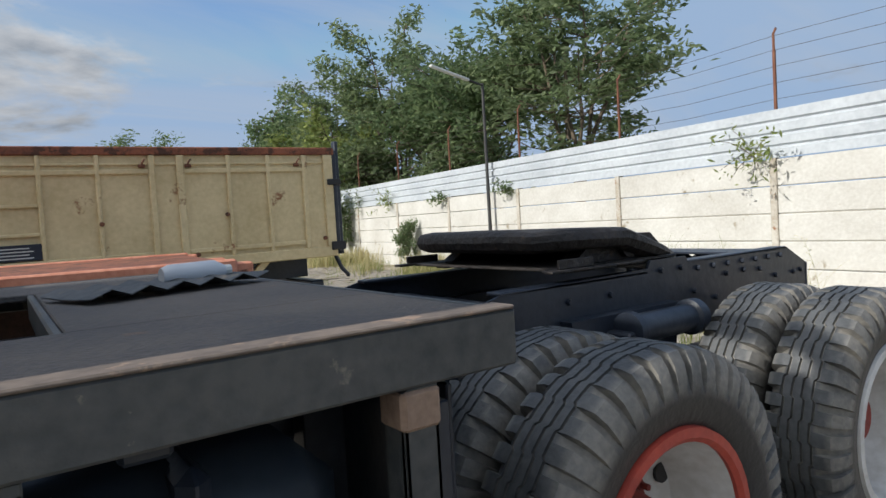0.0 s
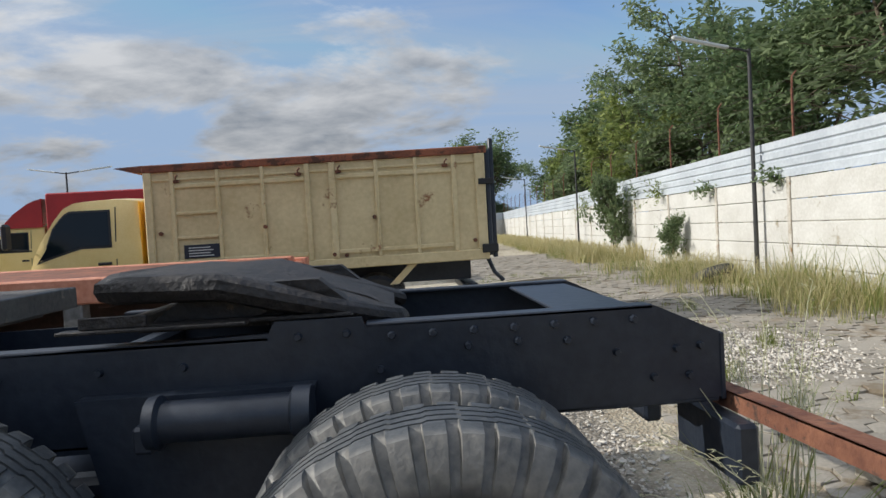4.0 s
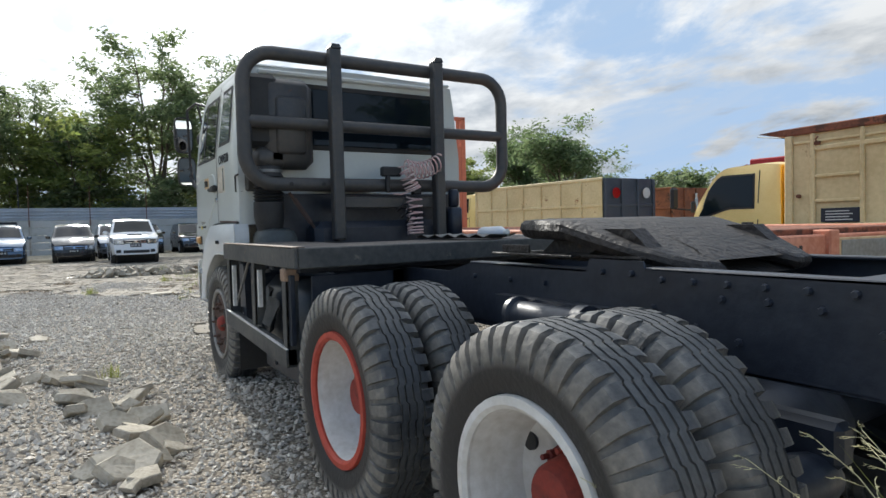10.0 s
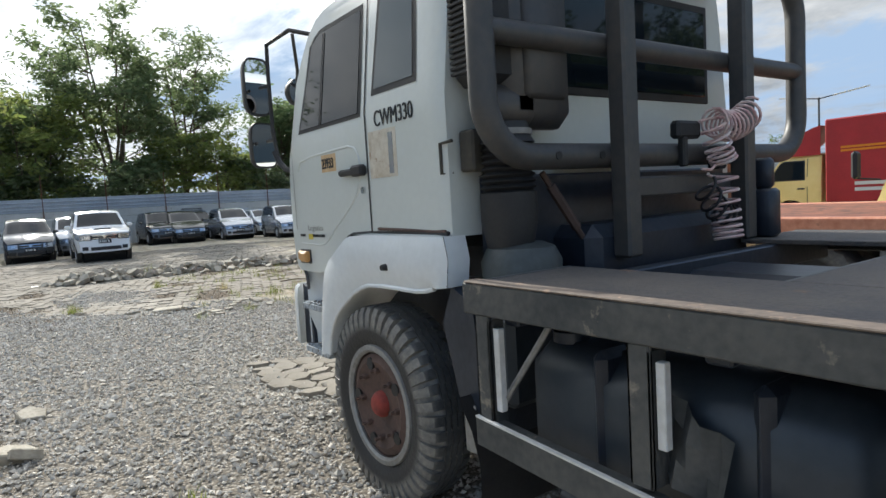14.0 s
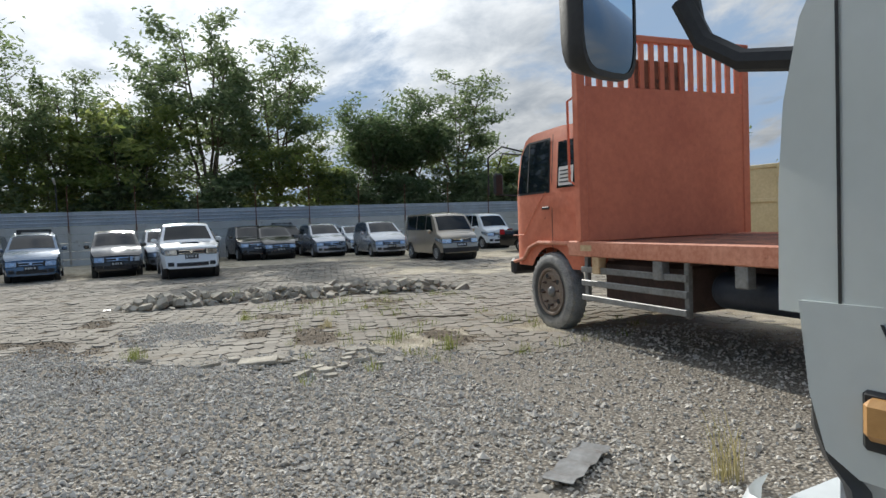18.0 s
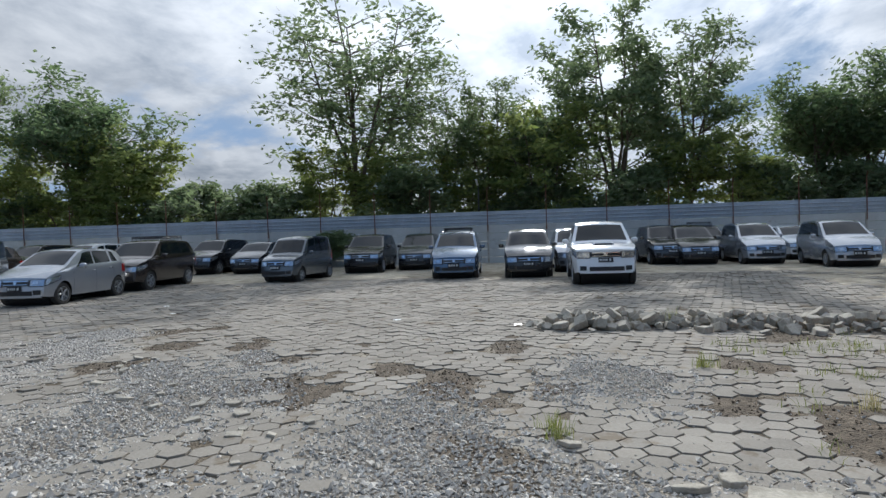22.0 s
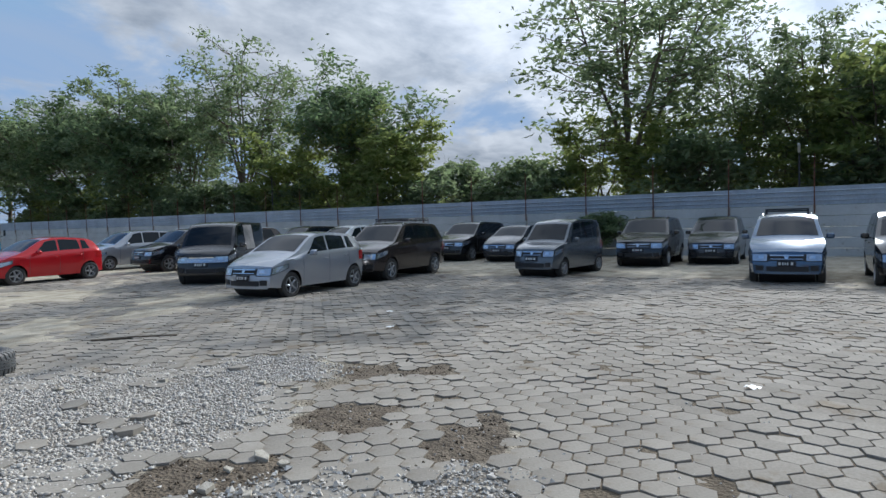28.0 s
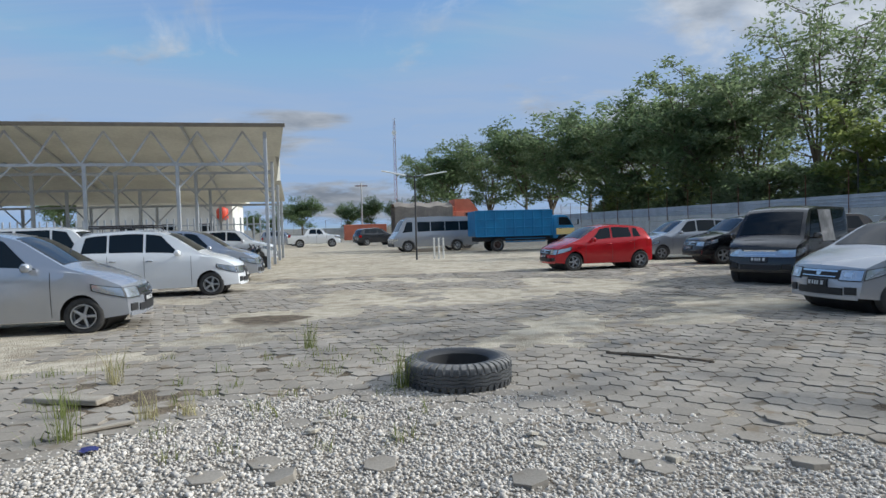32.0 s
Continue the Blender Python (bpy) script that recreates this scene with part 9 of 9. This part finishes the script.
# single tufts that stand out
for x, y, h, m in ((-16.05, -11.5, 0.46, M_GRASS), (-16.95, -9.1, 0.56, M_GRASS), (-17.05, -9.2, 0.46, M_GRASS), (-14.05, -10.2, 0.50, M_DRYGRASS), (-14.25, -8.3, 0.42, M_GRASS), (-14.75, -8.75, 0.34, M_DRYGRASS), (-14.0, -9.0, 0.40, M_GRASS), (-15.05, -8.75, 0.22, M_DRYGRASS), (-14.3, 1.25, 0.2, M_GRASS), (-14.1, 1.3, 0.2, M_GRASS), (-12.25, 4.5, 0.3, M_GRASS), (-13.25, 4.3, 0.26, M_GRASS), (-14.9, 3.9, 0.22, M_DRYGRASS), (-8.15, 4.0, 0.5, M_DRYGRASS), (-5.85, 1.05, 0.2, M_GRASS), (-16.5, 3.0, 0.25, M_GRASS), (-19.6, 3.4, 0.4, M_GRASS),
                   (1.55, 4.2, 0.5, M_GRASS), (0.93, 4.25, 0.5, M_DRYGRASS), (1.9, 5.6, 0.3, M_GRASS), (1.2, 5.9, 0.25, M_GRASS), (2.6, 4.6, 0.4, M_DRYGRASS), (3.0, 6.8, 0.3, M_GRASS), (2.2, 8.2, 0.35, M_DRYGRASS), (3.4, 9.4, 0.3, M_GRASS), (0.5, 3.2, 0.3, M_GRASS)):
    o = solid("grass_tuft", blades([(0, 0, -0.01)], "grass_tuft", h, 0.0035, 0.5, int(abs(x * 97 + y * 31)), 46, 0.05), m, "tuft of thin grass growing from the ground", "grass", "grass tufts")
    o.location = (x, y, gh(x, y))


def seed_grass(x, y, h, lean, seed):
    """Tall flowering grass: thin stems with open seed heads, and blades at the foot."""
    r = random.Random(seed)
    root = thing("seed_grass", "tall flowering grass with pale open seed heads", "grass", (x, y, gh(x, y) - 0.01), 0, "seed grasses")
    for k in range(6):
        az = r.uniform(0, 6.28)
        d = Vector((0.6 * math.cos(az) + lean[0], 0.6 * math.sin(az) + lean[1], 0)) * r.uniform(0.25, 0.75)
        hh = h * r.uniform(0.8, 1.28)
        pts = [Vector((0.05 * math.cos(az), 0.05 * math.sin(az), 0)) + d * (t ** 2.2) + Vector((0, 0, hh * t * (1 - 0.24 * t * t))) for t in (0, 0.15, 0.3, 0.45, 0.6, 0.75, 0.88, 1.0)]
        part("stem", Build().tube(pts, 0.0030, 4, r1=0.0011), M_STRAW, root)
        hb = Build()
        for j in range(8):
            t = 0.70 + 0.30 * j / 7
            i = min(int(t * 7), 6)
            q, along = pts[i].lerp(pts[i + 1], t * 7 - i), (pts[i + 1] - pts[i]).normalized()
            e = q + (along * 0.7 + Vector((r.uniform(-1, 1), r.uniform(-1, 1), r.uniform(-0.7, 0.1))) * 0.7) * r.uniform(0.05, 0.11) * (1.65 - t)
            hb.tube([q, e], 0.0006, 3)
            for f in (0.45, 0.65, 0.82, 1.0):
                s = q.lerp(e, f) + Vector((r.uniform(-1, 1), r.uniform(-1, 1), r.uniform(-1, 0.4))) * 0.006
                hb.tube([q.lerp(e, f - 0.1), s, s + ((e - q).normalized() + Vector((r.uniform(-0.5, 0.5), r.uniform(-0.5, 0.5), -0.2))) * 0.011], 0.0015, 4, r1=0.0005)
        part("seed_head", hb, M_STRAW, root)
    part("foliage", blades([(0, 0, 0)], "foliage", h * 0.68, 0.005, 0.8, seed, 26, 0.05), M_GRASS, root)
for k, (x, y, h, lean) in enumerate(((0.34, 2.0, 1.15, (-0.6, 0.0)), (0.33, 2.35, 1.20, (0.0, 1.0)), (0.38, 2.52, 1.25, (0.3, 1.1)), (0.46, 2.66, 1.20, (0.5, 1.1)), (0.55, 2.85, 1.1, (0.4, 1.0)), (0.66, 3.1, 1.0, (0.4, 0.6)))):
    seed_grass(x, y, h, lean, 60 + k)


# ---- plants on the white wall ----
def wall_plant(x, y, z, h, seed, label="wild leafy plant growing out of the wall top"):
    r = random.Random(seed)
    root = thing("wall_plant", label, "plant", (x, y, z), 0, "wall plants")
    wb, tips = Build(), []
    for k in range(7):
        d = Vector((r.uniform(-0.9, 0.1), r.uniform(-0.8, 0.8), r.uniform(-0.15, 1.0)))
        pts = [Vector((0, 0, 0)) + d * t * h + Vector((0, 0, -0.35 * h * t * t)) for t in (0, 0.3, 0.6, 1.0)]
        wb.tube(pts, 0.008, 4, r1=0.003)
        tips += pts[1:]
    part("stem", wb, M_BARK, root)
    npr = np.random.RandomState(seed)
    n = 150
    c = np.array([tuple(tips[i]) for i in npr.randint(0, len(tips), n)]) + npr.normal(0, 0.07, (n, 3))
    a = npr.normal(0, 1, (n, 3)); a /= np.linalg.norm(a, axis=1)[:, None]
    s = np.cross(a, npr.normal(0, 1, (n, 3))); s /= np.linalg.norm(s, axis=1)[:, None]
    l = npr.uniform(0.07, 0.16, n)[:, None]
    v = np.stack([c - a * l / 2, c + s * l * 0.16, c + a * l / 2, c - s * l * 0.16], 1).reshape(-1, 3)
    part("foliage", arrays("foliage", v, np.arange(n * 4).reshape(-1, 4)), M_LEAF2 if seed % 2 else M_LEAF, root)
for k, (y, z, h) in enumerate(((6.0, 2.1, 0.75), (12.3, 2.0, 0.4), (18.8, 2.1, 0.7), (21.2, 2.2, 0.9), (24.0, 2.0, 0.7), (15.4, 2.0, 0.35), (28.5, 2.1, 0.8))):
    wall_plant(6.20 + (y - 6) * 0.072, y, z, h, 71 + k)
for k, (y, z, h) in enumerate(((-24, 2.6, 0.9), (-18.0, 2.7, 1.1), (-33, 2.6, 0.8), (-12, 2.6, 0.7), (7, 2.6, 0.8), (13.5, 2.4, 1.0), (-40, 2.6, 0.9))):
    wall_plant(-43.9 + (y + 16) * 0.034 + 0.0, y, z, h, 90 + k, "creeper hanging over the pale wall")
bush = thing("bush", "wild green bush growing at the wall's foot", "bush", (-42.6, -9.2, 0), 30)
part("trunk", TREES["bushy"][0][0], M_BARK, bush); part("crown", TREES["bushy"][0][1], M_LEAF, bush)
bush.scale = (0.55, 0.7, 0.42)

# ---- gravel ----
M_GRAVEL = surface("crushed_stone", srgb(212, 206, 195), srgb(174, 166, 154), 0.92, scale=9, fine=60, bump=0.1, per_piece=-0.22, spec=0.3)
M_PEBBLE = surface("cream_white_pebble", srgb(206, 199, 187), srgb(166, 158, 146), 0.75, scale=9, fine=60, bump=0.05, per_piece=-0.30, spec=0.4)
M_CLOD = surface("damp_soil_clods", srgb(104, 92, 76), srgb(70, 61, 50), 0.95, scale=9, fine=60, bump=0.1, per_piece=-0.25, spec=0.2)


GOLD = (1 + math.sqrt(5)) / 2
ROUND = (np.array([(-1, GOLD, 0), (1, GOLD, 0), (-1, -GOLD, 0), (1, -GOLD, 0), (0, -1, GOLD), (0, 1, GOLD), (0, -1, -GOLD), (0, 1, -GOLD), (GOLD, 0, -1), (GOLD, 0, 1), (-GOLD, 0, -1), (-GOLD, 0, 1)]) / 1.9,
         np.array([(0, 11, 5), (0, 5, 1), (0, 1, 7), (0, 7, 10), (0, 10, 11), (1, 5, 9), (5, 11, 4), (11, 10, 2), (10, 7, 6), (7, 1, 8), (3, 9, 4), (3, 4, 2), (3, 2, 6), (3, 6, 8), (3, 8, 9), (4, 9, 5), (2, 4, 11), (6, 2, 10), (8, 6, 7), (9, 8, 1)]))


def pebbles(name, label, boxes, low, high, seed, keep, cap, rock=M_GRAVEL, rounded=False):
    """Loose stones over the given stretches, angular or rounded, as one mesh."""
    r = np.random.RandomState(seed)
    pts = []
    for x0, x1, y0, y1, per in boxes:
        n = int((x1 - x0) * (y1 - y0) * per)
        xy = np.stack([r.uniform(x0, x1, n), r.uniform(y0, y1, n)], 1)
        pts.append(xy)
    xy = np.concatenate(pts)[:cap]
    q = np.array([keep(float(x), float(y)) for x, y in np.round(xy * 4) / 4]) + r.uniform(-0.16, 0.16, len(xy))
    xy = xy[q > 0.0]
    n = len(xy)
    z = np.array([gh(float(x), float(y)) for x, y in xy])
    octa = np.array([(1, 0, 0), (-1, 0, 0), (0, 1, 0), (0, -1, 0), (0, 0, 1), (0, 0, -1)], float)
    tri = np.array([(0, 2, 4), (2, 1, 4), (1, 3, 4), (3, 0, 4), (2, 0, 5), (1, 2, 5), (3, 1, 5), (0, 3, 5)])
    if rounded:
        octa, tri = ROUND
    k = len(octa)
    v = octa[None] * r.uniform(0.85 if rounded else 0.6, 1.1 if rounded else 1.25, (n, k, 1)) + r.normal(0, 0.05 if rounded else 0.16, (n, k, 3))
    size = r.uniform(low, high, n) * np.where(r.rand(n) < 0.06, 1.7, 1.0)
    v *= (size[:, None] * np.stack([np.ones(n), r.uniform(0.6, 1.0, n), r.uniform(0.45, 0.8, n)], 1))[:, None, :]
    a, t = r.uniform(0, 2 * np.pi, n), r.normal(0, 0.4, n)
    ca, sa, ct, st = np.cos(a), np.sin(a), np.cos(t), np.sin(t)
    x1 = v[:, :, 0] * ct[:, None] + v[:, :, 2] * st[:, None]
    z1 = -v[:, :, 0] * st[:, None] + v[:, :, 2] * ct[:, None]
    vx = x1 * ca[:, None] - v[:, :, 1] * sa[:, None] + xy[:, 0:1]
    vy = x1 * sa[:, None] + v[:, :, 1] * ca[:, None] + xy[:, 1:2]
    vz = z1 + (z + size * r.uniform(0.05, 0.5, n))[:, None]
    vv = np.stack([vx, vy, vz], 2).reshape(-1, 3)
    ff = (np.arange(n)[:, None, None] * k + tri[None]).reshape(-1, 3)
    return solid(name, arrays(name, vv, ff, rounded), rock, label, "gravel", kind="stuff")


pebbles("gravel_near_truck", "pale grey crushed stone gravel round the truck", [(-13.6, -3.5, -3.4, 4.0, 720), (-3.5, 1.2, -1.5, 4.6, 620), (0.4, 4.0, 5.2, 8.2, 420), (-13.2, 3.0, 4.0, 8.4, 220)], 0.012, 0.025, 5, gravelly, 150000)
pebbles("gravel_in_yard", "pale crushed stone gravel lying on the pavers", [(-20.4, -12.8, -4.6, 4.0, 760)], 0.011, 0.024, 6, gravelly, 60000)
pebbles("white_pebbles", "white and cream rounded pebbles lying on the pavers", [(-20.4, -12.8, -10.2, -4.6, 1500)], 0.009, 0.018, 16, gravelly, 64000, M_PEBBLE, True)
pebbles("loose_grit", "loose grit scattered over the pavers", [(-20, -12, -9, 8, 60), (0.8, 5.5, 1.5, 12, 60)], 0.007, 0.016, 7, lambda x, y: 0.12 - 0.5 * abs(patchy(x, y, 0.8, 2)), 16000)
pebbles("soil_clods", "dark damp soil clods where pavers are missing", [(-20.6, -12.4, -5.6, 6.2, 210)], 0.005, 0.017, 8, soily, 30000, M_CLOD)

# ---- six-sided pavers ----
M_PAVER = surface("grey_hexagonal_paver", srgb(156, 149, 137), srgb(132, 125, 113), 0.95, scale=0.9, fine=45, bump=0.14, per_piece=0.12, third=srgb(126, 114, 96), third_at=0.61, spec=0.25)
M_PAVERS = surface("grey_hexagonal_pavers", srgb(156, 149, 137), srgb(132, 125, 113), 0.95, scale=0.7, fine=45, bump=0.14, per_piece=-0.12, third=srgb(126, 114, 96), third_at=0.60, spec=0.25)
HEX_R = 0.128
hx = Build()
ring6 = [(math.cos(math.pi / 3 * k), math.sin(math.pi / 3 * k)) for k in range(6)]
hx.grid([[(p * rr, q * rr, z) for p, q in ring6] for rr, z in ((HEX_R - 0.008, -0.05), (HEX_R - 0.008, -0.003), (HEX_R - 0.011, 0.0))], True)
hx.f.append(tuple(range(12, 18)))
hex_me = hx.mesh("paver", 0)
pavement = thing("pavement", "old six-sided grey concrete pavers in the yard", "pavement", (-17.6, -2.6, 0), kind="structure")
hv, hf = np.array(hx.v), [f for f in hx.f]
quads = np.array([f for f in hf if len(f) == 4])
cap6 = np.array([f for f in hf if len(f) == 6][0])
tris = np.concatenate([np.stack([quads[:, 0], quads[:, 1], quads[:, 2]], 1), np.stack([quads[:, 0], quads[:, 2], quads[:, 3]], 1), np.array([[cap6[0], cap6[k], cap6[k + 1]] for k in range(1, 5)])])
pr = np.random.RandomState(31)
spots_h, made_p = [], 0
turn_h = radians(12)
ct_h, st_h = math.cos(turn_h), math.sin(turn_h)
for j in range(-170, 260):
    for i in range(-210, 190):
        lx, ly = i * HEX_R * 1.5, (j + 0.5 * (i % 2)) * HEX_R * math.sqrt(3)
        x, y = -14 + lx * ct_h - ly * st_h, 0 + lx * st_h + ly * ct_h
        if not (-32 < x < 5.9 and -24 < y < 29) or (-12 < x < 0.9 and not -14 < x < -10):
            continue
        if x > 0 and x > 5.5 + (y - 6) * 0.072:
            continue
        k = paved(x, y)
        if k < pr.uniform(-0.05, 0.12):
            continue
        sink = 0.010 - 0.040 * max(0.0, 0.25 - k) + pr.normal(0, 0.005)
        if -19.7 < x < -15.9 and -4.3 < y < -1.2 and made_p < 300:
            o = new("paver", hex_me)
            o.parent = pavement
            o.matrix_local = pose(x + 17.6, y + 2.6, gh(x, y) + sink, pr.normal(0, 1.1), pr.normal(0, 1.1), 12 + pr.normal(0, 1.5))
            made_p += 1
        else:
            spots_h.append((x, y, gh(x, y) + sink))
hex_me.materials.append(M_PAVER)
sp = np.array(spots_h)
n = len(sp)
tx, tyy, a = pr.normal(0, 0.018, n), pr.normal(0, 0.018, n), turn_h + pr.normal(0, 0.03, n)
ca, sa = np.cos(a)[:, None], np.sin(a)[:, None]
vx, vy = hv[None, :, 0] * ca - hv[None, :, 1] * sa, hv[None, :, 0] * sa + hv[None, :, 1] * ca
vz = hv[None, :, 2] + vx * tx[:, None] + vy * tyy[:, None]
allv = np.stack([vx + sp[:, 0:1], vy + sp[:, 1:2], vz + sp[:, 2:3]], 2).reshape(-1, 3) - np.array([-17.6, -2.6, 0])
allf = (np.arange(n)[:, None, None] * len(hv) + tris[None]).reshape(-1, 3)
rest = part("further_pavers", arrays("further_pavers", allv, allf), M_PAVERS, pavement)
tagged(rest, kind="stuff")

PATCH_X, PATCH_Y = -7.75, 2.62
patch = thing("loose_paving", "patch of loose six-sided pavers half sunk in gravel", "pavers", (-7.6, 2.2, 0))
for j in range(-5, 6):
    for i in range(-5, 6):
        lx, ly = i * HEX_R * 1.56, (j + 0.5 * (i % 2)) * HEX_R * 1.80
        x, y = PATCH_X + lx * 0.94 - ly * 0.34, PATCH_Y + lx * 0.34 + ly * 0.94
        if math.hypot((x - PATCH_X) / 0.85, (y - PATCH_Y) / 0.62) + pr.uniform(-0.25, 0.25) > 0.95:
            continue
        o = new("paver", hex_me)
        o.parent = patch
        o.matrix_local = pose(x + 7.6 + pr.normal(0, 0.012), y - 2.2 + pr.normal(0, 0.012), gh(x, y) + 0.030 + pr.normal(0, 0.007), pr.normal(0, 4), pr.normal(0, 4), 20 + pr.normal(0, 7))

lone = thing("loose_paving", "single six-sided pavers lying loose on white pebbles", "pavers", (-16.5, -6.8, 0))
for x, y in ((-16.55, -7.2), (-15.45, -7.25), (-16.18, -6.61), (-15.8, -7.42), (-15.9, -7.15), (-17.23, -6.05), (-17.22, -5.80), (-17.50, -5.76), (-17.19, -5.51), (-17.40, -6.67), (-15.98, -8.26), (-19.0, -6.67), (-19.20, -6.50), (-19.65, -7.29), (-16.9, -5.62), (-16.65, -5.9)):
    o = new("paver", hex_me)
    o.parent = lone
    o.matrix_local = pose(x + 16.5, y + 6.8, gh(x, y) + 0.026 + pr.normal(0, 0.006), pr.normal(0, 4), pr.normal(0, 4), pr.uniform(0, 60))
